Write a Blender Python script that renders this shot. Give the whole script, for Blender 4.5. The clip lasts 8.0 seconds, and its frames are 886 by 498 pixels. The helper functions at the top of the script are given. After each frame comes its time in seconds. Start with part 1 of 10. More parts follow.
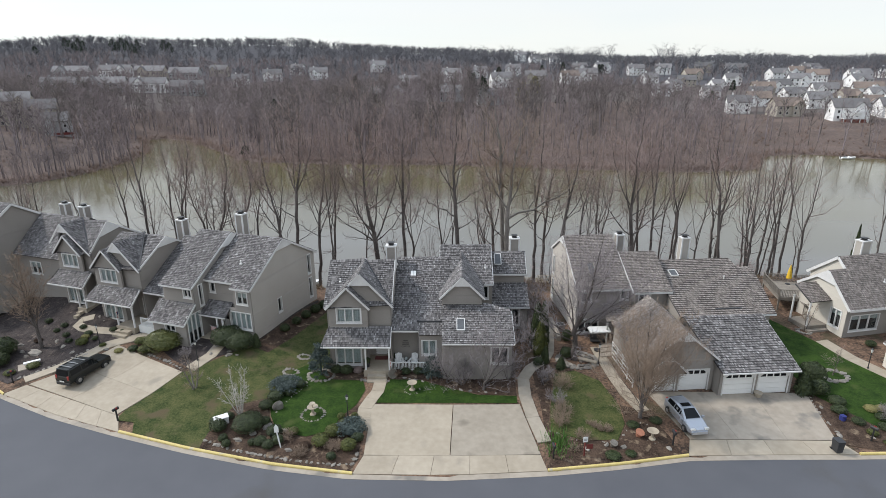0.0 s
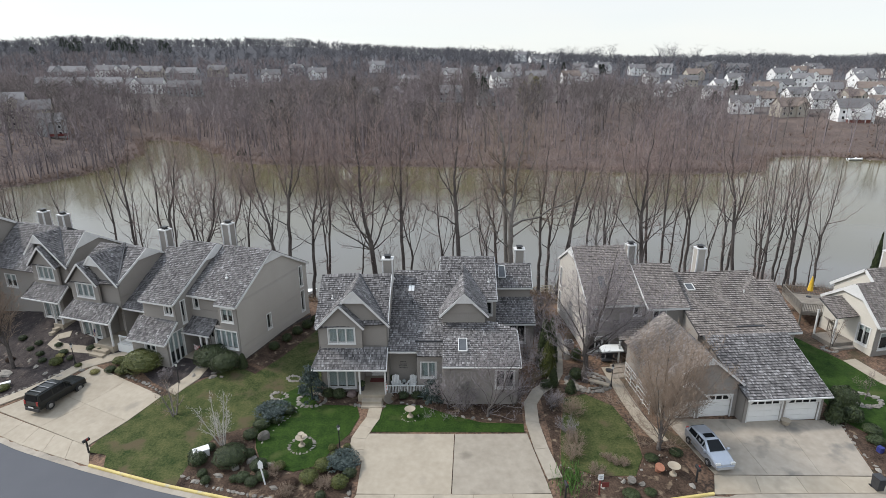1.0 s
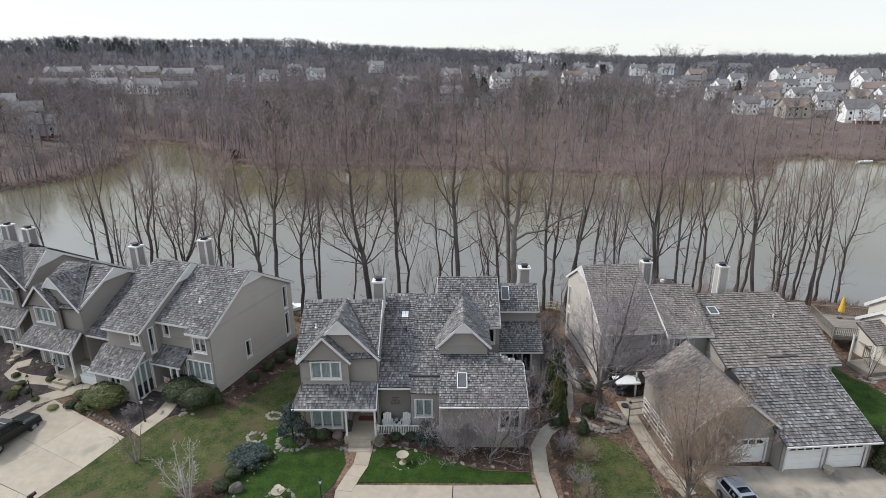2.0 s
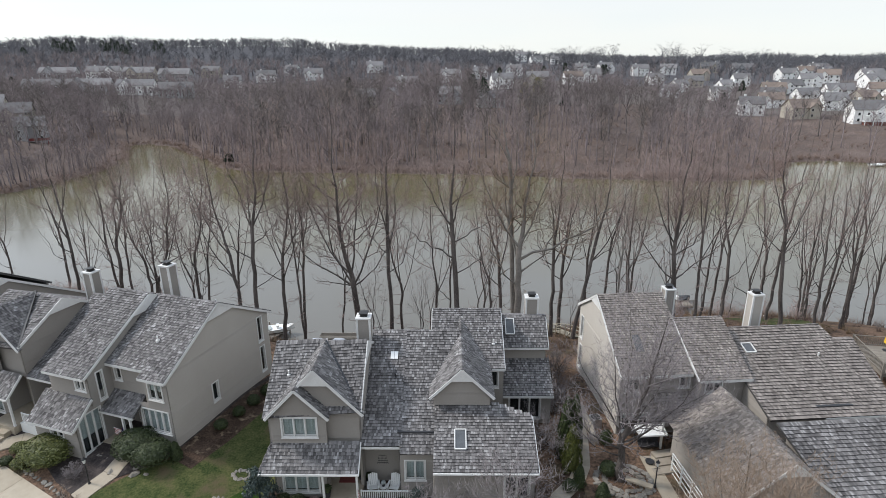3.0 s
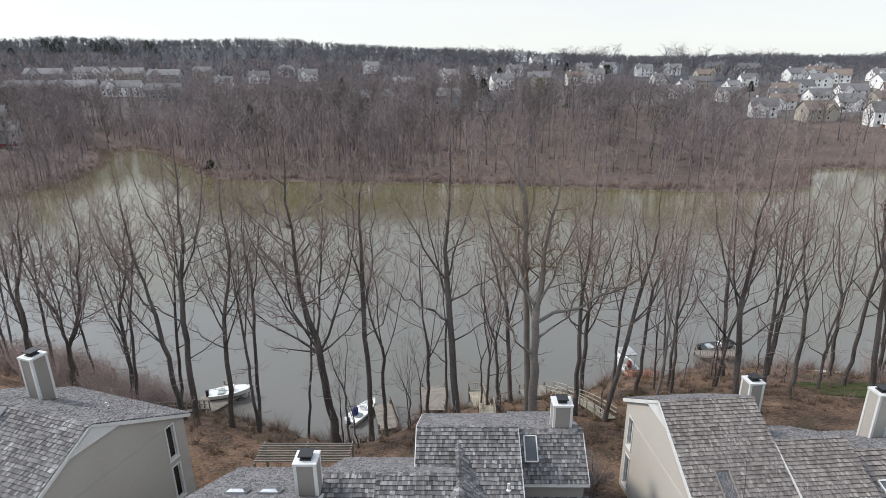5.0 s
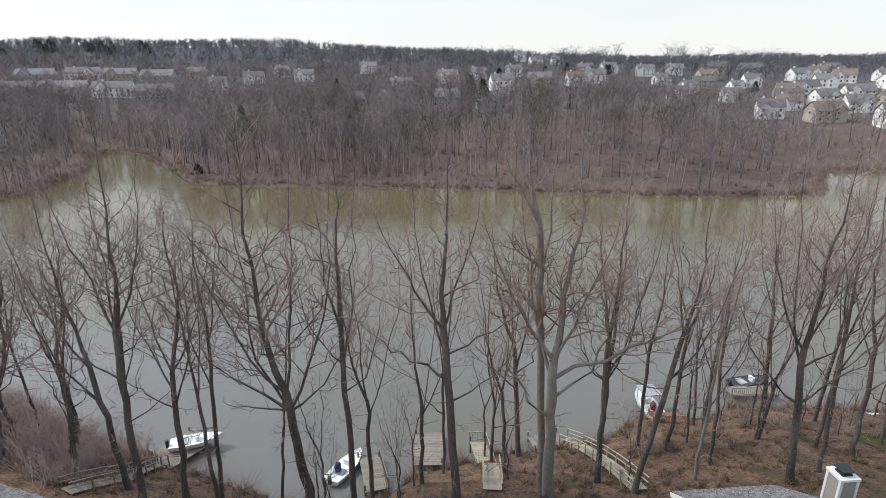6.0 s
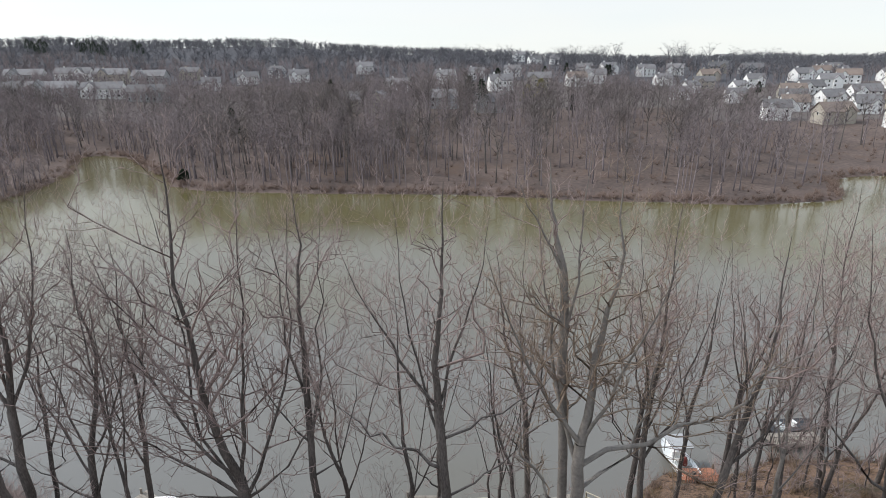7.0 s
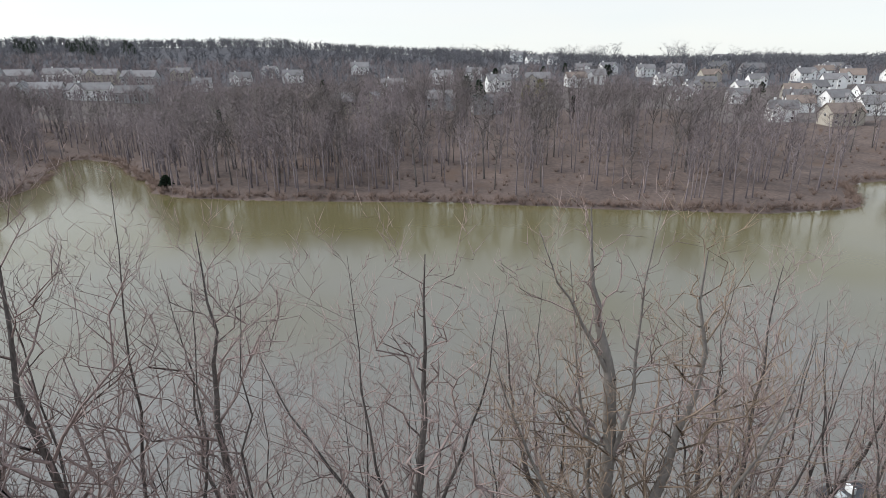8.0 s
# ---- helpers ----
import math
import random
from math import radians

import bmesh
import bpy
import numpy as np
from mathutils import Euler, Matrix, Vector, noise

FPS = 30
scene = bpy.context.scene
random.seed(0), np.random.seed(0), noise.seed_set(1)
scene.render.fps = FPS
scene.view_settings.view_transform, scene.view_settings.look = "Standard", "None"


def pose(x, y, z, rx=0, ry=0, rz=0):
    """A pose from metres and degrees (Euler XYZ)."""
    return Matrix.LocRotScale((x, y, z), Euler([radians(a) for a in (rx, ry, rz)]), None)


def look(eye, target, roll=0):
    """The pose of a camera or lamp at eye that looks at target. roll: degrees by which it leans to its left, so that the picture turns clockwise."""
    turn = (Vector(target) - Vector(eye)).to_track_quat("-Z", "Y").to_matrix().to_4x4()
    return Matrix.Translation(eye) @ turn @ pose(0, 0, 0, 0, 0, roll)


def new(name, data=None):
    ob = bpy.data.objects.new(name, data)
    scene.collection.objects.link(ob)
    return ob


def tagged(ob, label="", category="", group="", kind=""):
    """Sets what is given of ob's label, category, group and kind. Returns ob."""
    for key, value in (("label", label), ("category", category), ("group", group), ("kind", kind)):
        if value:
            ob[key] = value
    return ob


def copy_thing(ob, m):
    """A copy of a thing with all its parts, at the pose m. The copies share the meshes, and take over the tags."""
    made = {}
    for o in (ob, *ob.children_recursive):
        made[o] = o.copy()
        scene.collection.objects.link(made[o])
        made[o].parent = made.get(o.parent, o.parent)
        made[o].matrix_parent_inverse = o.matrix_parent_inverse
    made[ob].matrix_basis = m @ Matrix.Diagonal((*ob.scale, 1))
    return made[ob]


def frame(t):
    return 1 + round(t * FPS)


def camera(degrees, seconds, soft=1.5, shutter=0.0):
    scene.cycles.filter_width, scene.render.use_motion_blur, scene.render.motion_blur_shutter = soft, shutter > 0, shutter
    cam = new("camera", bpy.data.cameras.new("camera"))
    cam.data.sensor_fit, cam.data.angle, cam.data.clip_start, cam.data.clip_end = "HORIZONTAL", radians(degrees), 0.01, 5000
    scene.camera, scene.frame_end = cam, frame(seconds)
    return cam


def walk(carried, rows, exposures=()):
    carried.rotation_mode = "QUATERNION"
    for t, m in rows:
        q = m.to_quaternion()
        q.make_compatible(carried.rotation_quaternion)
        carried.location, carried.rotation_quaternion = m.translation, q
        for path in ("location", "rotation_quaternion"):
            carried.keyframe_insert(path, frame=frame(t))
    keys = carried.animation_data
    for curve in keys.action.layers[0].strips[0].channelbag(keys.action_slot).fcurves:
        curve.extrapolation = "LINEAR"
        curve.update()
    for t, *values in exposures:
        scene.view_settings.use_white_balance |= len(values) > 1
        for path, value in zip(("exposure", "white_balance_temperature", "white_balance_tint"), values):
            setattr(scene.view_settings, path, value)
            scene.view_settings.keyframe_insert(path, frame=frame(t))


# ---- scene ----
cam = camera(77.2, 8.0, soft=0.45)
ROWS = [
    (0.0, 1.721, 0.084, 27.726, 3.373, -18.103, -0.428),
    (0.5, 1.546, 1.899, 27.687, 3.363, -18.095, -0.448),
    (1.0, 1.447, 4.142, 27.690, 3.358, -18.086, -0.468),
    (1.5, 1.396, 6.750, 27.720, 3.356, -18.077, -0.487),
    (3.0, 1.330, 16.635, 27.853, 3.347, -18.052, -0.546),
    (3.5, 1.290, 20.442, 27.883, 3.336, -18.043, -0.566),
    (4.0, 1.226, 24.338, 27.898, 3.318, -18.035, -0.586),
    (4.5, 1.137, 28.092, 27.896, 3.290, -18.026, -0.605),
    (6.0, 0.759, 40.864, 27.810, 3.125, -18.000, -0.664),
    (6.5, 0.629, 45.139, 27.774, 3.036, -17.992, -0.684),
    (7.0, 0.523, 49.522, 27.750, 2.927, -17.983, -0.704),
    (7.5, 0.463, 54.173, 27.750, 2.796, -17.974, -0.723),
    (8.0, 0.477, 58.924, 27.789, 2.640, -17.966, -0.743),
]
EXPOSURE = 0.67
walk(
    cam,
    [(t, pose(x, y, z, 90 + pitch, 0, yaw) @ pose(0, 0, 0, 0, 0, roll)) for t, x, y, z, yaw, pitch, roll in ROWS],
    [(0.0, EXPOSURE), (8.0, EXPOSURE)],
)

# ---- world and sun ----
CLOUD_LOW, CLOUD_HIGH = (0.53, 0.54, 0.54, 1), (0.5, 0.58, 0.72, 1)  # light of the cloud at the horizon and overhead
SUN_AZ, SUN_EL = 281.0, 46.0  # compass degrees from +y, clockwise; height
_a, _e = radians(SUN_AZ), radians(SUN_EL)
sun_way = Vector((math.sin(_a) * math.cos(_e), math.cos(_a) * math.cos(_e), math.sin(_e)))
world = bpy.data.worlds.new("sky_world")
scene.world = world
world.use_nodes = True
wn = world.node_tree.nodes
sky = wn.new("ShaderNodeTexSky")
sky.sky_type = "NISHITA"
sky.sun_disc = False
sky.sun_elevation = radians(SUN_EL)
sky.sun_rotation = radians(SUN_AZ)
sky.air_density = 1.0
sky.dust_density = 0.4
sky.ozone_density = 1.0
wl = world.node_tree.links
pale = wn.new("ShaderNodeHueSaturation")
pale.inputs["Saturation"].default_value = 0.45
pale.inputs["Value"].default_value = 0.15
wl.new(sky.outputs["Color"], pale.inputs["Color"])
# thin high cloud: brighter overhead than at the horizon, faintly streaked
tc = wn.new("ShaderNodeTexCoord")
up = wn.new("ShaderNodeSeparateXYZ")
wl.new(tc.outputs["Generated"], up.inputs[0])
veil = wn.new("ShaderNodeValToRGB")
veil.color_ramp.elements[0].color, veil.color_ramp.elements[1].color = CLOUD_LOW, CLOUD_HIGH
wl.new(up.outputs["Z"], veil.inputs["Fac"])
streak = wn.new("ShaderNodeMapping")
streak.inputs["Scale"].default_value = (1.0, 1.0, 5.0)
wl.new(tc.outputs["Generated"], streak.inputs["Vector"])
puff = wn.new("ShaderNodeTexNoise")
puff.inputs["Scale"].default_value, puff.inputs["Detail"].default_value = 1.6, 3
wl.new(streak.outputs["Vector"], puff.inputs["Vector"])
tint = wn.new("ShaderNodeValToRGB")
tint.color_ramp.elements[0].position, tint.color_ramp.elements[1].position = 0.35, 0.65
tint.color_ramp.elements[0].color, tint.color_ramp.elements[1].color = (0.91, 0.965, 0.985, 1), (1.0, 0.99, 0.965, 1)
wl.new(puff.outputs["Fac"], tint.inputs["Fac"])
cloud = wn.new("ShaderNodeMixRGB")
cloud.blend_type = "MULTIPLY"
cloud.inputs["Fac"].default_value = 1.0
wl.new(tint.outputs["Color"], cloud.inputs["Color1"])
wl.new(veil.outputs["Color"], cloud.inputs["Color2"])
# the cloud brightens towards the veiled sun
toward = wn.new("ShaderNodeVectorMath")
toward.operation = "DOT_PRODUCT"
wl.new(tc.outputs["Generated"], toward.inputs[0])
toward.inputs[1].default_value = sun_way
glow = wn.new("ShaderNodeMapRange")
glow.inputs["From Min"].default_value, glow.inputs["From Max"].default_value = 0.55, 1.0
glow.inputs["To Min"].default_value, glow.inputs["To Max"].default_value = 1.0, 2.3
glow.interpolation_type = "SMOOTHSTEP"
wl.new(toward.outputs["Value"], glow.inputs["Value"])
bright = wn.new("ShaderNodeMixRGB")
bright.blend_type = "MULTIPLY"
bright.inputs["Fac"].default_value = 1.0
wl.new(cloud.outputs["Color"], bright.inputs["Color1"])
wl.new(glow.outputs[0], bright.inputs["Color2"])
cover = wn.new("ShaderNodeMixRGB")
cover.inputs["Fac"].default_value = 0.8
wl.new(pale.outputs["Color"], cover.inputs["Color1"])
wl.new(bright.outputs["Color"], cover.inputs["Color2"])
wl.new(cover.outputs["Color"], wn["Background"].inputs["Color"])
wn["Background"].inputs["Strength"].default_value = 1.0
sun_data = bpy.data.lights.new("sun", "SUN")
sun_data.energy = 1.65
sun_data.angle = radians(8.0)
sun_data.color = (1.0, 0.95, 0.88)
sun = new("sun", sun_data)
sun.matrix_world = look(sun_way * 200, (0, 0, 0))

# ---- materials ----
def nodes_of(name):
    m = bpy.data.materials.new(name)
    m.use_nodes = True
    n, l = m.node_tree.nodes, m.node_tree.links
    return m, n, l, n["Principled BSDF"]


def surface(name, dark, light, rough=0.8, scale=3.0, fine=40.0, bump=0.3, spread=0.15, metal=0.0, per_piece=0.0, spec=0.5, stretch=(1, 1, 1), stain=None, bump_m=0.02, bright=None):
    """Two scales of noise between two colours, a little relief, and a change from piece to piece."""
    m, n, l, b = nodes_of(name)
    tc = n.new("ShaderNodeTexCoord")
    mp = n.new("ShaderNodeMapping")
    mp.inputs["Scale"].default_value = stretch
    geo = n.new("ShaderNodeNewGeometry")
    l.new(geo.outputs["Position"], mp.inputs["Vector"])
    big = n.new("ShaderNodeTexNoise")
    big.inputs["Scale"].default_value, big.inputs["Detail"].default_value = scale, 4
    sm = n.new("ShaderNodeTexNoise")
    sm.inputs["Scale"].default_value, sm.inputs["Detail"].default_value = fine, 3
    l.new(mp.outputs["Vector"], big.inputs["Vector"])
    l.new(mp.outputs["Vector"], sm.inputs["Vector"])
    add = n.new("ShaderNodeMath")
    add.operation = "MULTIPLY_ADD"
    l.new(sm.outputs["Fac"], add.inputs[0])
    add.inputs[1].default_value = 0.5
    half = n.new("ShaderNodeMath")
    half.operation = "MULTIPLY"
    half.inputs[1].default_value = 0.5
    l.new(big.outputs["Fac"], half.inputs[0])
    l.new(half.outputs[0], add.inputs[2])
    last = add.outputs[0]
    if per_piece:
        oi = n.new("ShaderNodeObjectInfo")
        both = n.new("ShaderNodeMath")
        both.operation = "ADD"
        l.new(geo.outputs["Random Per Island"], both.inputs[0])
        l.new(oi.outputs["Random"], both.inputs[1])
        wrap = n.new("ShaderNodeMath")
        wrap.operation = "FRACT"
        l.new(both.outputs[0], wrap.inputs[0])
        off = n.new("ShaderNodeMath")
        off.operation = "MULTIPLY_ADD"
        l.new(wrap.outputs[0], off.inputs[0])
        off.inputs[1].default_value = per_piece
        l.new(last, off.inputs[2])
        sh = n.new("ShaderNodeMath")
        sh.operation = "SUBTRACT"
        l.new(off.outputs[0], sh.inputs[0])
        sh.inputs[1].default_value = per_piece * 0.5
        last = sh.outputs[0]
    ramp = n.new("ShaderNodeValToRGB")
    ramp.color_ramp.elements[0].position, ramp.color_ramp.elements[1].position = 0.5 - spread, 0.5 + spread
    ramp.color_ramp.elements[0].color, ramp.color_ramp.elements[1].color = (*dark, 1), (*light, 1)
    if bright:
        ramp.color_ramp.elements[1].position = 0.5 + spread * 0.55
        top = ramp.color_ramp.elements.new(0.5 + spread)
        top.color = (*bright, 1)
    l.new(last, ramp.inputs["Fac"])
    colour = ramp.outputs["Color"]
    if stain:
        st = n.new("ShaderNodeTexNoise")
        st.inputs["Scale"].default_value, st.inputs["Detail"].default_value = stain[0], 5
        l.new(geo.outputs["Position"], st.inputs["Vector"])
        sr = n.new("ShaderNodeValToRGB")
        sr.color_ramp.elements[0].position, sr.color_ramp.elements[1].position = stain[1], stain[1] + 0.12
        l.new(st.outputs["Fac"], sr.inputs["Fac"])
        mix = n.new("ShaderNodeMixRGB")
        l.new(sr.outputs["Color"], mix.inputs["Fac"])
        l.new(colour, mix.inputs["Color1"])
        mix.inputs["Color2"].default_value = (*stain[2], 1)
        colour = mix.outputs["Color"]
    l.new(colour, b.inputs["Base Color"])
    b.inputs["Roughness"].default_value, b.inputs["Metallic"].default_value = rough, metal
    b.inputs["Specular IOR Level"].default_value = spec
    if bump:
        bp = n.new("ShaderNodeBump")
        bp.inputs["Strength"].default_value, bp.inputs["Distance"].default_value = bump, bump_m
        l.new(sm.outputs["Fac"], bp.inputs["Height"])
        l.new(bp.outputs["Normal"], b.inputs["Normal"])
    return m


M_ASPHALT = surface("asphalt", (0.068, 0.07, 0.08), (0.098, 0.1, 0.112), 0.85, 0.35, 30, 0.4, 0.3, stain=(0.12, 0.6, (0.07, 0.068, 0.068)))
M_CONCRETE = surface("concrete", (0.285, 0.24, 0.18), (0.415, 0.358, 0.28), 0.85, 0.4, 2.2, 0.1, 0.26, per_piece=0.14, stain=(0.45, 0.6, (0.27, 0.234, 0.186)))
M_CONCRETE_OLD = surface("old_concrete", (0.25, 0.213, 0.17), (0.385, 0.336, 0.275), 0.85, 0.45, 2.0, 0.1, 0.24, per_piece=0.15, stain=(0.4, 0.56, (0.18, 0.164, 0.142)))
M_CONCRETE_STAINED = surface("stained_concrete", (0.25, 0.214, 0.168), (0.37, 0.325, 0.262), 0.85, 0.45, 2.0, 0.1, 0.24, per_piece=0.12, stain=(0.4, 0.59, (0.2, 0.172, 0.135)))
M_YELLOW = surface("yellow_kerb_paint", (0.46, 0.36, 0.12), (0.62, 0.5, 0.2), 0.7, 2, 20, 0.2, stain=(1.5, 0.6, (0.42, 0.38, 0.28)))
M_GRASS = surface("lawn_grass", (0.009, 0.026, 0.003), (0.036, 0.07, 0.01), 0.95, 1.2, 7, 0.8, 0.17, spec=0.2, stain=(0.4, 0.6, (0.06, 0.075, 0.022)), bump_m=0.05)
M_GRASS_DRY = surface("dry_lawn_grass", (0.018, 0.036, 0.008), (0.1, 0.1, 0.038), 0.95, 1.0, 7, 0.8, 0.16, spec=0.2, stain=(0.5, 0.57, (0.09, 0.072, 0.04)), bump_m=0.05)
M_MULCH = surface("bark_mulch", (0.018, 0.011, 0.008), (0.105, 0.07, 0.05), 0.95, 1.4, 8, 0.9, 0.17, spec=0.2, stain=(1.6, 0.58, (0.22, 0.165, 0.115)), bump_m=0.06)
M_WOODFLOOR = surface("leaf_litter", (0.04, 0.029, 0.023), (0.235, 0.148, 0.1), 0.95, 0.45, 4.5, 1.0, 0.13, spec=0.2, stain=(0.3, 0.57, (0.085, 0.07, 0.042)), bump_m=0.14)
M_SHAKE = surface("weathered_cedar_shake", (0.045, 0.042, 0.042), (0.225, 0.212, 0.208), 0.9, 0.7, 24, 0.5, 0.46, per_piece=0.68, bright=(0.44, 0.43, 0.425), spec=0.3)
M_SHAKE_BROWN = surface("brown_cedar_shake", (0.075, 0.063, 0.056), (0.275, 0.242, 0.22), 0.9, 0.7, 24, 0.5, 0.48, per_piece=0.6, bright=(0.5, 0.44, 0.385), spec=0.3)
# dark end grain of the shakes, with each course's shadow line coloured in
M_BUTT = surface("dark_butts_with_shadow", (0.02, 0.019, 0.019), (0.05, 0.047, 0.046), 0.95, 2, 20, 0, 0.3, spec=0.2)
M_MULCH_GREY = surface("dark_grey_mulch", (0.016, 0.013, 0.013), (0.085, 0.07, 0.066), 0.95, 1.4, 8, 0.9, 0.18, spec=0.2, stain=(1.8, 0.61, (0.17, 0.135, 0.11)), bump_m=0.06)
M_DECKROOF = surface("roof_underlay", (0.05, 0.047, 0.045), (0.1, 0.095, 0.09), 0.9, 1, 10)
M_REARROOF = surface("low_slope_shake", (0.07, 0.065, 0.065), (0.25, 0.238, 0.238), 0.9, 0.8, 12, 0.5, 0.4, per_piece=0.6)
M_SIDING = surface("taupe_lap_siding", (0.236, 0.214, 0.192), (0.31, 0.284, 0.256), 0.75, 0.4, 12, 0.12, 0.3, spec=0.3)
M_SIDING_TAN = surface("tan_lap_siding", (0.36, 0.328, 0.29), (0.44, 0.408, 0.366), 0.75, 0.4, 12, 0.12, 0.3, spec=0.3)
M_SIDING_CREAM = surface("cream_lap_siding", (0.5, 0.462, 0.4), (0.6, 0.56, 0.49), 0.75, 0.4, 12, 0.12, 0.3, spec=0.3)
M_TRIM = surface("white_trim_paint", (0.56, 0.55, 0.53), (0.74, 0.73, 0.71), 0.6, 1.2, 14, 0.08, 0.25)
M_WHITE = surface("white_paint", (0.72, 0.72, 0.7), (0.82, 0.82, 0.8), 0.5, 2, 20, 0.05, 0.3)
M_CURTAIN = surface("window_blind", (0.31, 0.345, 0.34), (0.46, 0.49, 0.48), 0.9, 2, 20, 0.05, 0.3)
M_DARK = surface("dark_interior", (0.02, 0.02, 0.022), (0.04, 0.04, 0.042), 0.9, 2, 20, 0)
M_BARK = surface("grey_brown_bark", (0.042, 0.036, 0.033), (0.175, 0.152, 0.14), 0.95, 1.2, 16, 0.8, 0.17, spec=0.2, stretch=(1, 1, 0.3), bump_m=0.04)
M_TWIG = surface("bare_twigs", (0.165, 0.124, 0.114), (0.38, 0.295, 0.272), 0.95, 0.4, 5, 0, 0.25, spec=0.2)
M_TWIG_PALE = surface("pale_bare_twigs", (0.165, 0.122, 0.092), (0.33, 0.255, 0.197), 0.95, 0.6, 6, 0, 0.25, spec=0.2)
M_TWIG_GREY = surface("grey_bare_twigs", (0.15, 0.132, 0.134), (0.33, 0.297, 0.3), 0.95, 0.6, 6, 0, 0.25, spec=0.2)
M_SKYLIGHT = surface("frosted_skylight", (0.05, 0.052, 0.056), (0.12, 0.125, 0.13), 0.15, 2, 20, 0, 0.3)
M_SYCAMORE = surface("pale_sycamore_bark", (0.12, 0.106, 0.095), (0.3, 0.272, 0.245), 0.9, 1.0, 6, 0.4, 0.25, spec=0.2)
M_BIRCH = surface("white_birch_bark", (0.3, 0.27, 0.24), (0.56, 0.53, 0.49), 0.9, 1.0, 6, 0.2, 0.25, spec=0.2)
# bark colour of the far trees includes a lavender-grey tone of distance haze
M_FARWOOD = surface("far_hazed_woods", (0.085, 0.07, 0.072), (0.26, 0.218, 0.218), 0.95, 0.05, 0.35, 0, 0.3, per_piece=0.3, spec=0.15)
M_FARGROUND = surface("far_leaf_litter", (0.08, 0.068, 0.062), (0.165, 0.142, 0.13), 0.95, 0.05, 0.6, 0, 0.3, spec=0.15)
M_BANKGROUND = surface("far_bank_leaf_litter", (0.062, 0.048, 0.043), (0.175, 0.131, 0.112), 0.95, 0.06, 0.9, 0.4, 0.22, spec=0.15, stain=(0.09, 0.58, (0.12, 0.084, 0.066)))
# ridge ground and trees: blue-grey distance haze mixed into their base colours
M_RIDGEGROUND = surface("hazed_ridge_ground", (0.072, 0.071, 0.078), (0.105, 0.103, 0.11), 0.95, 0.02, 0.3, 0, 0.3, spec=0.15)
M_RIDGEWOOD = surface("hazed_ridge_woods", (0.1, 0.1, 0.112), (0.145, 0.143, 0.154), 0.95, 0.02, 0.2, 0, 0.3, per_piece=0.06, spec=0.15)
M_BRUSH = surface("bare_brush", (0.11, 0.077, 0.062), (0.22, 0.158, 0.13), 0.95, 0.1, 1.5, 0, 0.25, per_piece=0.3, spec=0.15)
M_UNDER = surface("dead_fern_and_twigs", (0.06, 0.05, 0.032), (0.25, 0.165, 0.1), 0.95, 0.3, 2.0, 0, 0.22, per_piece=0.5, spec=0.15)
M_LEAF = surface("evergreen_leaves", (0.013, 0.022, 0.007), (0.056, 0.074, 0.025), 0.6, 1.5, 12, 0, 0.25, per_piece=0.5, spec=0.4)
M_LEAF_LIGHT = surface("light_evergreen_leaves", (0.035, 0.045, 0.009), (0.115, 0.125, 0.03), 0.6, 1.5, 12, 0, 0.25, per_piece=0.5, spec=0.4)
M_LEAF_BLUE = surface("blue_spruce_needles", (0.03, 0.045, 0.042), (0.1, 0.125, 0.115), 0.7, 1.5, 12, 0, 0.25, per_piece=0.5, spec=0.3)
M_LEAF_PINE = surface("far_pine_needles", (0.014, 0.026, 0.016), (0.04, 0.06, 0.034), 0.8, 0.3, 4, 0, 0.25, per_piece=0.5, spec=0.2)
M_LEAF_YELLOW = surface("yellow_green_buds", (0.16, 0.15, 0.05), (0.28, 0.25, 0.1), 0.8, 0.5, 5, 0, 0.25, per_piece=0.4)
M_ROCK = surface("field_stone", (0.11, 0.098, 0.083), (0.32, 0.292, 0.255), 0.9, 2.5, 15, 0.6, 0.3, per_piece=0.4)
M_WOOD = surface("grey_weathered_wood", (0.16, 0.14, 0.115), (0.3, 0.265, 0.225), 0.9, 1.5, 14, 0.4, 0.3, per_piece=0.3)
M_WOOD_PALE = surface("pale_treated_wood", (0.3, 0.265, 0.2), (0.44, 0.395, 0.31), 0.9, 1.5, 14, 0.4, 0.3, per_piece=0.3)
M_BLACK = surface("black_metal", (0.012, 0.012, 0.013), (0.03, 0.03, 0.032), 0.5, 4, 30, 0.05, 0.3)
M_RUBBER = surface("tyre_rubber", (0.012, 0.012, 0.012), (0.025, 0.025, 0.025), 0.85, 4, 30, 0.1)
M_STEEL = surface("grey_galvanised_metal", (0.3, 0.3, 0.31), (0.5, 0.5, 0.51), 0.4, 4, 30, 0.05, metal=0.8)
M_CARBLACK = surface("black_car_paint", (0.006, 0.008, 0.008), (0.012, 0.014, 0.014), 0.3, 1, 30, 0, 0.3, spec=0.2)
_b = M_CARBLACK.node_tree.nodes["Principled BSDF"]
_b.inputs["Coat Weight"].default_value, _b.inputs["Coat IOR"].default_value = 0.4, 1.5
M_CARSILVER = surface("silver_car_paint", (0.46, 0.49, 0.54), (0.54, 0.57, 0.62), 0.25, 1, 60, 0, 0.3, metal=0.6)
M_PLASTIC = surface("dark_plastic", (0.02, 0.021, 0.024), (0.04, 0.041, 0.045), 0.5, 4, 30, 0.05)
M_RED = surface("red_fabric", (0.25, 0.03, 0.025), (0.4, 0.06, 0.05), 0.8, 4, 20, 0.1)
M_REDDOOR = surface("dark_red_paint", (0.12, 0.02, 0.02), (0.18, 0.035, 0.03), 0.5, 3, 20, 0.05)
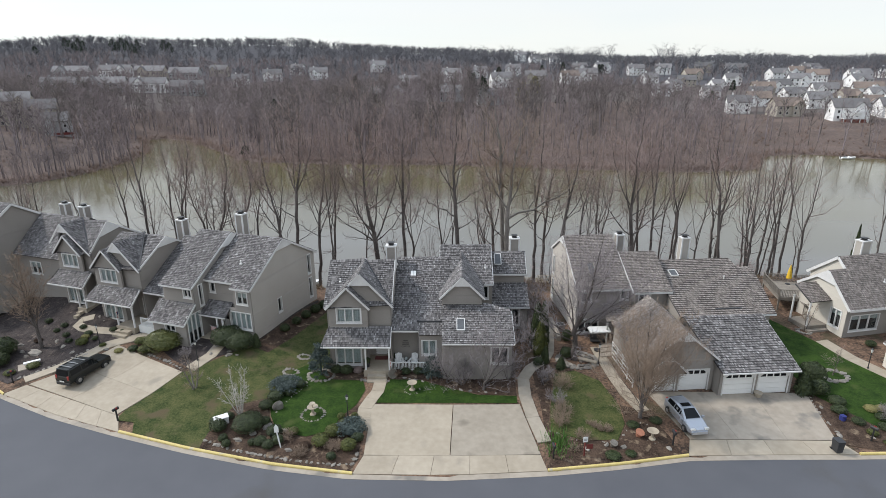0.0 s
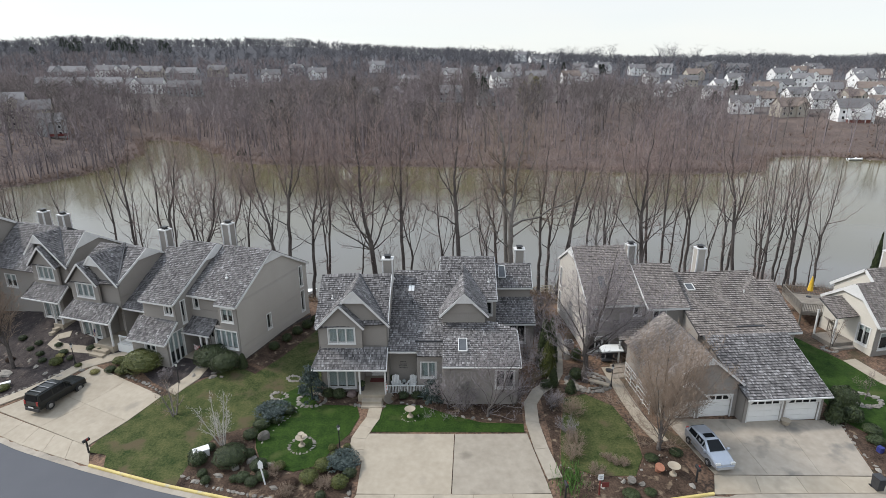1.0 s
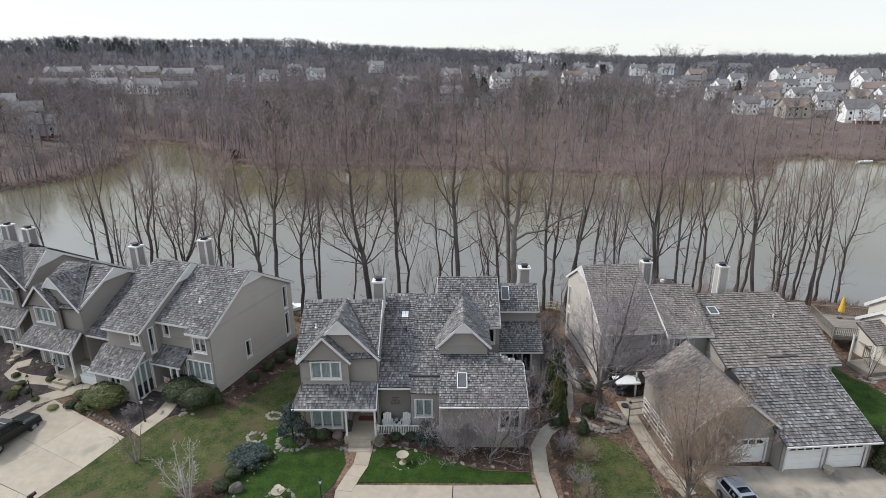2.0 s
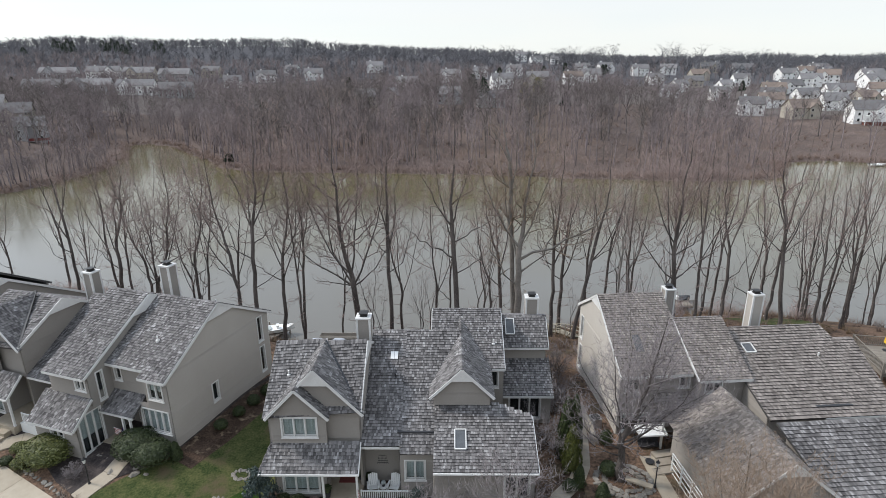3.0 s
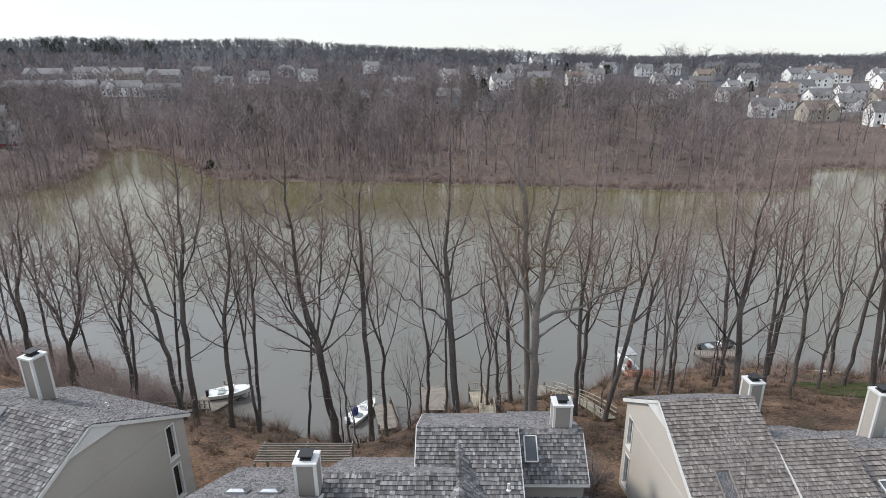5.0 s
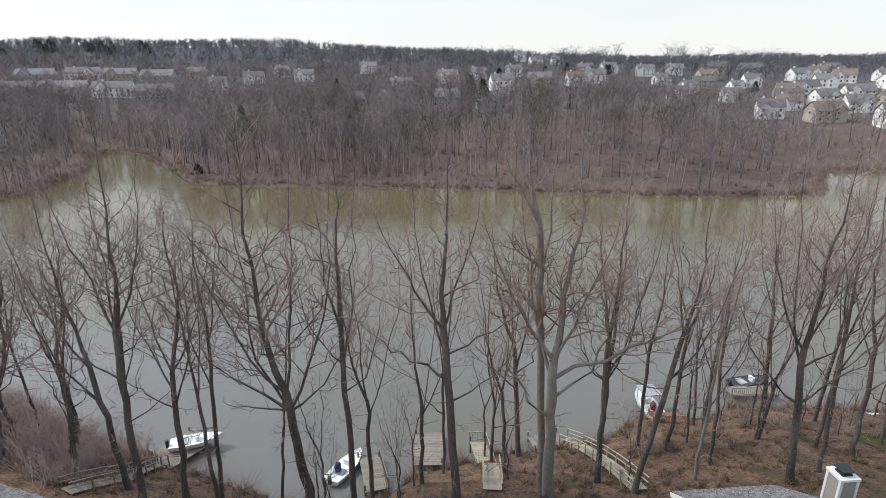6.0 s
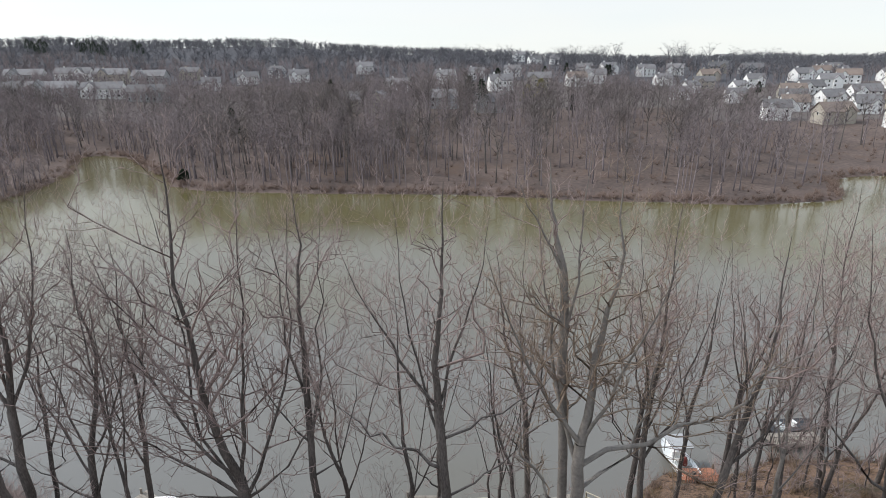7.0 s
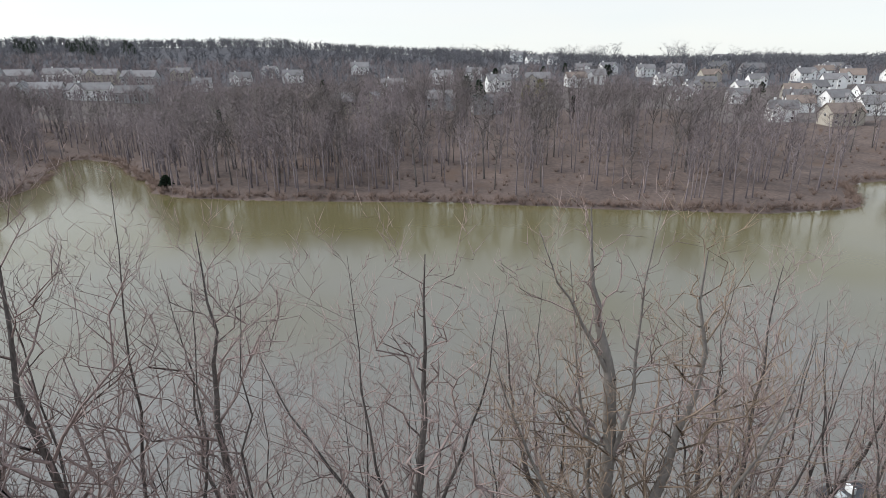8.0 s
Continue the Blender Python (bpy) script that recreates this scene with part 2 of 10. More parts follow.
M_UMBRELLA = surface("yellow_canvas", (0.6, 0.36, 0.02), (0.78, 0.5, 0.05), 0.8, 4, 20, 0.1)
M_BLUE = surface("blue_canvas", (0.015, 0.02, 0.12), (0.03, 0.04, 0.2), 0.8, 4, 20, 0.1)
M_TERRACOTTA = surface("terracotta", (0.3, 0.12, 0.07), (0.42, 0.19, 0.12), 0.85, 4, 20, 0.2)
M_LAMP = surface("lamp_glass", (0.6, 0.6, 0.57), (0.7, 0.7, 0.68), 0.3, 4, 20, 0)
M_FARROOF = surface("far_shingle_roof", (0.12, 0.115, 0.115), (0.22, 0.21, 0.21), 0.9, 0.3, 3, 0.2, 0.25, per_piece=0.5)
M_FARROOF_BROWN = surface("far_brown_roof", (0.15, 0.115, 0.095), (0.24, 0.19, 0.16), 0.9, 0.3, 3, 0.2, 0.25)
M_FARWHITE = surface("far_white_siding", (0.77, 0.76, 0.74), (0.85, 0.84, 0.82), 0.8, 0.3, 3, 0.1)
M_FARTAN = surface("far_tan_siding", (0.36, 0.325, 0.27), (0.46, 0.42, 0.355), 0.8, 0.3, 3, 0.1)
M_FARGREY = surface("far_grey_siding", (0.3, 0.3, 0.3), (0.4, 0.4, 0.4), 0.8, 0.3, 3, 0.1)
M_FARBRICK = surface("far_brick", (0.16, 0.055, 0.04), (0.24, 0.09, 0.07), 0.9, 0.3, 3, 0.1)


def glass(name, tint, rough, trans):
    m, n, l, b = nodes_of(name)
    b.inputs["Base Color"].default_value = (*tint, 1)
    b.inputs["Roughness"].default_value = rough
    b.inputs["IOR"].default_value = 1.3
    b.inputs["Transmission Weight"].default_value = trans
    return m


M_GLASS = glass("window_glass", (0.84, 0.88, 0.88), 0.02, 1.0)
M_CARGLASS = glass("tinted_car_glass", (0.01, 0.012, 0.014), 0.03, 0.0)


def water_material():
    m, n, l, b = nodes_of("lake_water")
    geo = n.new("ShaderNodeNewGeometry")
    murk = n.new("ShaderNodeTexNoise")
    murk.inputs["Scale"].default_value = 0.02
    l.new(geo.outputs["Position"], murk.inputs["Vector"])
    # base colour takes in reflections: grey sky near the houses, olive woods towards the far bank
    split = n.new("ShaderNodeSeparateXYZ")
    l.new(geo.outputs["Position"], split.inputs[0])
    reach = n.new("ShaderNodeMapRange")
    reach.inputs["From Min"].default_value, reach.inputs["From Max"].default_value = 95.0, 190.0
    reach.inputs["To Min"].default_value, reach.inputs["To Max"].default_value = -0.25, 0.45
    l.new(split.outputs["Y"], reach.inputs["Value"])
    both = n.new("ShaderNodeMath")
    both.operation = "ADD"
    l.new(murk.outputs["Fac"], both.inputs[0])
    l.new(reach.outputs[0], both.inputs[1])
    ramp = n.new("ShaderNodeValToRGB")
    ramp.color_ramp.elements[0].position, ramp.color_ramp.elements[1].position = 0.3, 0.85
    ramp.color_ramp.elements[0].color, ramp.color_ramp.elements[1].color = (0.155, 0.15, 0.137, 1), (0.108, 0.094, 0.044, 1)
    l.new(both.outputs[0], ramp.inputs["Fac"])
    l.new(ramp.outputs["Color"], b.inputs["Base Color"])
    b.inputs["Roughness"].default_value = 0.1
    b.inputs["IOR"].default_value = 1.33
    wav = n.new("ShaderNodeTexNoise")
    wav.inputs["Scale"].default_value, wav.inputs["Detail"].default_value = 1.3, 3
    l.new(geo.outputs["Position"], wav.inputs["Vector"])
    gust = n.new("ShaderNodeTexNoise")
    gust.inputs["Scale"].default_value = 0.03
    l.new(geo.outputs["Position"], gust.inputs["Vector"])
    bp = n.new("ShaderNodeBump")
    bp.inputs["Strength"].default_value, bp.inputs["Distance"].default_value = 0.3, 0.05
    prod = n.new("ShaderNodeMath")
    prod.operation = "MULTIPLY"
    l.new(wav.outputs["Fac"], prod.inputs[0])
    l.new(gust.outputs["Fac"], prod.inputs[1])
    l.new(prod.outputs[0], bp.inputs["Height"])
    l.new(bp.outputs["Normal"], b.inputs["Normal"])
    return m


M_WATER = water_material()

# ---- mesh helpers ----
def mesh_of(name, verts, faces, material, smooth=False):
    me = bpy.data.meshes.new(name)
    me.from_pydata(verts, [], faces)
    if material:
        me.materials.append(material)
    if smooth:
        me.polygons.foreach_set("use_smooth", [True] * len(me.polygons))
    me.update()
    return me


def place(ob, parent):
    if parent is not None:
        ob.parent = parent
    return ob


def part(name, geo, material, parent=None, label="", kind="", smooth=False):
    """One mesh object out of a Geo (or a mesh), under a thing or a part."""
    me = geo if isinstance(geo, bpy.types.Mesh) else geo.mesh(name, material, smooth)
    return tagged(place(new(name, me), parent), label, kind=kind)


def empty(name, m, label, category, group="", kind=""):
    ob = new(name)
    ob.matrix_world = m
    ob.empty_display_size = 0.2
    return tagged(ob, label, category, group, kind)


class Geo:
    """Collects vertices and faces."""

    def __init__(self):
        self.v, self.f = [], []

    def add(self, verts, faces):
        k = len(self.v)
        self.v.extend(tuple(p) for p in verts)
        self.f.extend(tuple(k + i for i in f) for f in faces)
        return self

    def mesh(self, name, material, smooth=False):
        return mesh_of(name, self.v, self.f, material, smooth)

    def box(self, a, b, m=None, bevel=0.0):
        (x0, y0, z0), (x1, y1, z1) = a, b
        if bevel > 0:
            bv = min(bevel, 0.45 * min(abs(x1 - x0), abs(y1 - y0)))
            ring = [(x0 + bv, y0), (x1 - bv, y0), (x1, y0 + bv), (x1, y1 - bv), (x1 - bv, y1), (x0 + bv, y1), (x0, y1 - bv), (x0, y0 + bv)]
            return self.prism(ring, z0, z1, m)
        ring = [(x0, y0), (x1, y0), (x1, y1), (x0, y1)]
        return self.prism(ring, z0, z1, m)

    def prism(self, ring, z0, z1, m=None, top_scale=1.0):
        n = len(ring)
        cx, cy = sum(p[0] for p in ring) / n, sum(p[1] for p in ring) / n
        vs = [Vector((x, y, z0)) for x, y in ring] + [Vector((cx + (x - cx) * top_scale, cy + (y - cy) * top_scale, z1)) for x, y in ring]
        if m is not None:
            vs = [m @ p for p in vs]
        fs = [tuple(range(n - 1, -1, -1)), tuple(range(n, 2 * n))] + [(i, (i + 1) % n, n + (i + 1) % n, n + i) for i in range(n)]
        return self.add(vs, fs)

    def tube(self, pts, radii, sides=6, cap=True):
        rings = []
        n = len(pts)
        for i in range(n):
            d = (Vector(pts[min(i + 1, n - 1)]) - Vector(pts[max(i - 1, 0)])).normalized()
            a = d.orthogonal().normalized()
            b = d.cross(a)
            r = radii[i] if hasattr(radii, "__len__") else radii
            rings.append([Vector(pts[i]) + (a * math.cos(2 * math.pi * k / sides) + b * math.sin(2 * math.pi * k / sides)) * r for k in range(sides)])
        vs = [p for ring in rings for p in ring]
        fs = []
        for i in range(n - 1):
            for k in range(sides):
                fs.append((i * sides + k, i * sides + (k + 1) % sides, (i + 1) * sides + (k + 1) % sides, (i + 1) * sides + k))
        if cap:
            fs += [tuple(range(sides - 1, -1, -1)), tuple(range((n - 1) * sides, n * sides))]
        return self.add(vs, fs)

    def lathe(self, profile, sides=14, m=None, centre=(0, 0)):
        """profile: (radius, z) from the bottom up, round a vertical axis."""
        vs, fs = [], []
        for r, z in profile:
            for k in range(sides):
                a = 2 * math.pi * k / sides
                vs.append(Vector((centre[0] + r * math.cos(a), centre[1] + r * math.sin(a), z)))
        for i in range(len(profile) - 1):
            for k in range(sides):
                fs.append((i * sides + k, i * sides + (k + 1) % sides, (i + 1) * sides + (k + 1) % sides, (i + 1) * sides + k))
        fs += [tuple(range(sides - 1, -1, -1)), tuple(range((len(profile) - 1) * sides, len(profile) * sides))]
        if m is not None:
            vs = [m @ p for p in vs]
        return self.add(vs, fs)

    def blob(self, centre, radii, rough=0.2, seed=0, rings=6, sides=9):
        """A rounded lump with an uneven skin."""
        vs, fs = [], []
        cx, cy, cz = centre
        for i in range(1, rings):
            t = math.pi * i / rings
            for k in range(sides):
                a = 2 * math.pi * k / sides
                d = Vector((math.sin(t) * math.cos(a), math.sin(t) * math.sin(a), -math.cos(t)))
                s = 1 + rough * noise.noise(d * 1.7 + Vector((seed * 3.1, seed * 1.7, 0)))
                vs.append((cx + d.x * radii[0] * s, cy + d.y * radii[1] * s, cz + d.z * radii[2] * s))
        lo, hi = len(vs), len(vs) + 1
        vs += [(cx, cy, cz - radii[2]), (cx, cy, cz + radii[2])]
        for i in range(rings - 2):
            for k in range(sides):
                fs.append((i * sides + k, i * sides + (k + 1) % sides, (i + 1) * sides + (k + 1) % sides, (i + 1) * sides + k))
        for k in range(sides):
            fs.append((lo, (k + 1) % sides, k))
            fs.append((hi, (rings - 2) * sides + k, (rings - 2) * sides + (k + 1) % sides))
        return self.add(vs, fs)


def boxes(*ab, m=None, bevel=0.0):
    g = Geo()
    for a, b in ab:
        g.box(a, b, m, bevel)
    return g


def smooth_step(t):
    t = np.clip(t, 0.0, 1.0)
    return t * t * (3 - 2 * t)


def interp(x, table):
    return np.interp(x, [p[0] for p in table], [p[1] for p in table])


def spot(x, y, rot=0.0, dz=0.0):
    """A pose standing on the ground."""
    return pose(x, y, float(ground_z(x, y)) + dz, 0, 0, rot)

# ---- ground, road, water ----
WATER = -7.5
KERB = [(-160, 120), (-90, 75), (-60, 54), (-50, 47.6), (-41.6, 42.0), (-34, 39.0), (-27.7, 37.1), (-20.5, 35.2), (-13.2, 33.7), (-7.1, 33.0), (0, 33.2), (7.2, 34.0), (12.9, 35.0), (18.2, 36.2), (24, 36.6), (30.1, 36.9), (36, 37.3), (60, 41), (120, 55)]
SHORE = [(-400, 60), (-160, 74), (-110, 88), (-60, 94), (-48, 91.8), (-40.3, 87.6), (-34.2, 84.7), (-25.6, 82.2), (-21.2, 80.7), (-15.3, 78.6), (-10.1, 77.6), (-7.5, 78.6), (-5.8, 80.3), (-4, 82.5), (-1.5, 83.5), (2.8, 85.6), (7.1, 86.2), (10.5, 87.2), (13.4, 87.7), (15.5, 89.8), (18.6, 92.4), (24.8, 92.2), (28.7, 94.3), (34, 94.5), (41, 94.5), (51, 92.5), (56, 89), (70, 84), (100, 80), (200, 72), (500, 60)]
FAR = [(-700, 100), (-400, 118), (-230, 138), (-168, 154), (-144, 174), (-137, 192), (-138, 212), (-145, 240), (-160, 266), (-172, 284), (-164, 293), (-147, 284), (-128, 262), (-113, 245), (-102, 233), (-95, 222), (-80, 215), (-36, 211), (0, 209), (40, 201), (75, 197), (96, 200), (104, 206), (109, 216), (116, 230), (128, 238), (142, 238), (156, 228), (175, 221), (230, 212), (320, 202), (500, 180), (800, 150)]


def dense(table, step=2.0):
    xs, out = [p[0] for p in table], []
    for (x0, y0), (x1, y1) in zip(table, table[1:]):
        n = max(1, int(math.hypot(x1 - x0, y1 - y0) / step))
        out += [(x0 + (x1 - x0) * i / n, y0 + (y1 - y0) * i / n) for i in range(n)]
    return np.array(out)


FAR_LINE = dense(FAR, 3.0)


def far_inland(x, y):
    """Metres inland of the far shore; minus on the water side."""
    x, y = np.asarray(x, float), np.asarray(y, float)
    flat = np.stack([x.ravel(), y.ravel()], 1)
    d = np.empty(len(flat))
    for i in range(0, len(flat), 4000):
        c = flat[i : i + 4000]
        d[i : i + 4000] = np.sqrt(((c[:, None, :] - FAR_LINE[None]) ** 2).sum(2)).min(1)
    d = d.reshape(x.shape)
    inside = np.zeros(x.shape, bool)
    ring = [(-9000, 100)] + FAR + [(9000, 150)]
    for (x0, y0), (x1, y1) in zip(ring, ring[1:]):
        if x0 != x1:
            spans = (np.minimum(x0, x1) <= x) & (x < np.maximum(x0, x1))
            inside ^= spans & (y > y0 + (x - x0) * (y1 - y0) / (x1 - x0))
    return np.where(inside, d, -d)


def ground_z(x, y):
    x, y = np.asarray(x, float), np.asarray(y, float)
    d = y - interp(x, KERB)
    front = -0.5 + 0.14 * smooth_step(d / 1.5) + 0.05 * np.clip(d, 0, 22)
    front = front + 0.9 * smooth_step((-13 - x) / 9) * smooth_step((d - 4) / 10)
    front = front + 1.3 * smooth_step((-30 - x) / 14) * smooth_step((d - 6) / 10)
    front = np.where(d < -0.3, -0.56, front)
    shore = interp(x, SHORE)
    edge = np.where(x > 24, 62.0, 61.0)
    w = np.clip((y - edge) / (shore - edge), 0, 1.6)
    near = np.where(y > edge, front + (WATER - front) * (0.15 * w + 0.85 * w * w), front)
    near = np.maximum(near, WATER - 2.5)
    near = np.where(y < 20, -0.56 + 0.02 * np.clip(12 - y, 0, 60), near)
    far_y = y > shore + 20
    fi = far_inland(x, y)
    # the bank below the houses to the right climbs late and gently
    right = smooth_step((x - 98) / 40)
    rise = WATER + 0.9 * smooth_step(fi / 2.5) + 12.5 * (1 - 0.75 * right) * smooth_step((fi - 2) / 95) + 0.034 * np.clip(fi - 70, 0, 1000)
    rise = rise + right * (0.05 * np.clip(fi - 95, 0, 60) + 6.4 * smooth_step((fi - 150) / 250))
    rise = rise + 5 * np.exp(-(((x + 220) / 260) ** 2) - ((y - 900) / 260) ** 2)
    rise = rise + 36 * np.exp(-(((x + 520) / 560) ** 2) - ((y - 860) / 260) ** 2) * smooth_step((fi - 100) / 200)
    rise = rise + 2.5 * np.sin(x * 0.021 + 1.0) * np.sin(y * 0.017) * smooth_step((fi - 20) / 80)
    rise = np.where(fi < 0, WATER - np.clip(-fi * 0.25, 0, 2.5), rise)
    return np.where(far_y, rise, near)


def grid_lines(inner, outer, fine, grow):
    a, b = inner
    lines = list(np.arange(a, b + 1e-6, fine))
    step, v = fine, b
    while v < outer[1]:
        step *= grow
        v += step
        lines.append(v)
    step, v = fine, a
    while v > outer[0]:
        step *= grow
        v -= step
        lines.insert(0, v)
    return np.array(lines)


def build_ground():
    xs = grid_lines((-56, 60), (-4500, 4500), 1.0, 1.1)
    ys = np.concatenate([grid_lines((24, 100), (-1500, 100), 1.0, 1.2), np.arange(104, 330, 5.0), 330 * 1.06 ** np.arange(0, 47)])
    gx, gy = np.meshgrid(xs, ys)
    gz = ground_z(gx, gy)
    n, m = gx.shape
    verts = np.stack([gx, gy, gz], 2).reshape(-1, 3).tolist()
    faces = [(j * m + i, j * m + i + 1, (j + 1) * m + i + 1, (j + 1) * m + i) for j in range(n - 1) for i in range(m - 1)]
    me = mesh_of("ground", verts, faces, M_WOODFLOOR, True)
    me.materials.append(M_FARGROUND)
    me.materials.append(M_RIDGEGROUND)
    me.materials.append(M_BANKGROUND)
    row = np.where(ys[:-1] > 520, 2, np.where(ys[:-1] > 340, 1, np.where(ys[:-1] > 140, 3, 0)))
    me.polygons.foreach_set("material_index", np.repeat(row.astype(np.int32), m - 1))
    return tagged(new("ground", me), "brown leaf-strewn ground sloping to the lake", "ground", kind="structure")


build_ground()


def drape(name, ring, material, dz, label="", category="ground", kind="structure", parent=None, thick=0.0, step=1.0):
    """A flat piece laid over the ground inside a ring of points."""
    bm = bmesh.new()
    bm.faces.new([bm.verts.new((x, y, 0)) for x, y in ring])
    x0, x1 = min(p[0] for p in ring), max(p[0] for p in ring)
    y0, y1 = min(p[1] for p in ring), max(p[1] for p in ring)
    for axis, lo, hi in ((0, x0, x1), (1, y0, y1)):
        for k in range(math.ceil(lo / step), math.ceil(hi / step)):
            co, no = [0, 0, 0], [0, 0, 0]
            co[axis], no[axis] = k * step, 1
            bmesh.ops.bisect_plane(bm, geom=bm.verts[:] + bm.edges[:] + bm.faces[:], plane_co=co, plane_no=no)
    bmesh.ops.triangulate(bm, faces=bm.faces[:])
    bmesh.ops.recalc_face_normals(bm, faces=bm.faces[:])
    if bm.faces and sum(f.normal.z for f in bm.faces) < 0:
        bmesh.ops.reverse_faces(bm, faces=bm.faces[:])
    if thick:
        ext = bmesh.ops.extrude_face_region(bm, geom=[f for f in bm.faces])
        up = {v for v in ext["geom"] if isinstance(v, bmesh.types.BMVert)}
    else:
        up = set(bm.verts)
    for v in bm.verts:
        v.co.z = float(ground_z(v.co.x, v.co.y)) + (dz if v in up else dz - thick)
    bmesh.ops.recalc_face_normals(bm, faces=bm.faces[:])
    if not thick and bm.faces and sum(f.normal.z for f in bm.faces) < 0:
        bmesh.ops.reverse_faces(bm, faces=bm.faces[:])
    me = bpy.data.meshes.new(name)
    bm.to_mesh(me)
    bm.free()
    me.materials.append(material)
    ob = place(new(name, me), parent)
    return tagged(ob, label, category if parent is None else "", kind=kind)


def line_y(x, off=0.0):
    return float(interp(x, KERB)) + off


def strip_ring(x0, x1, a, b, step=1.5):
    n = max(2, int((x1 - x0) / step))
    xs = [x0 + (x1 - x0) * i / n for i in range(n + 1)]
    return [(x, line_y(x, a)) for x in xs] + [(x, line_y(x, b)) for x in reversed(xs)]


def flat_strip(name, ring, z, thick, material, label, category, kind="structure", parent=None):
    """ring: front points left to right, then back points right to left."""
    g = Geo()
    n = len(ring) // 2
    front, back = ring[:n], ring[n:][::-1]
    for i in range(n - 1):
        quad = [front[i], front[i + 1], back[i + 1], back[i]]
        g.prism(quad, z - thick, z)
    return tagged(place(new(name, g.mesh(name, material)), parent), label, category if parent is None else "", kind=kind)


flat_strip("road", strip_ring(-150, 110, -12.5, -0.45), -0.5, 0.3, M_ASPHALT, "smooth grey asphalt street bending along the kerb", "road")
flat_strip("gutter", strip_ring(-60, 60, -0.45, 0.14), -0.485, 0.3, M_CONCRETE_OLD, "pale concrete gutter beside the asphalt", "gutter")


def kerb_run(x0, x1, label):
    n = max(2, int((x1 - x0) / 1.2))
    g = Geo()
    xs = [x0 + (x1 - x0) * i / n for i in range(n + 1)]
    for a, b in zip(xs, xs[1:]):
        prof = [(0.02, -0.6), (0.02, -0.4), (0.06, -0.345), (0.2, -0.33), (0.22, -0.6)]
        vs = [(x, line_y(x, o), z) for x in (a, b) for o, z in prof]
        k = len(prof)
        g.add(vs, [(i, (i + 1) % k, k + (i + 1) % k, k + i) for i in range(k)] + [tuple(range(k)), tuple(range(2 * k - 1, k - 1, -1))])
    ob = new("kerb", g.mesh("kerb", M_YELLOW))
    return tagged(ob, label, "kerb", kind="structure")


kerb_run(-27.2, -7.0, "yellow-painted concrete kerb along the planted verge")
kerb_run(7.3, 18.2, "yellow-painted concrete kerb below a garden bed")
kerb_run(31.2, 60, "yellow-painted concrete kerb past the driveway")
kerb_run(-60, -41.2, "yellow-painted concrete kerb at the bend")

lake = Geo().add([(-900, 40, WATER), (900, 40, WATER), (900, 420, WATER), (-900, 420, WATER)], [(0, 1, 2, 3)])
tagged(new("water", lake.mesh("water", M_WATER)), "murky green-brown lake water with light ripples", "lake", kind="structure")

# lawns, beds, drives and walks
drape("lawn", [(-26.5, 38.1)] + strip_ring(-26, -19.5, 0.35, 0.35)[:5] + [(-19.2, 38), (-18.6, 40.6), (-16.5, 41.5), (-15, 44), (-12.2, 46.5), (-12.2, 58), (-15.4, 59.5), (-17, 56.5), (-19.5, 49.6), (-22.5, 47.4), (-25.0, 45.3), (-25.9, 44.9), (-27.05, 42.3), (-28.2, 39.7), (-28.3, 38.4)], M_GRASS_DRY, 0.035, "patchy dry green lawn beside the driveway", "lawn")
drape("lawn", [(-16.1, 41.6), (-15.2, 39.2), (-14.0, 37.3), (-11.5, 36.8), (-9.7, 37.6), (-9.2, 39.5), (-8.3, 41), (-7.9, 43.2), (-8.4, 44.6), (-11.8, 44.7), (-12.6, 45.8), (-13.8, 47.5), (-15.2, 46.0)], M_GRASS, 0.05, "mown green lawn round the birdbath", "lawn")
drape("lawn", [(-6.6, 41.35), (5.6, 41.85), (5.6, 42.9), (2.2, 42.9), (-0.5, 43.8), (-3, 44.9), (-5.9, 44.9), (-6.3, 43.5)], M_GRASS, 0.05, "mown green lawn in front of the house", "lawn")
drape("lawn", [(8.4, 41.5), (8.0, 38.4), (10.5, 37.4), (13.2, 37.6), (14.2, 39.6), (14.3, 42.2), (13.4, 45.6), (11.3, 47.2), (9.4, 46.6)], M_GRASS_DRY, 0.05, "patchy green lawn with bare soil at its edges", "lawn")
drape("lawn", [(31.6, 44.6), (34.5, 40.2), (36.5, 38.0), (60, 42.5), (60, 50), (43.6, 45.2), (40.4, 48.2), (37.2, 53.6), (34.6, 58.8), (31.4, 58.5)], M_GRASS, 0.05, "bright green lawn between two houses", "lawn")
drape("lawn", [(33.9, 84.6), (34.4, 80.2), (38.0, 79.4), (44, 80.5), (44, 85)], M_GRASS_DRY, 0.05, "small green lawn on the lake bank", "lawn")
drape("mulch_bed", strip_ring(-19.6, -7.1, 0.3, 0.3)[:9] + [(-6.9, 35), (-7.1, 38.2), (-8.2, 40.9), (-9.1, 39.6), (-9.6, 37.5), (-11.5, 36.7), (-14.1, 37.2), (-15.3, 39.2), (-16.2, 41.6), (-16.9, 41.4), (-18.9, 40.4), (-19.6, 38)], M_MULCH, 0.04, "dark bark mulch bed along the kerb", "garden bed")
drape("mulch_bed", [(-12.8, 45.6), (-11.9, 44.6), (-8.6, 44.4), (-8.2, 47.2), (-12.6, 47.2)], M_MULCH, 0.045, "dark bark mulch bed below the front window", "garden bed")
drape("mulch_bed", [(-5.9, 45.0), (-3, 45.0), (-0.4, 43.9), (2.3, 43.0), (5.6, 43.0), (5.7, 50), (-5.9, 48.2)], M_MULCH, 0.045, "dark bark mulch bed under bare shrubs", "garden bed")
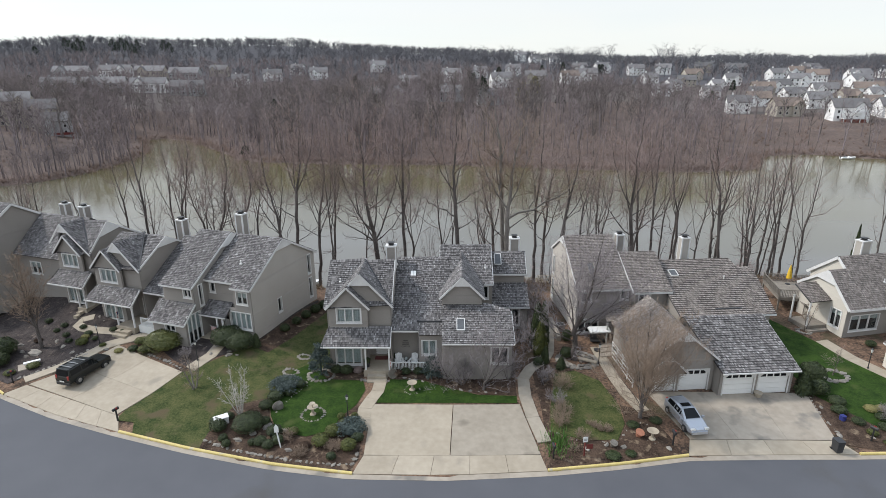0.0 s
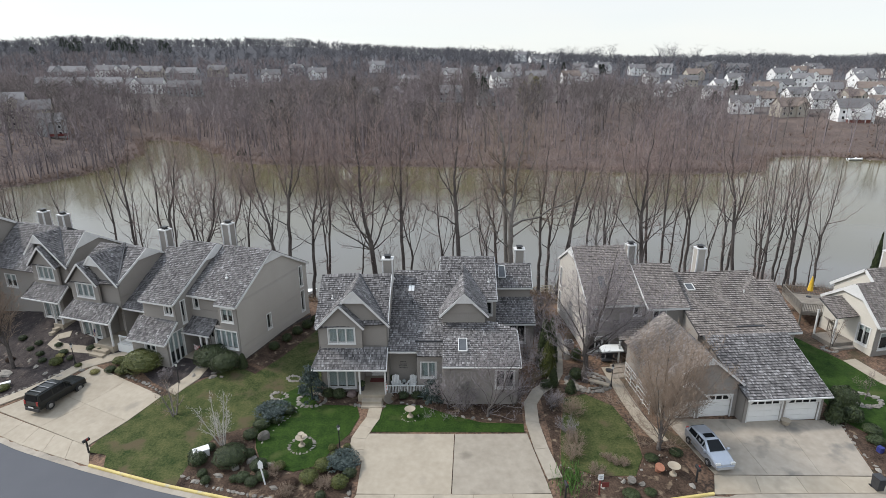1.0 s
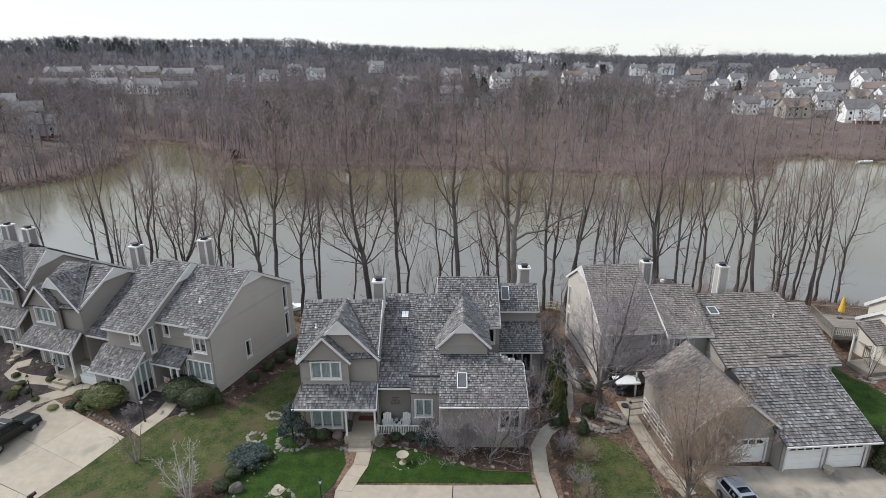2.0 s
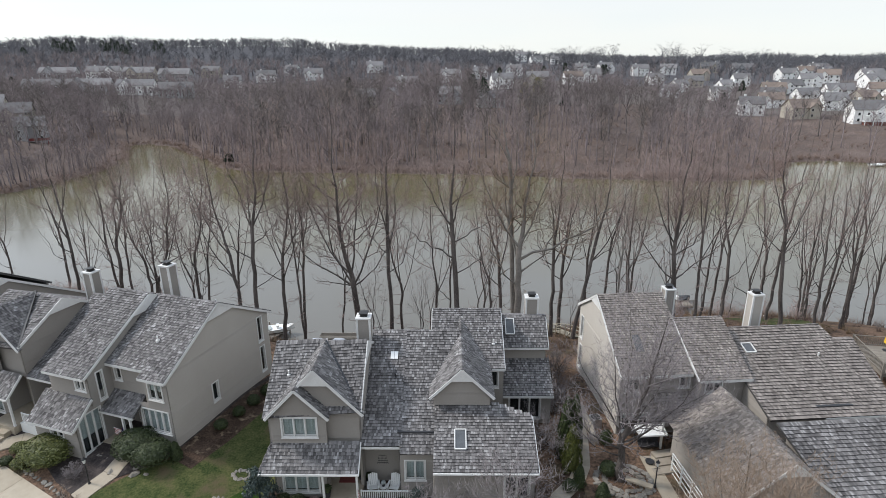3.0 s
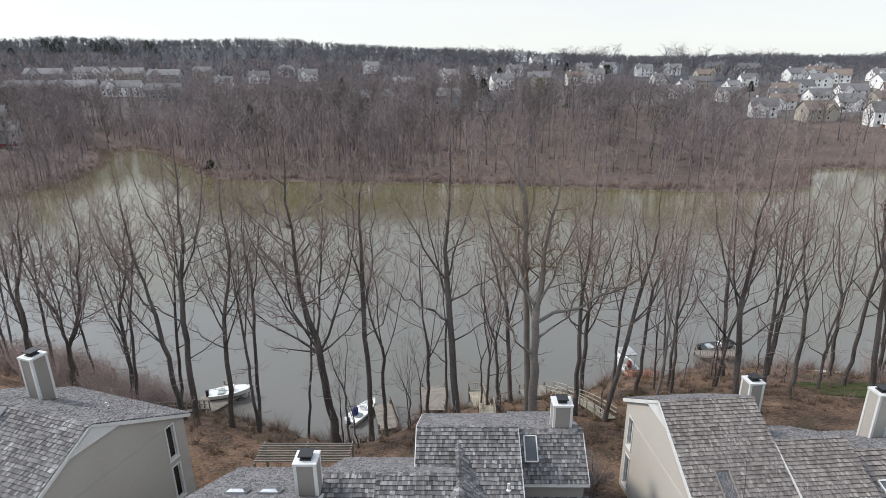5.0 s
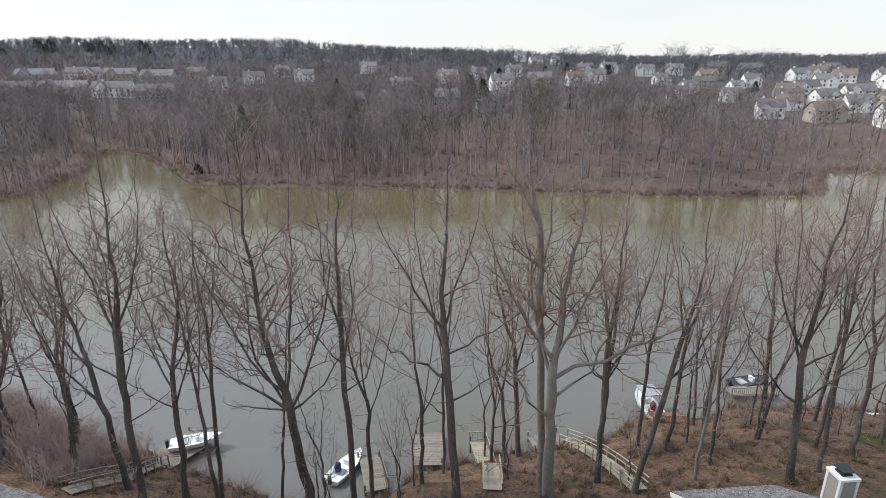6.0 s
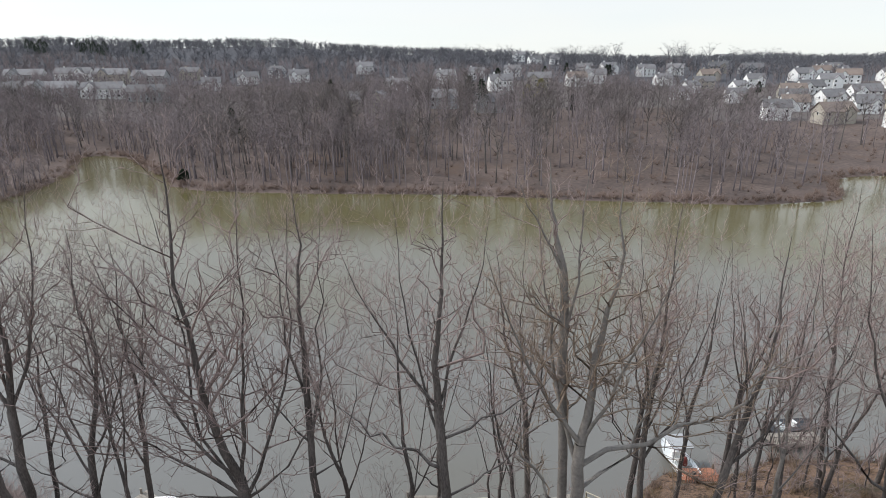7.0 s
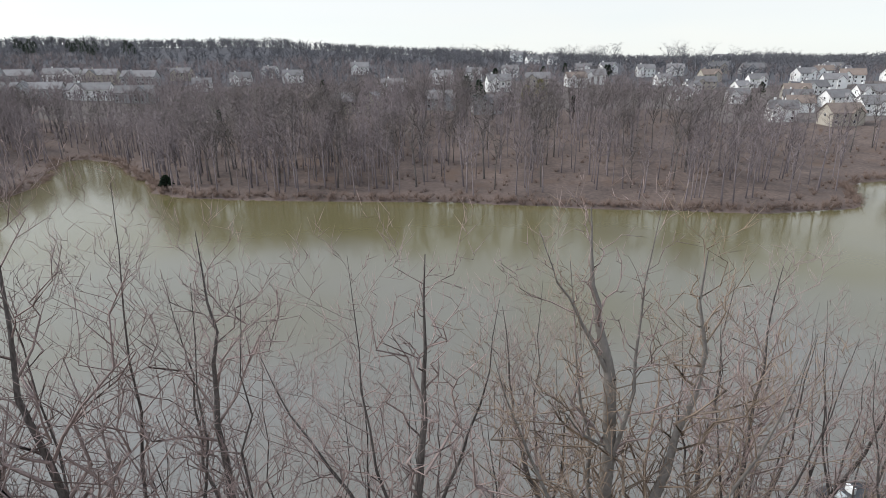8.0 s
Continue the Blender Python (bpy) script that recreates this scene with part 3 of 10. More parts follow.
drape("mulch_bed", [(7.5, 34.5)] + strip_ring(8, 17.6, 0.3, 0.3)[:8] + [(17.4, 38.2), (16.4, 41.2), (14.4, 42.2), (14.3, 39.5), (13.2, 37.5), (10.5, 37.3), (7.9, 38.3), (8.3, 41.5), (9.3, 46.7), (8.4, 50), (7.2, 49), (7.6, 41)], M_MULCH, 0.04, "dark mulch garden bed round a lawn", "garden bed")
drape("mulch_bed", [(-56, 49.5), (-42.0, 43.4), (-38.4, 47.4), (-34.2, 49.8), (-30.4, 49.0), (-27.6, 46.8), (-25.8, 45.8), (-22.4, 47.6), (-19.6, 49.8), (-16.2, 58.6), (-17.0, 61), (-21, 52), (-30, 54), (-44, 58), (-56, 60)], M_MULCH_GREY, 0.04, "dark mulch beds in front of the row of houses", "garden bed")
drape("mulch_bed", [(-20.5, 49.0), (-18.6, 48.2), (-17.2, 51.4), (-15.6, 56.4), (-14.6, 60.4), (-16.4, 61.4), (-18.0, 57.6), (-20.2, 50.2)], M_MULCH, 0.05, "dark bark mulch bed along the plain gable wall", "garden bed")
drape("mulch_bed", [(31.2, 44.4), (30.4, 38.0), (33, 37.5), (36.3, 38.1), (34.4, 40.3), (32.0, 44.6)], M_MULCH, 0.045, "mulch bed with small shrubs beside the driveway", "garden bed")


def slabs(name, quads, material, label, category, dz=0.07, thick=0.12):
    """A paved surface: a bed with one raised slab for each quad."""
    base = empty(name, Matrix.Identity(4), label, category, kind="structure")
    for q in quads:
        cx, cy = sum(p[0] for p in q) / 4, sum(p[1] for p in q) / 4
        ring = [(cx + (x - cx) * (1 - 0.015 / max(0.2, math.hypot(x - cx, y - cy))), cy + (y - cy) * (1 - 0.015 / max(0.2, math.hypot(x - cx, y - cy)))) for x, y in q]
        drape("slab", ring, material, dz, "", kind="", parent=base, thick=thick, step=2.0)
    return base


def quad_grid(bl, br, tr, tl, nu, nv):
    def at(u, v):
        a = (bl[0] + (br[0] - bl[0]) * u, bl[1] + (br[1] - bl[1]) * u)
        b = (tl[0] + (tr[0] - tl[0]) * u, tl[1] + (tr[1] - tl[1]) * u)
        return (a[0] + (b[0] - a[0]) * v, a[1] + (b[1] - a[1]) * v)

    return [[at(i / nu, j / nv), at((i + 1) / nu, j / nv), at((i + 1) / nu, (j + 1) / nv), at(i / nu, (j + 1) / nv)] for j in range(nv) for i in range(nu)]


# the driveways: a light half and a stained half in front of the middle house
def apron(x0, x1, back0, back1, n, words):
    """Sloping slabs from the gutter's line to the driveway."""
    quads = []
    for k in range(n):
        (xa, xb), (ta, tb) = (x0 + (x1 - x0) * k / n, x0 + (x1 - x0) * (k + 1) / n), (k / n, (k + 1) / n)
        ba, bb = [(back0[0] + (back1[0] - back0[0]) * t, back0[1] + (back1[1] - back0[1]) * t) for t in (ta, tb)]
        quads.append([(xa, line_y(xa, 0.08)), (xb, line_y(xb, 0.08)), bb, ba])
    slabs("driveway_apron", quads, M_CONCRETE, words, "driveway apron", 0.055, 0.3)


slabs("driveway", quad_grid((-6.5, 34.9), (0.05, 35.1), (0.05, 41.35), (-6.95, 41.1), 1, 1), M_CONCRETE, "clean pale concrete driveway", "driveway")
slabs("driveway", quad_grid((0.09, 35.1), (6.95, 35.6), (5.8, 41.7), (0.09, 41.35), 1, 1), M_CONCRETE_STAINED, "grey stained concrete driveway", "driveway")
apron(-7.0, 7.3, (-6.5, 34.85), (6.95, 35.55), 5, "pale concrete apron before the middle house's driveway")
slabs("driveway", quad_grid((-39.8, 43.3), (-28.6, 39.0), (-25.8, 45.0), (-34.6, 49.2), 2, 2), M_CONCRETE, "broad pale concrete driveway with a parked car", "driveway")
apron(-41.3, -27.2, (-39.9, 43.2), (-28.3, 38.9), 6, "pale concrete apron before the broad driveway")
slabs("driveway", quad_grid((18.9, 38.0), (30.2, 38.4), (31.2, 44.6), (17.2, 44.2), 3, 1), M_CONCRETE_OLD, "stained grey concrete driveway before the garages", "driveway")
apron(18.2, 31.2, (18.8, 37.95), (30.3, 38.35), 4, "pale concrete apron before the garages' driveway")
WALKS = [
    ("pale concrete front walk to the porch steps", [(-7.15, 38.0), (-7.35, 39.2), (-7.45, 40.5), (-7.1, 41.9), (-6.75, 43.0), (-6.75, 44.6), (-6.8, 45.6)], 1.15),
    ("pale concrete walk along the hedge", [(7.4, 37.0), (6.75, 40.0), (6.35, 43.0), (6.4, 45.6), (7.2, 47.3), (8.6, 48.8), (9.3, 50.4), (9.6, 52.6), (9.8, 55.0), (10.1, 58.0)], 1.1),
    ("pale concrete walk beside the garage", [(16.2, 41.3), (15.3, 43.8), (14.8, 46.6), (14.4, 49.6), (14.2, 51.6)], 1.1),
    ("pale concrete walk along the planted bed", [(-40.8, 44.0), (-38.0, 47.0), (-36.0, 49.2), (-33.0, 50.6), (-31.6, 51.2)], 1.2),
    ("pale curving concrete walk to the steps", [(-36.0, 51.3), (-38.7, 51.6), (-40.3, 52.0), (-41.3, 52.6), (-41.1, 53.3), (-40.0, 53.7)], 0.95),
    ("pale concrete walk to the front door", [(-25.2, 45.4), (-24.0, 47.4), (-23.8, 49.6), (-24.6, 51.0)], 1.3),
    ("pale concrete walk beside the lawn", [(43.5, 44.8), (40.6, 47.4), (38.8, 50.6), (37.8, 54.0)], 1.4),
]
for words, line, wide in WALKS:
    quads = []
    sides = []
    for i, p in enumerate(line):
        a, b = Vector(line[max(i - 1, 0)]), Vector(line[min(i + 1, len(line) - 1)])
        d = (b - a).normalized()
        sides.append(((p[0] - d.y * wide / 2, p[1] + d.x * wide / 2), (p[0] + d.y * wide / 2, p[1] - d.x * wide / 2)))
    for (l0, r0), (l1, r1) in zip(sides, sides[1:]):
        quads.append([r0, r1, l1, l0])
    slabs("walkway", quads, M_CONCRETE_STAINED if "hedge" in words else M_CONCRETE, words, "walkway", 0.085)

# ---- building helpers ----
def spans(poly, z):
    """Where the level z cuts a polygon that is convex from side to side."""
    us = []
    for (u0, z0), (u1, z1) in zip(poly, poly[1:] + poly[:1]):
        if (z0 - z) * (z1 - z) <= 0 and abs(z1 - z0) > 1e-9:
            us.append(u0 + (u1 - u0) * (z - z0) / (z1 - z0))
    return (min(us), max(us)) if len(us) >= 2 else None


def bands(poly, holes, rows):
    """Trapezoids (z0, z1, left0, right0, left1, right1) that fill the polygon round its holes."""
    cuts = sorted({round(z, 4) for z in rows} | {round(p[1], 4) for p in poly} | {round(z, 4) for h in holes for z in (h[1], h[3])})
    cuts = [z for z in cuts if min(p[1] for p in poly) - 1e-6 <= z <= max(p[1] for p in poly) + 1e-6]
    out = []
    for z0, z1 in zip(cuts, cuts[1:]):
        if z1 - z0 < 0.003:
            continue
        a, b = spans(poly, z0 + 1e-4), spans(poly, z1 - 1e-4)
        if not a or not b:
            continue
        zm, parts_ = (z0 + z1) / 2, []
        left0, left1 = a[0], b[0]
        for h in sorted(h for h in holes if h[1] < zm < h[3]):
            parts_.append((left0, h[0], left1, h[0]))
            left0 = left1 = h[2]
        parts_.append((left0, a[1], left1, b[1]))
        out += [(z0, z1, *q) for q in parts_ if q[1] - q[0] > 0.005 or q[3] - q[2] > 0.005]
    return out


class Plane:
    """An upright plane of a house from a to b (seen from outside: left to right)."""

    def __init__(self, a, b):
        self.a, self.u = Vector((*a, 0)), (Vector((*b, 0)) - Vector((*a, 0)))
        self.length = self.u.length
        self.u.normalize()
        self.n = Vector((self.u.y, -self.u.x, 0))

    def at(self, u, z, out=0.0):
        return self.a + self.u * u + self.n * out + Vector((0, 0, z))


THICK = 0.16


def wall(house, a, b, poly, holes=(), material=None, lap=0.2, name="wall"):
    """A wall of lapped boards with real openings. poly and holes in (u, z) along the wall."""
    p, g = Plane(a, b), Geo()
    z0, z1 = min(q[1] for q in poly), max(q[1] for q in poly)
    rows = np.arange(z0, z1, lap)
    for lo, hi, l0, r0, l1, r1 in bands(poly, holes, rows):
        vs = [p.at(l0, lo, 0.066), p.at(r0, lo, 0.066), p.at(r1, hi, 0.006), p.at(l1, hi, 0.006), p.at(l0, lo, 0.006), p.at(r0, lo, 0.006)]
        g.add(vs, [(0, 1, 2, 3), (4, 5, 1, 0)])
    for lo, hi, l0, r0, l1, r1 in bands(poly, holes, []):
        front = [p.at(l0, lo, -0.004), p.at(r0, lo, -0.004), p.at(r1, hi, -0.004), p.at(l1, hi, -0.004)]
        back = [q - p.n * THICK for q in front]
        g.add(front + back, [(0, 1, 2, 3), (7, 6, 5, 4)])
    ring = poly
    for (u0, za), (u1, zb) in zip(ring, ring[1:] + ring[:1]):
        g.add([p.at(u0, za, 0.006), p.at(u1, zb, 0.006), p.at(u1, zb, -THICK - 0.004), p.at(u0, za, -THICK - 0.004)], [(0, 1, 2, 3)])
    for h in holes:
        c = [(h[0], h[1]), (h[2], h[1]), (h[2], h[3]), (h[0], h[3])]
        for (u0, za), (u1, zb) in zip(c, c[1:] + c[:1]):
            g.add([p.at(u0, za, 0.006), p.at(u0, za, -THICK - 0.004), p.at(u1, zb, -THICK - 0.004), p.at(u1, zb, 0.006)], [(0, 1, 2, 3)])
    me = g.mesh(name, material or M_SIDING)
    bm = bmesh.new()
    bm.from_mesh(me)
    bmesh.ops.remove_doubles(bm, verts=bm.verts[:], dist=0.002)
    bm.to_mesh(me)
    bm.free()
    part(name, me, None, house)
    return p


def bar(g, p, u0, z0, u1, z1, o0, o1):
    """A box on an upright plane between two depths."""
    vs = [p.at(u, z, o) for o in (o0, o1) for u, z in ((u0, z0), (u1, z0), (u1, z1), (u0, z1))]
    g.add(vs, [(0, 3, 2, 1), (4, 5, 6, 7), (0, 1, 5, 4), (1, 2, 6, 5), (2, 3, 7, 6), (3, 0, 4, 7)])


def ring_frame(g, p, u0, z0, u1, z1, w, o0, o1):
    """A closed frame of width w between two depths."""
    outer = [(u0, z0), (u1, z0), (u1, z1), (u0, z1)]
    inner = [(u0 + w, z0 + w), (u1 - w, z0 + w), (u1 - w, z1 - w), (u0 + w, z1 - w)]
    vs = [p.at(u, z, o) for o in (o0, o1) for ring in (outer, inner) for u, z in ring]
    fs = []
    for i in range(4):
        j = (i + 1) % 4
        fs += [(8 + i, 8 + j, 12 + j, 12 + i), (i, 4 + i, 4 + j, j), (i, j, 8 + j, 8 + i), (4 + j, 4 + i, 12 + i, 12 + j)]
    g.add(vs, fs)
    return g


def window(house, p, hole, lights=2, blind=0.5, casing=0.1):
    """A white-framed window in an opening: casing, sill, sashes, panes and a blind behind the glass."""
    u0, z0, u1, z1 = hole
    c = casing
    win = part("window", ring_frame(Geo(), p, u0 - c, z0 - c, u1 + c, z1 + c, c, 0.0, 0.085), M_TRIM, house, "white-framed window with %d panes" % lights)
    sill = Geo()
    bar(sill, p, u0 - c - 0.03, z0 - c - 0.05, u1 + c + 0.03, z0 - c, 0.0, 0.125)
    part("sill", sill, M_TRIM, win)
    w = (u1 - u0) / lights
    for i in range(lights):
        a, b = u0 + i * w + 0.012, u0 + (i + 1) * w - 0.012
        part("sash", ring_frame(Geo(), p, a, z0 + 0.01, b, z1 - 0.01, 0.055, -0.09, -0.02), M_TRIM, win)
        pane = Geo()
        bar(pane, p, a + 0.057, z0 + 0.067, b - 0.057, z1 - 0.067, -0.065, -0.055)
        part("pane", pane, M_GLASS, win).visible_shadow = False
        if i:
            post = Geo()
            bar(post, p, a - 0.055, z0 + 0.002, a + 0.03, z1 - 0.002, -0.018, 0.04)
            part("mullion", post, M_TRIM, win)
    # added dark sheet gives the panes the darkness of an unlit room
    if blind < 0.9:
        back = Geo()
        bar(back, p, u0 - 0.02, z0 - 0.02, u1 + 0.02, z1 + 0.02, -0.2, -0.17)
        part("dark_curtain", back, M_DARK, win, "dark sheet behind the glass in place of the unlit room")
    if blind:
        n = max(3, int((u1 - u0) / 0.12))
        top, low = z1 - 0.02, z1 - (z1 - z0) * blind
        vs = [p.at(u0 + (u1 - u0) * i / n, z, -0.13 + 0.02 * (i % 2)) for z in (low, top) for i in range(n + 1)]
        bl = Geo().add(vs, [(i, i + 1, n + 2 + i, n + 1 + i) for i in range(n)])
        part("blind", bl, M_CURTAIN, win, "pale blind behind the glass")
    return win


def beam(g, a, b, wide, high, up=Vector((0, 0, 1))):
    a, b = Vector(a), Vector(b)
    d = (b - a).normalized()
    s = d.cross(up).normalized() * wide / 2
    t = s.cross(d).normalized() * high / 2
    vs = [q + i * s + j * t for q in (a, b) for i, j in ((-1, -1), (1, -1), (1, 1), (-1, 1))]
    g.add(vs, [(3, 2, 1, 0), (4, 5, 6, 7), (0, 1, 5, 4), (1, 2, 6, 5), (2, 3, 7, 6), (3, 0, 4, 7)])


def trim(house, *runs, wide=0.06, high=0.2, name="trim_board", material=None):
    """White boards along edges; each run is a list of points."""
    for run in runs:
        g = Geo()
        for a, b in zip(run, run[1:]):
            beam(g, a, b, wide, high)
        part(name, g, material or M_TRIM, house)


shake_rng = random.Random(7)
SHAKE_MESH = {}


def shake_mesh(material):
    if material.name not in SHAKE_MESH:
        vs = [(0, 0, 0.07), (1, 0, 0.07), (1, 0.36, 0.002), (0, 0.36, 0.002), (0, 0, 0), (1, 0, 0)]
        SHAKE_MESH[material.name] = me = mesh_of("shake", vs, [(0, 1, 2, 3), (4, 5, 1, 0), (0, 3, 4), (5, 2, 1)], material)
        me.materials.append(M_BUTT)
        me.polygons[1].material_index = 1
    return SHAKE_MESH[material.name]


def roof(house, corners, material=None, course=0.22, pieces=0, under=0.13, wide=(0.08, 0.18), label=""):
    """A sloping roof plane laid with shakes. corners: the eave from left to right (seen from outside), then on round."""
    material = material or M_SHAKE
    P = [Vector(c) for c in corners]
    u = (P[1] - P[0]).normalized()
    n = None
    for q in P[2:]:
        n = u.cross(q - P[0])
        if n.length > 0.05:
            break
    n.normalize()
    if n.z < 0:
        n = -n
    v = n.cross(u).normalized()
    flat = [((q - P[0]).dot(u), (q - P[0]).dot(v)) for q in P]
    g = Geo()
    k = len(P)
    # the shakes' drift out of a true plane stays under the slab's thickness
    top = [P[0] + u * a + v * b for a, b in flat]
    g.add(top + [q - n * under for q in top], [tuple(range(k)), tuple(range(2 * k - 1, k - 1, -1))] + [(i, k + i, k + (i + 1) % k, (i + 1) % k) for i in range(k)])
    base = part("roof", g, M_DECKROOF, house, label or "grey weathered wood-shake roof")
    lo, hi = min(f[1] for f in flat), max(f[1] for f in flat)
    joined = Geo()
    made = 0
    y = lo - 0.03
    rng = shake_rng
    while y < hi - 0.06:
        sp = spans(flat, min(max(y + 0.1, lo + 0.01), hi - 0.01))
        if sp:
            x = sp[0]
            while x < sp[1] - 0.03:
                w = min(rng.uniform(*wide), sp[1] - x)
                dy, lift = rng.uniform(-0.016, 0.016), rng.uniform(0.0, 0.012)
                length = min(0.36, hi + 0.05 - y)
                o = P[0] + u * x + v * (y + dy) + n * (0.012 + lift)
                if made < pieces and w > 0.05:
                    ob = new("shake", shake_mesh(material))
                    ob.parent = base
                    r = Matrix(((u.x * (w - 0.008), v.x, n.x, o.x), (u.y * (w - 0.008), v.y, n.y, o.y), (u.z * (w - 0.008), v.z, n.z, o.z), (0, 0, 0, 1)))
                    ob.matrix_basis = r
                    made += 1
                else:
                    a, b = o, o + u * (w - 0.008)
                    c, d = b + v * length, a + v * length
                    h = n * rng.uniform(0.055, 0.085)
                    joined.add([a + h, b + h, c, d, a, b], [(0, 1, 2, 3), (4, 5, 1, 0)])
                x += w
        y += course
    if joined.v:
        me = joined.mesh("shakes", material)
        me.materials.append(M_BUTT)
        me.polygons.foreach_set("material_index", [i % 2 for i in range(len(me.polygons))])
        part("shakes", me, None, base, kind="stuff")
    return base


def ridge_cap(house, a, b, material=None, step=0.26):
    a, b = Vector(a), Vector(b)
    d = (b - a)
    n = max(1, int(d.length / step))
    dn = d.normalized()
    s = dn.cross(Vector((0, 0, 1))).normalized()
    g = Geo()
    for i in range(n):
        q = a + d * (i / n)
        r = q + dn * (step * 1.25)
        up = Vector((0, 0, 0.03 + 0.02 * shake_rng.random()))
        dn_ = Vector((0, 0, -0.1))
        g.add([q + up, r + up * 0.4, r + s * 0.15 + dn_, q + s * 0.15 + dn_ + up, q - s * 0.15 + dn_ + up, r - s * 0.15 + dn_], [(0, 3, 2, 1), (0, 1, 5, 4), (0, 4, 3)])
    part("ridge_cap", g, material or M_SHAKE, house, kind="stuff")


def gable_trim(house, left, peak, right, y, kite=1.1, wide=0.17):
    """Rake boards and the white triangular board at the peak of a gable that faces the front."""
    lx, lz = left
    px, pz = peak
    rx, rz = right
    g = Geo()
    beam(g, (lx, y, lz), (px, y, pz), 0.06, wide)
    part("rake_board", g, M_TRIM, house)
    g = Geo()
    beam(g, (px, y, pz), (rx, y, rz), 0.06, wide)
    part("rake_board", g, M_TRIM, house)
    if kite:
        sl, sr = (pz - lz) / (px - lx), (pz - rz) / (rx - px)
        z = pz - kite * min(sl, sr)
        g = Geo()
        ring = [(px - (pz - z) / sl, z), (px + (pz - z) / sr, z), (px, pz - 0.05)]
        g.add([(a, y + 0.02, b) for a, b in ring] + [(a, y + 0.06, b) for a, b in ring], [(0, 1, 2), (5, 4, 3), (0, 3, 4, 1), (1, 4, 5, 2), (2, 5, 3, 0)])
        part("gable_board", g, M_TRIM, house, "white triangular board at the peak")


def chimney(house, x, y, z0, z1, w=0.95, d=0.95, material=None):
    """A boxed chimney of siding with white corner boards and a metal cap."""
    g = Geo()
    n = max(1, round((z1 - z0) / 0.17))
    rings = []
    for k in range(n):
        rings += [(0.018, z0 + (z1 - z0) * k / n), (0.0, z0 + (z1 - z0) * (k + 1) / n)]
    vs = [(x + sx * (w / 2 + o), y + sy * (d / 2 + o), z) for o, z in rings for sx, sy in ((-1, -1), (1, -1), (1, 1), (-1, 1))]
    fs = [(r * 4 + k, r * 4 + (k + 1) % 4, r * 4 + 4 + (k + 1) % 4, r * 4 + 4 + k) for r in range(len(rings) - 1) for k in range(4)]
    g.add(vs, fs + [tuple(range(len(vs) - 4, len(vs)))])
    ch = part("chimney", g, material or M_SIDING, house, "boxed chimney with white corner boards and metal cap")
    for sx in (-1, 1):
        for sy in (-1, 1):
            cx, cy = x + sx * w / 2, y + sy * d / 2
            part("corner_board", boxes(((cx - 0.11 if sx > 0 else cx - 0.03, cy - 0.11 if sy > 0 else cy - 0.03, z0), (cx + 0.03 if sx > 0 else cx + 0.11, cy + 0.03 if sy > 0 else cy + 0.11, z1 + 0.02))), M_TRIM, ch)
    t = boxes(((x - w / 2 - 0.06, y - d / 2 - 0.06, z1), (x + w / 2 + 0.06, y + d / 2 + 0.06, z1 + 0.12)))
    part("chimney_crown", t, M_TRIM, ch)
    m = boxes(((x - 0.26, y - 0.26, z1 + 0.12), (x + 0.26, y + 0.26, z1 + 0.2)), ((x - 0.2, y - 0.2, z1 + 0.2), (x + 0.2, y + 0.2, z1 + 0.34)), ((x - 0.32, y - 0.32, z1 + 0.34), (x + 0.32, y + 0.32, z1 + 0.4)))
    part("chimney_cap", m, M_BLACK, ch, "dark metal flue cap")
    return ch


def skylight(house, corners, dome=False, frame_mat=None):
    """A roof window; four corners on the roof plane, eave side first."""
    P = [Vector(c) for c in corners]
    n = (P[1] - P[0]).cross(P[3] - P[0]).normalized()
    if n.z < 0:
        n = -n
    c = sum(P, Vector()) / 4
    g = Geo()
    for a, b in zip(P, P[1:] + P[:1]):
        beam(g, a + n * 0.06, b + n * 0.06, 0.07, 0.2, n)
    sk = part("skylight", g, frame_mat or (M_TRIM if not dome else M_STEEL), house, "dark-framed roof window" if frame_mat else "white-framed roof window" if not dome else "grey plastic dome skylight")
    p = Geo()
    if dome:
        inner = [c + (q - c) * 0.6 + n * 0.28 for q in P]
        outer = [q + n * 0.12 for q in P]
        p.add(outer + inner, [(0, 1, 5, 4), (1, 2, 6, 5), (2, 3, 7, 6), (3, 0, 4, 7), (4, 5, 6, 7)])
        part("dome", p, M_STEEL, sk)
    else:
        top = [c + (q - c) * 0.9 + n * 0.1 for q in P]
        p.add(top + [q - n * 0.02 for q in top], [(0, 1, 2, 3), (7, 6, 5, 4), (0, 4, 5, 1), (1, 5, 6, 2), (2, 6, 7, 3), (3, 7, 4, 0)])
        part("pane", p, M_SKYLIGHT, sk)
    return sk


def vent_pipe(house, x, y, z, h=0.45, material=None):
    g = Geo().lathe([(0.16, z - 0.15), (0.15, z + 0.04), (0.06, z + 0.08), (0.06, z + h), (0.045, z + h)], 10, centre=(x, y))
    part("vent_pipe", g, material or M_TRIM, house, "plumbing vent on the roof")


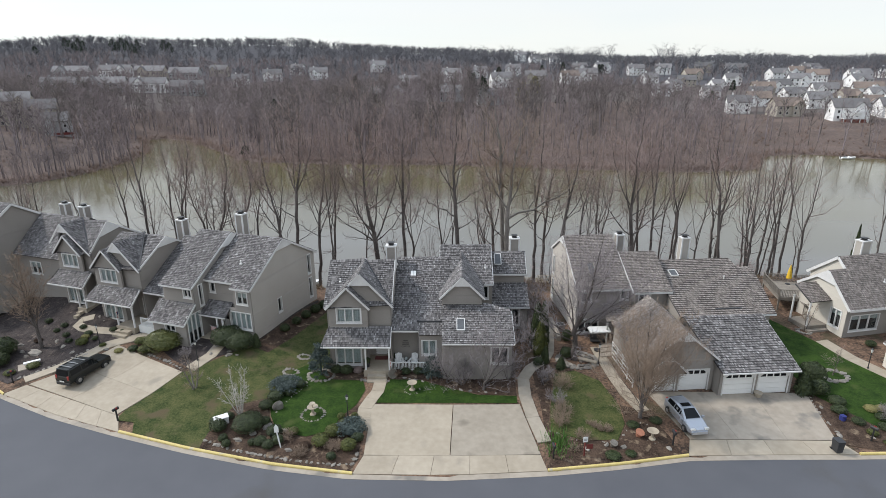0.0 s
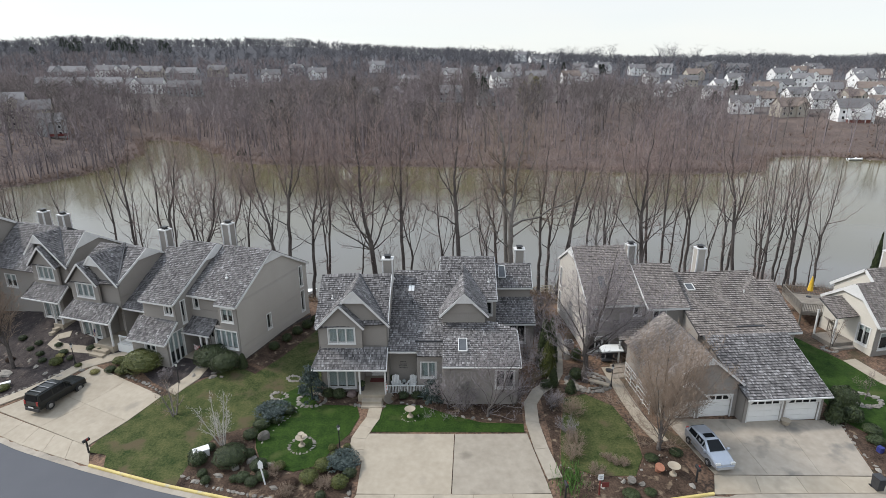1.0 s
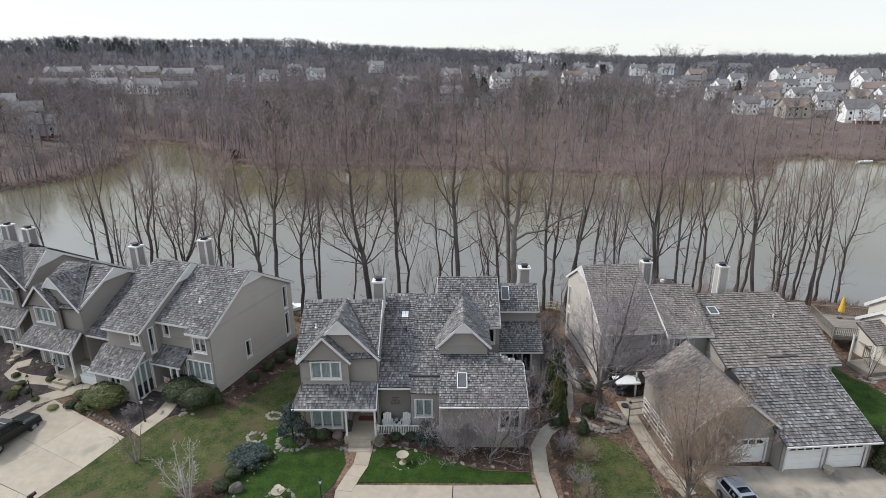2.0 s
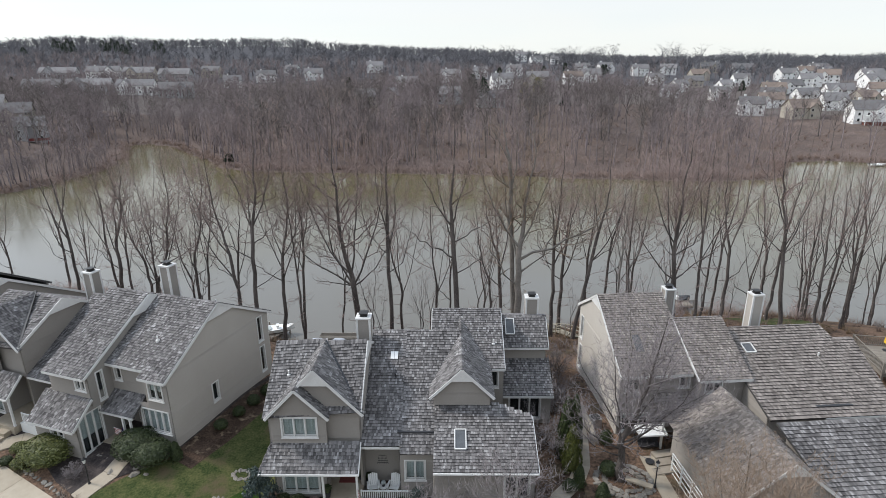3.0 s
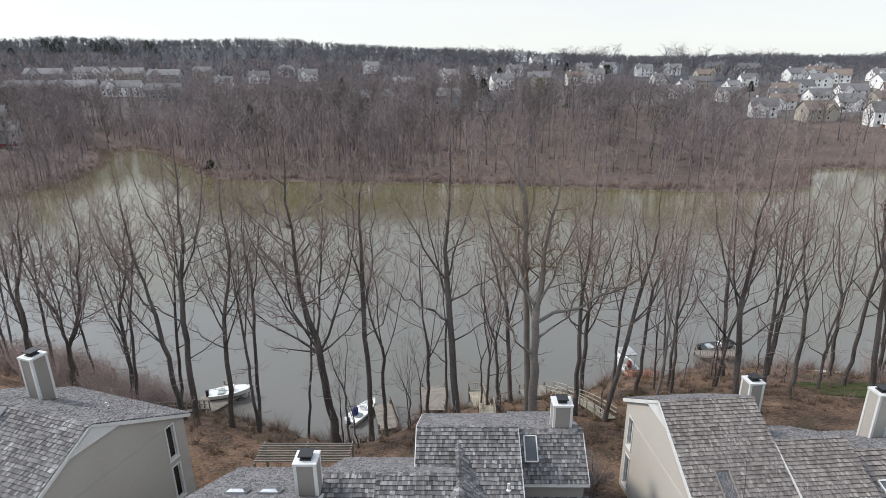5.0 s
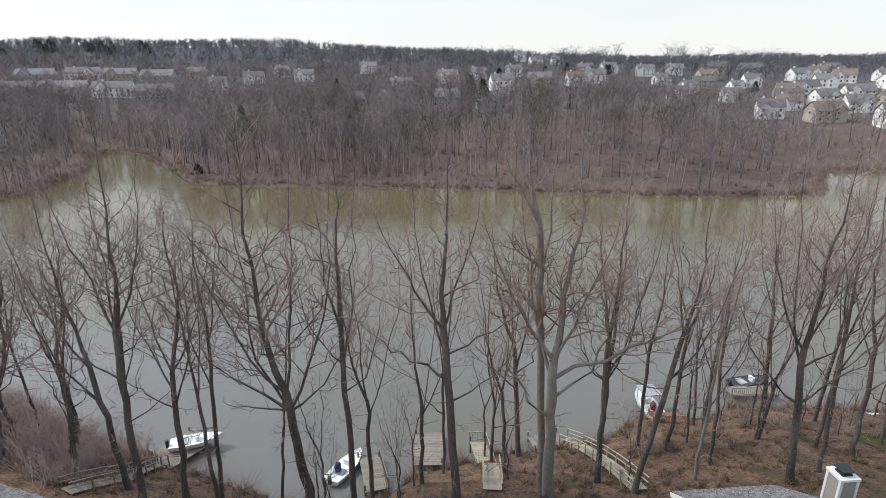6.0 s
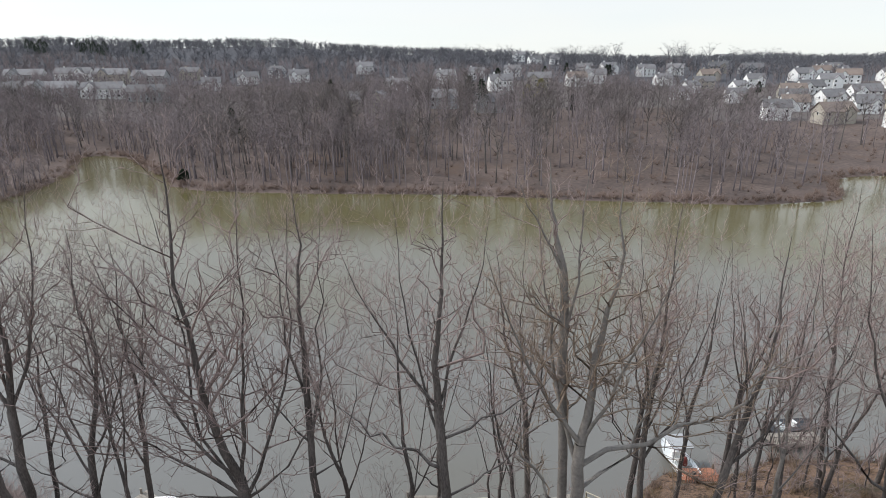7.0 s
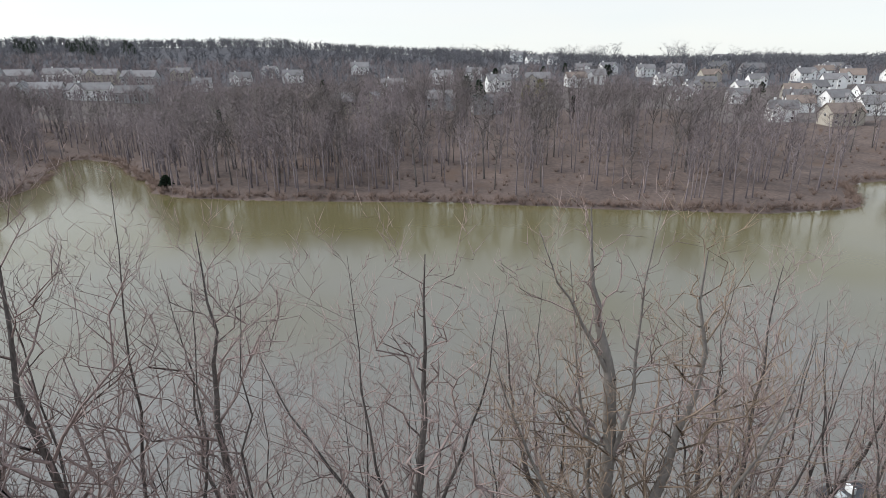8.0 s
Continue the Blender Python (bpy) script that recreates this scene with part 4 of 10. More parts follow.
def door(house, p, u0, z0, u1, z1, material, glazed=True):
    g = Geo()
    bar(g, p, u0, z0, u1, z1, -0.1, -0.05)
    bar(g, p, u0 - 0.1, z0, u0, z1 + 0.1, -0.1, 0.05)
    bar(g, p, u1, z0, u1 + 0.1, z1 + 0.1, -0.1, 0.05)
    bar(g, p, u0, z1, u1, z1 + 0.1, -0.1, 0.05)
    d = part("door", g, material, house, "white front door with storm glass" if glazed else "painted panel door")
    k = Geo()
    if glazed:
        bar(k, p, u0 + 0.14, z0 + 0.9, u1 - 0.14, z1 - 0.15, -0.05, -0.04)
        part("pane", k, M_CARGLASS, d)
    else:
        for i in range(2):
            for j in range(3):
                a, c = u0 + 0.1 + i * (u1 - u0 - 0.1) / 2, z0 + 0.15 + j * (z1 - z0 - 0.15) / 3
                bar(k, p, a, c, a + (u1 - u0 - 0.1) / 2 - 0.1, c + (z1 - z0 - 0.15) / 3 - 0.12, -0.05, -0.035)
        part("panel", k, material, d)
    h = Geo()
    bar(h, p, u1 - 0.12, z0 + 0.95, u1 - 0.06, z0 + 1.1, -0.05, 0.02)
    part("handle", h, M_STEEL, d, "metal door handle")
    return d


def garage_door(house, p, u0, z0, u1, z1):
    g = Geo()
    n = 4
    for i in range(n):
        a, b = z0 + (z1 - z0) * i / n, z0 + (z1 - z0) * (i + 1) / n
        bar(g, p, u0, a + 0.01, u1, b - 0.01, -0.13, -0.08)
        if i != n - 1:
            for k in range(4):
                c = u0 + 0.1 + k * (u1 - u0 - 0.1) / 4
                bar(g, p, c, a + 0.09, c + (u1 - u0 - 0.1) / 4 - 0.1, b - 0.09, -0.08, -0.068)
    gd = part("garage_door", g, M_WHITE, house, "white panelled garage door with four small panes")
    a, b = z0 + (z1 - z0) * 3 / n, z1
    for k in range(4):
        c = u0 + 0.22 + k * (u1 - u0 - 0.3) / 4
        q = Geo()
        bar(q, p, c, a + 0.1, c + (u1 - u0 - 0.3) / 4 - 0.12, b - 0.12, -0.08, -0.066)
        part("pane", q, M_CARGLASS, gd)
    f = Geo()
    bar(f, p, u0 - 0.1, z0, u0, z1, -0.12, 0.085)
    bar(f, p, u1, z0, u1 + 0.1, z1, -0.12, 0.085)
    bar(f, p, u0 - 0.1, z1, u1 + 0.1, z1 + 0.12, -0.12, 0.085)
    # clipped upper corners
    for s, e in ((u0, 1), (u1, -1)):
        f.add([p.at(s, z1 - 0.45, 0.045), p.at(s + e * 0.5, z1, 0.045), p.at(s, z1, 0.045), p.at(s, z1 - 0.45, -0.07), p.at(s + e * 0.5, z1, -0.07), p.at(s, z1, -0.07)], [(0, 1, 2), (5, 4, 3), (0, 3, 4, 1)])
    part("door_frame", f, M_TRIM, gd)
    return gd


def posts(house, pts, z0, z1, w=0.14, name="porch_post"):
    for x, y in pts:
        g = boxes(((x - w / 2, y - w / 2, z0), (x + w / 2, y + w / 2, z1)), ((x - w / 2 - 0.03, y - w / 2 - 0.03, z0), (x + w / 2 + 0.03, y + w / 2 + 0.03, z0 + 0.12)), ((x - w / 2 - 0.03, y - w / 2 - 0.03, z1 - 0.1), (x + w / 2 + 0.03, y + w / 2 + 0.03, z1)))
        part(name, g, M_TRIM, house)


def railing(parent, a, b, z0, high=0.9, gap=0.13, material=None):
    a, b = Vector(a), Vector(b)
    d = b - a
    n = max(2, int(d.length / gap))
    g = Geo()
    for z in (z0 + 0.1, z0 + high):
        beam(g, (a.x, a.y, z), (b.x, b.y, z), 0.07, 0.06)
    rail = part("railing", g, material or M_WHITE, parent)
    for i in range(n + 1):
        q = a + d * i / n
        w = 0.045 if i in (0, n) else 0.018
        part("baluster", boxes(((q.x - w, q.y - w, z0), (q.x + w, q.y + w, z0 + high + (0.08 if w > 0.03 else 0)))), material or M_WHITE, rail)
    return rail


def rect(u0, z0, u1, z1):
    return [(u0, z0), (u1, z0), (u1, z1), (u0, z1)]


def gable_unit(house, ox, oy, oz, siding, shake, floor=0.2, small_window=True, right_wall=True, pieces=0, peak=(-8.75, 9.92), side=(4.15, 9.85), rear=7.4, e=0.0):
    """A house front with a small gable before a large one, a porch roof below and a cross roof behind.

    peak: x and z of the large gable; side: y and z of the cross ridge; e: shift of the end wall.
    """
    px, pz = peak
    sy, sz = side
    def q(x, y, z):
        return (x + ox, y + oy, z + oz)

    # upper small gable
    p = wall(house, q(-11.7, 0, 0)[:2], q(-8.1, 0, 0)[:2], [(0, 4.3 + oz), (3.6, 4.3 + oz), (3.6, 6.75 + oz), (1.8, 8.6 + oz), (0, 6.75 + oz)], [(0.75, 5.2 + oz, 2.95, 6.55 + oz)], siding)
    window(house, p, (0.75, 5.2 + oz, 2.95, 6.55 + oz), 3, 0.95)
    # large gable behind
    wall(house, q(-11.9, 0.5, 0)[:2], q(-6.05 + e, 0.5, 0)[:2], [(0, 4.3 + oz), (5.85 + e, 4.3 + oz), (5.85 + e, 6.75 + oz), (px + 11.9, pz - 0.22 + oz), (0, 6.4 + oz)], [], siding)
    # ground floor front
    hole = (0.45, 0.8 + oz, 2.8, 2.95 + oz)
    p = wall(house, q(-11.7, 0, 0)[:2], q(-8.35, 0, 0)[:2], rect(0, floor, 3.35, 4.6 + oz), [hole], siding)
    window(house, p, hole, 3, 0.95)
    wall(house, q(-8.35, 0, 0)[:2], q(-8.35, 1.7, 0)[:2], rect(0, floor, 1.7, 4.4 + oz), [], siding)
    dh = (0.75 + e * 0.55, 0.92 + oz, 1.7 + e * 0.55, 2.98 + oz)
    p = wall(house, q(-8.35, 1.7, 0)[:2], q(-6.0 + e, 1.7, 0)[:2], rect(0, floor, 2.35 + e, 4.4 + oz), [dh], siding)
    door(house, p, *dh, M_TRIM)
    # sides and back
    wall(house, q(-11.9, 11.5, 0)[:2], q(-11.9, 0.2, 0)[:2], [(0, floor - 3), (11.3, floor), (11.3, 6.6 + oz), (11.5 - sy, sz - 0.2 + oz), (0, rear + 0.05 + oz)], [], siding)
    if right_wall:
        wall(house, q(-6.0 + e, 0.5, 0)[:2], q(-6.0 + e, 11.5, 0)[:2], [(0, floor), (11, floor - 3), (11, rear + 0.05 + oz), (sy - 0.5, sz - 0.15 + oz), (0, 6.7 + oz)], [], siding)
    wall(house, q(-6.0 + e, 11.5, 0)[:2], q(-11.9, 11.5, 0)[:2], rect(0, floor - 3, 5.9 + e, rear + oz), [], siding)
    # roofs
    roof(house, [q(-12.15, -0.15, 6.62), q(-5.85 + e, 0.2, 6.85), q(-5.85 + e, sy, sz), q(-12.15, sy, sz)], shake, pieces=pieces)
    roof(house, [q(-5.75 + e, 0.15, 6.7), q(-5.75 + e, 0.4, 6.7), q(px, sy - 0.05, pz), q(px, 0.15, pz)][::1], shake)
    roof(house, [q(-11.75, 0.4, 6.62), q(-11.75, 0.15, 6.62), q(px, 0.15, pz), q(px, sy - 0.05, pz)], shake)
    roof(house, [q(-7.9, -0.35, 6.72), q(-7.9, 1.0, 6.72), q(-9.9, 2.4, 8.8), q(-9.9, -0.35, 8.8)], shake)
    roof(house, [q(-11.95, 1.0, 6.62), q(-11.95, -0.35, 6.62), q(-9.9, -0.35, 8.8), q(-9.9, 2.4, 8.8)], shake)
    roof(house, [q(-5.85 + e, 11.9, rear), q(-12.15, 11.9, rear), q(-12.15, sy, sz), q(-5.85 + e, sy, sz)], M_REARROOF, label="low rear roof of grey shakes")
    ridge_cap(house, q(px, 0.15, pz + 0.03), q(px, sy - 0.05, pz + 0.03), shake)
    ridge_cap(house, q(-9.9, -0.35, 8.84), q(-9.9, 1.3, 8.84), shake)
    gable_trim(house, (-11.95 + ox, 6.6 + oz), (-9.9 + ox, 8.74 + oz), (-7.85 + ox, 6.6 + oz), -0.37 + oy, 0)
    gable_trim(house, (px - 2.15 + ox, pz - 2.37 + oz), (px + ox, pz - 0.06 + oz), (-5.72 + e + ox, 6.6 + oz), 0.12 + oy, 1.0)
    trim(house, [q(-11.72, -0.04, floor - oz), q(-11.72, -0.04, 6.7)], [q(-8.1, -0.04, 4.7), q(-8.1, -0.04, 6.6)], [q(-6.02 + e, 0.45, 4.4), q(-6.02 + e, 0.45, 6.6)], wide=0.1, high=0.1, name="corner_board")
    if right_wall:
        trim(house, [q(-5.83 + e, 0.25, 6.82), q(-5.83 + e, sy, sz - 0.03), q(-5.83 + e, 11.9, rear - 0.02)], wide=0.06, high=0.2)
    valley = Geo()
    beam(valley, q(-5.8 + e, 0.3, 6.95), q(px, sy - 0.05, pz + 0.08), 0.16, 0.05)
    part("valley_flashing", valley, M_PLASTIC, house, "dark metal valley between roof slopes")
    valley = Geo()
    beam(valley, q(-11.8, 0.4, 6.9), q(px, sy - 0.05, pz + 0.08), 0.14, 0.05)
    part("valley_flashing", valley, M_PLASTIC, house, "dark metal valley between roof slopes")
    if right_wall:
        k = Geo()
        fall_f, fall_r = (sz - 6.82) / (sy - 0.25), (sz - rear) / (11.9 - sy)
        tri = [(sy, sz - 0.1), (sy - 1.3, sz - 0.1 - 1.3 * fall_f), (sy + 1.5, sz - 0.1 - 1.5 * fall_r)]
        k.add([q(-5.82 + e + o, y, z) for o in (0.03, -0.02) for y, z in tri], [(0, 1, 2), (5, 4, 3), (0, 3, 4, 1), (1, 4, 5, 2), (2, 5, 3, 0)])
        part("gable_board", k, M_TRIM, house, "white triangular board at the peak")
    # porch roof, floor, steps and posts
    roof(house, [q(-12.35, -1.35, 3.37), q(-5.95 + e, -1.35, 3.37), q(-5.95 + e, 0.05, 4.72), q(-11.75, 0.05, 4.72)], shake)
    roof(house, [q(-12.35, 0.6, 3.37), q(-12.35, -1.35, 3.37), q(-11.75, 0.0, 4.72), q(-11.75, 0.6, 4.72)], shake)
    trim(house, [q(-12.35, -1.4, 3.28), q(-5.9 + e, -1.4, 3.28)], [q(-5.93 + e, -1.38, 3.3), q(-5.93 + e, 0.05, 4.66)], wide=0.06, high=0.16)
    posts(house, [q(-6.1 + e, -1.2, 0)[:2], q(-8.3, -1.2, 0)[:2]], floor, 3.25 + oz)
    part("porch_floor", boxes((q(-8.5, -1.4, floor - oz - 0.3), q(-6.0 + e, 1.7, 0.88))), M_CONCRETE, house, "concrete porch floor with a step")
    part("porch_step", boxes((q(-8.1, -1.95, floor - oz - 0.3), q(-6.4 + e, -1.4, 0.6)), (q(-8.1, -2.4, floor - oz - 0.3), q(-6.4 + e, -1.95, 0.35))), M_CONCRETE, house)
    part("gutter", boxes((q(-12.35, -1.52, 3.26), q(-5.9 + e, -1.42, 3.37))), M_TRIM, house)


# ---- the middle house ----
def middle_house():
    h = empty("house", pose(0, 47, 0, 0, 0, 2.2), "taupe two-storey house with steep shake gables and white trim", "house")
    S = M_SIDING
    gable_unit(h, 0, 0, 0, S, M_SHAKE, floor=0.2, pieces=120, rear=5.7)
    # entry court: recessed wall, bay with a window
    wall(h, (-6.0, 1.5), (-3.4, 1.5), rect(0, 0.2, 2.6, 4.9), [], S)
    wall(h, (-3.4, 1.5), (-3.4, 0.0), rect(0, 0.2, 1.5, 4.4), [], S)
    bay = (0.35, 1.85, 1.6, 3.3)
    p = wall(h, (-3.4, 0.0), (-1.1, 0.0), rect(0, 0.2, 2.3, 4.15), [bay], S)
    window(h, p, bay, 2, 0.95)
    trim(h, [(-3.45, 0.05, 0.3), (-3.45, 0.05, 4.2)], [(-3.4, -0.02, 4.1), (-1.15, -0.02, 4.1)], wide=0.1, high=0.12, name="corner_board")
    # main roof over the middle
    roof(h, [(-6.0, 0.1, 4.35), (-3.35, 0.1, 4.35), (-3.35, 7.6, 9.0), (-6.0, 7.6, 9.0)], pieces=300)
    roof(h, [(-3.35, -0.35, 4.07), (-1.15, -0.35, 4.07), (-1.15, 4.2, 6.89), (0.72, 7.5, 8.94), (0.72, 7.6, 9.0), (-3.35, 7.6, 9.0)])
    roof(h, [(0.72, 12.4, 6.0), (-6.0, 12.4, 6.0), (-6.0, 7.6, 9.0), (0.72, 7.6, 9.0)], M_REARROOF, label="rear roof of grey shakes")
    ridge_cap(h, (-6.0, 7.6, 9.03), (-1.5, 7.6, 9.03))
    part("flashing", boxes(((-3.6, 0.75, 4.82), (-1.2, 1.0, 4.95))), M_PLASTIC, h, "dark metal flashing strip across the roof")
    trim(h, [(-6.0, 0.05, 4.22), (-3.3, 0.05, 4.22)], wide=0.06, high=0.16)
    # the raised porch between the wings
    part("porch_floor", boxes(((-6.0, -0.55, 0.0), (-2.4, 1.5, 0.42))), M_WOOD, h, "grey boarded porch floor")
    railing(h, (-6.0, -0.5, 0), (-2.3, -0.5, 0), 0.42, 0.85)
    # right wing: low roof in front, gable dormer, high roof behind
    rw = (4.45, 1.9, 5.95, 3.5)
    p = wall(h, (-1.1, -1.7), (5.2, -1.7), rect(0, 0.0, 6.3, 4.3), [rw], S)
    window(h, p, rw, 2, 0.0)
    wall(h, (5.2, -1.7), (5.2, 1.5), [(0, 0.0), (3.2, 0.0), (3.2, 5.4), (0, 4.2)], [], S)
    wall(h, (5.2, 1.5), (2.6, 2.4), [(0, 0.0), (2.75, 0.0), (2.75, 5.8), (0, 5.4)], [], S)
    wall(h, (-1.1, 0.2), (-1.1, -1.7), [(0, 0.0), (1.9, 0.0), (1.9, 4.2), (0, 4.9)], [], S)
    roof(h, [(-1.15, -2.1, 4.12), (5.4, -2.1, 4.12), (5.4, 1.6, 5.58), (2.9, 2.6, 5.97), (-1.15, 2.6, 5.97)], label="grey weathered low roof over the front room")
    trim(h, [(-1.15, -2.15, 4.03), (5.4, -2.15, 4.03)], [(5.42, -2.1, 4.06), (5.42, 1.6, 5.52)], wide=0.06, high=0.16)
    part("gutter", boxes(((-1.15, -2.27, 4.02), (5.4, -2.17, 4.12))), M_TRIM, h)
    skylight(h, [(0.2, -0.7, 4.7), (0.92, -0.7, 4.7), (0.92, 0.6, 5.21), (0.2, 0.6, 5.21)])
    wall(h, (-1.2, 2.4), (2.6, 2.4), [(0, 4.6), (3.8, 4.6), (3.8, 6.9), (1.9, 8.65), (0, 6.9)], [], S)
    wall(h, (2.6, 2.4), (2.6, 6.5), rect(0, 0.0, 4.1, 6.7), [], S)
    p = wall(h, (2.6, 6.4), (3.85, 6.4), rect(0, 0.0, 1.25, 6.6), [(0.3, 4.9, 0.85, 6.2)], S)
    window(h, p, (0.3, 4.9, 0.85, 6.2), 1, 0.0)
    roof(h, [(2.85, 2.1, 6.62), (2.85, 6.25, 6.62), (0.7, 10.25, 8.83), (0.7, 2.1, 8.83)])
    roof(h, [(-1.47, 3.85, 6.62), (-1.47, 2.1, 6.62), (0.7, 2.1, 8.83), (0.7, 10.25, 8.83), (0.66, 7.3, 8.79)])
    ridge_cap(h, (0.7, 2.1, 8.87), (0.7, 10.2, 8.87))
    gable_trim(h, (-1.5, 6.6), (0.7, 8.77), (2.9, 6.6), 2.07, 0.85)
    trim(h, [(-1.2, 2.35, 5.9), (-1.2, 2.35, 6.7)], [(2.6, 2.35, 5.9), (2.6, 2.35, 6.7)], wide=0.1, high=0.1, name="corner_board")
    roof(h, [(-1.56, 6.1, 6.6), (3.95, 6.1, 6.6), (3.95, 11.0, 9.25), (-1.56, 11.0, 9.25)])
    roof(h, [(3.95, 16.0, 6.55), (-1.56, 16.0, 6.55), (-1.56, 11.0, 9.25), (3.95, 11.0, 9.25)], M_REARROOF)
    ridge_cap(h, (-1.56, 11.0, 9.28), (3.95, 11.0, 9.28))
    trim(h, [(3.97, 6.05, 6.5), (3.97, 11.0, 9.17), (3.97, 16.0, 6.47)], [(3.0, 6.05, 6.5), (3.97, 6.05, 6.5)], [(-1.58, 7.5, 7.28), (-1.58, 11.0, 9.17), (-1.58, 16.0, 6.47)], wide=0.06, high=0.18)
    wall(h, (3.85, 6.4), (3.85, 15.6), [(0, -1.0), (9.2, -4.0), (9.2, 6.6), (4.6, 9.1), (0, 6.65)], [], S)
    wall(h, (-1.45, 15.6), (-1.45, 7.0), [(0, -4.0), (8.6, 0.0), (8.6, 7.1), (4.6, 9.1), (0, 6.6)], [], S)
    # far right wing: upper roof, wall, shed roof and sun room
    roof(h, [(3.98, 10.15, 6.2), (7.85, 10.15, 6.2), (7.85, 12.4, 8.0), (3.98, 12.4, 8.0)])
    roof(h, [(7.85, 17.0, 6.0), (3.98, 17.0, 6.0), (3.98, 12.4, 8.0), (7.85, 12.4, 8.0)], M_REARROOF)
    ridge_cap(h, (3.98, 12.4, 8.03), (7.85, 12.4, 8.03))
    trim(h, [(3.98, 10.1, 6.1), (7.9, 10.1, 6.1)], [(7.87, 10.15, 6.13), (7.87, 12.4, 7.93), (7.87, 17.0, 5.93)], wide=0.06, high=0.18)
    skylight(h, [(4.45, 11.0, 6.92), (5.15, 11.0, 6.92), (5.15, 12.1, 7.8), (4.45, 12.1, 7.8)])
    wall(h, (3.85, 10.45), (7.65, 10.45), rect(0, 2.0, 3.8, 6.3), [], S)
    wall(h, (7.65, 10.45), (7.65, 16.6), [(0, -3.0), (6.15, -5.0), (6.15, 6.0), (1.95, 7.85), (0, 6.3)], [], S)
    roof(h, [(4.0, 7.3, 3.5), (7.95, 7.3, 3.5), (7.95, 10.45, 5.05), (4.0, 10.45, 5.05)])
    trim(h, [(4.0, 7.25, 3.4), (7.95, 7.25, 3.4)], wide=0.06, high=0.16)
    sun_win = (0.7, 1.2, 3.1, 3.05)
    p = wall(h, (3.85, 7.8), (7.8, 7.8), rect(0, -1.2, 3.95, 3.7), [sun_win], S)
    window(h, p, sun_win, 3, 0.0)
    wall(h, (7.8, 7.8), (7.8, 10.45), [(0, -1.5), (2.65, -2.0), (2.65, 4.9), (0, 3.6)], [], S)
    wall(h, (7.65, 16.6), (3.9, 16.6), rect(0, -5, 3.75, 6.0), [], S)
    wall(h, (3.85, 15.6), (-1.45, 15.6), rect(0, -5, 5.3, 6.6), [], S)
    wall(h, (-1.45, 12.1), (-6.0, 12.1), rect(0, -4, 4.55, 6.0), [], S)
    chimney(h, -6.45, 6.75, 7.0, 10.5, 1.0, 0.9)
    chimney(h, 6.75, 13.1, 6.5, 9.35, 1.05, 0.9)
    skylight(h, [(-8.9, 6.5, 8.61), (-7.9, 6.5, 8.61), (-7.9, 7.2, 8.24), (-8.9, 7.2, 8.24)], True)
    skylight(h, [(-10.5, 6.5, 8.61), (-9.5, 6.5, 8.61), (-9.5, 7.2, 8.24), (-10.5, 7.2, 8.24)], True)
    vent_pipe(h, -4.0, 4.3, 6.95, 0.3, M_BLACK)
    vent_pipe(h, -10.9, 2.2, 8.4, 0.3)
    vent_pipe(h, 3.2, 8.0, 7.65, 0.4)
    # slatted pergola behind the house
    for i in range(8):
        g = Geo()
        beam(g, (-11.9, 13.4 + i * 0.24, 5.0), (-6.0, 13.4 + i * 0.24, 5.0), 0.05, 0.09)
        part("pergola_slat", g, M_WOOD, h, "grey wooden pergola slat" if i == 0 else "")
    for x in (-11.8, -9.0, -6.1):
        g = Geo()
        beam(g, (x, 13.2, 4.9), (x, 15.4, 4.9), 0.06, 0.12)
        part("pergola_beam", g, M_WOOD, h)
        for y in (13.3, 15.3):
            part("pergola_post", boxes(((x - 0.06, y - 0.06, -2.5), (x + 0.06, y + 0.06, 4.85))), M_WOOD, h)
    # a pale patch of new shakes
    patch = Geo()
    for i in range(2):
        for j in range(2):
            x, y = -4.45 + i * 0.28, 5.45 + j * 0.25
            z = 4.35 + (y - 0.1) * 0.62 + 0.13
            patch.add([(x, y, z), (x + 0.26, y, z), (x + 0.26, y + 0.26, z + 0.16), (x, y + 0.26, z + 0.16), (x, y, z - 0.04), (x + 0.26, y, z - 0.04)], [(0, 1, 2, 3), (4, 5, 1, 0)])
    part("roof_patch", patch, M_WHITE, h, "patch of new pale shakes")
    return h


middle_house()


# ---- the row of town houses ----
def row_frame(label):
    return empty("house", pose(-20.45, 50.0, 0, 0, 0, -15.6), label, "house", "row of town houses")


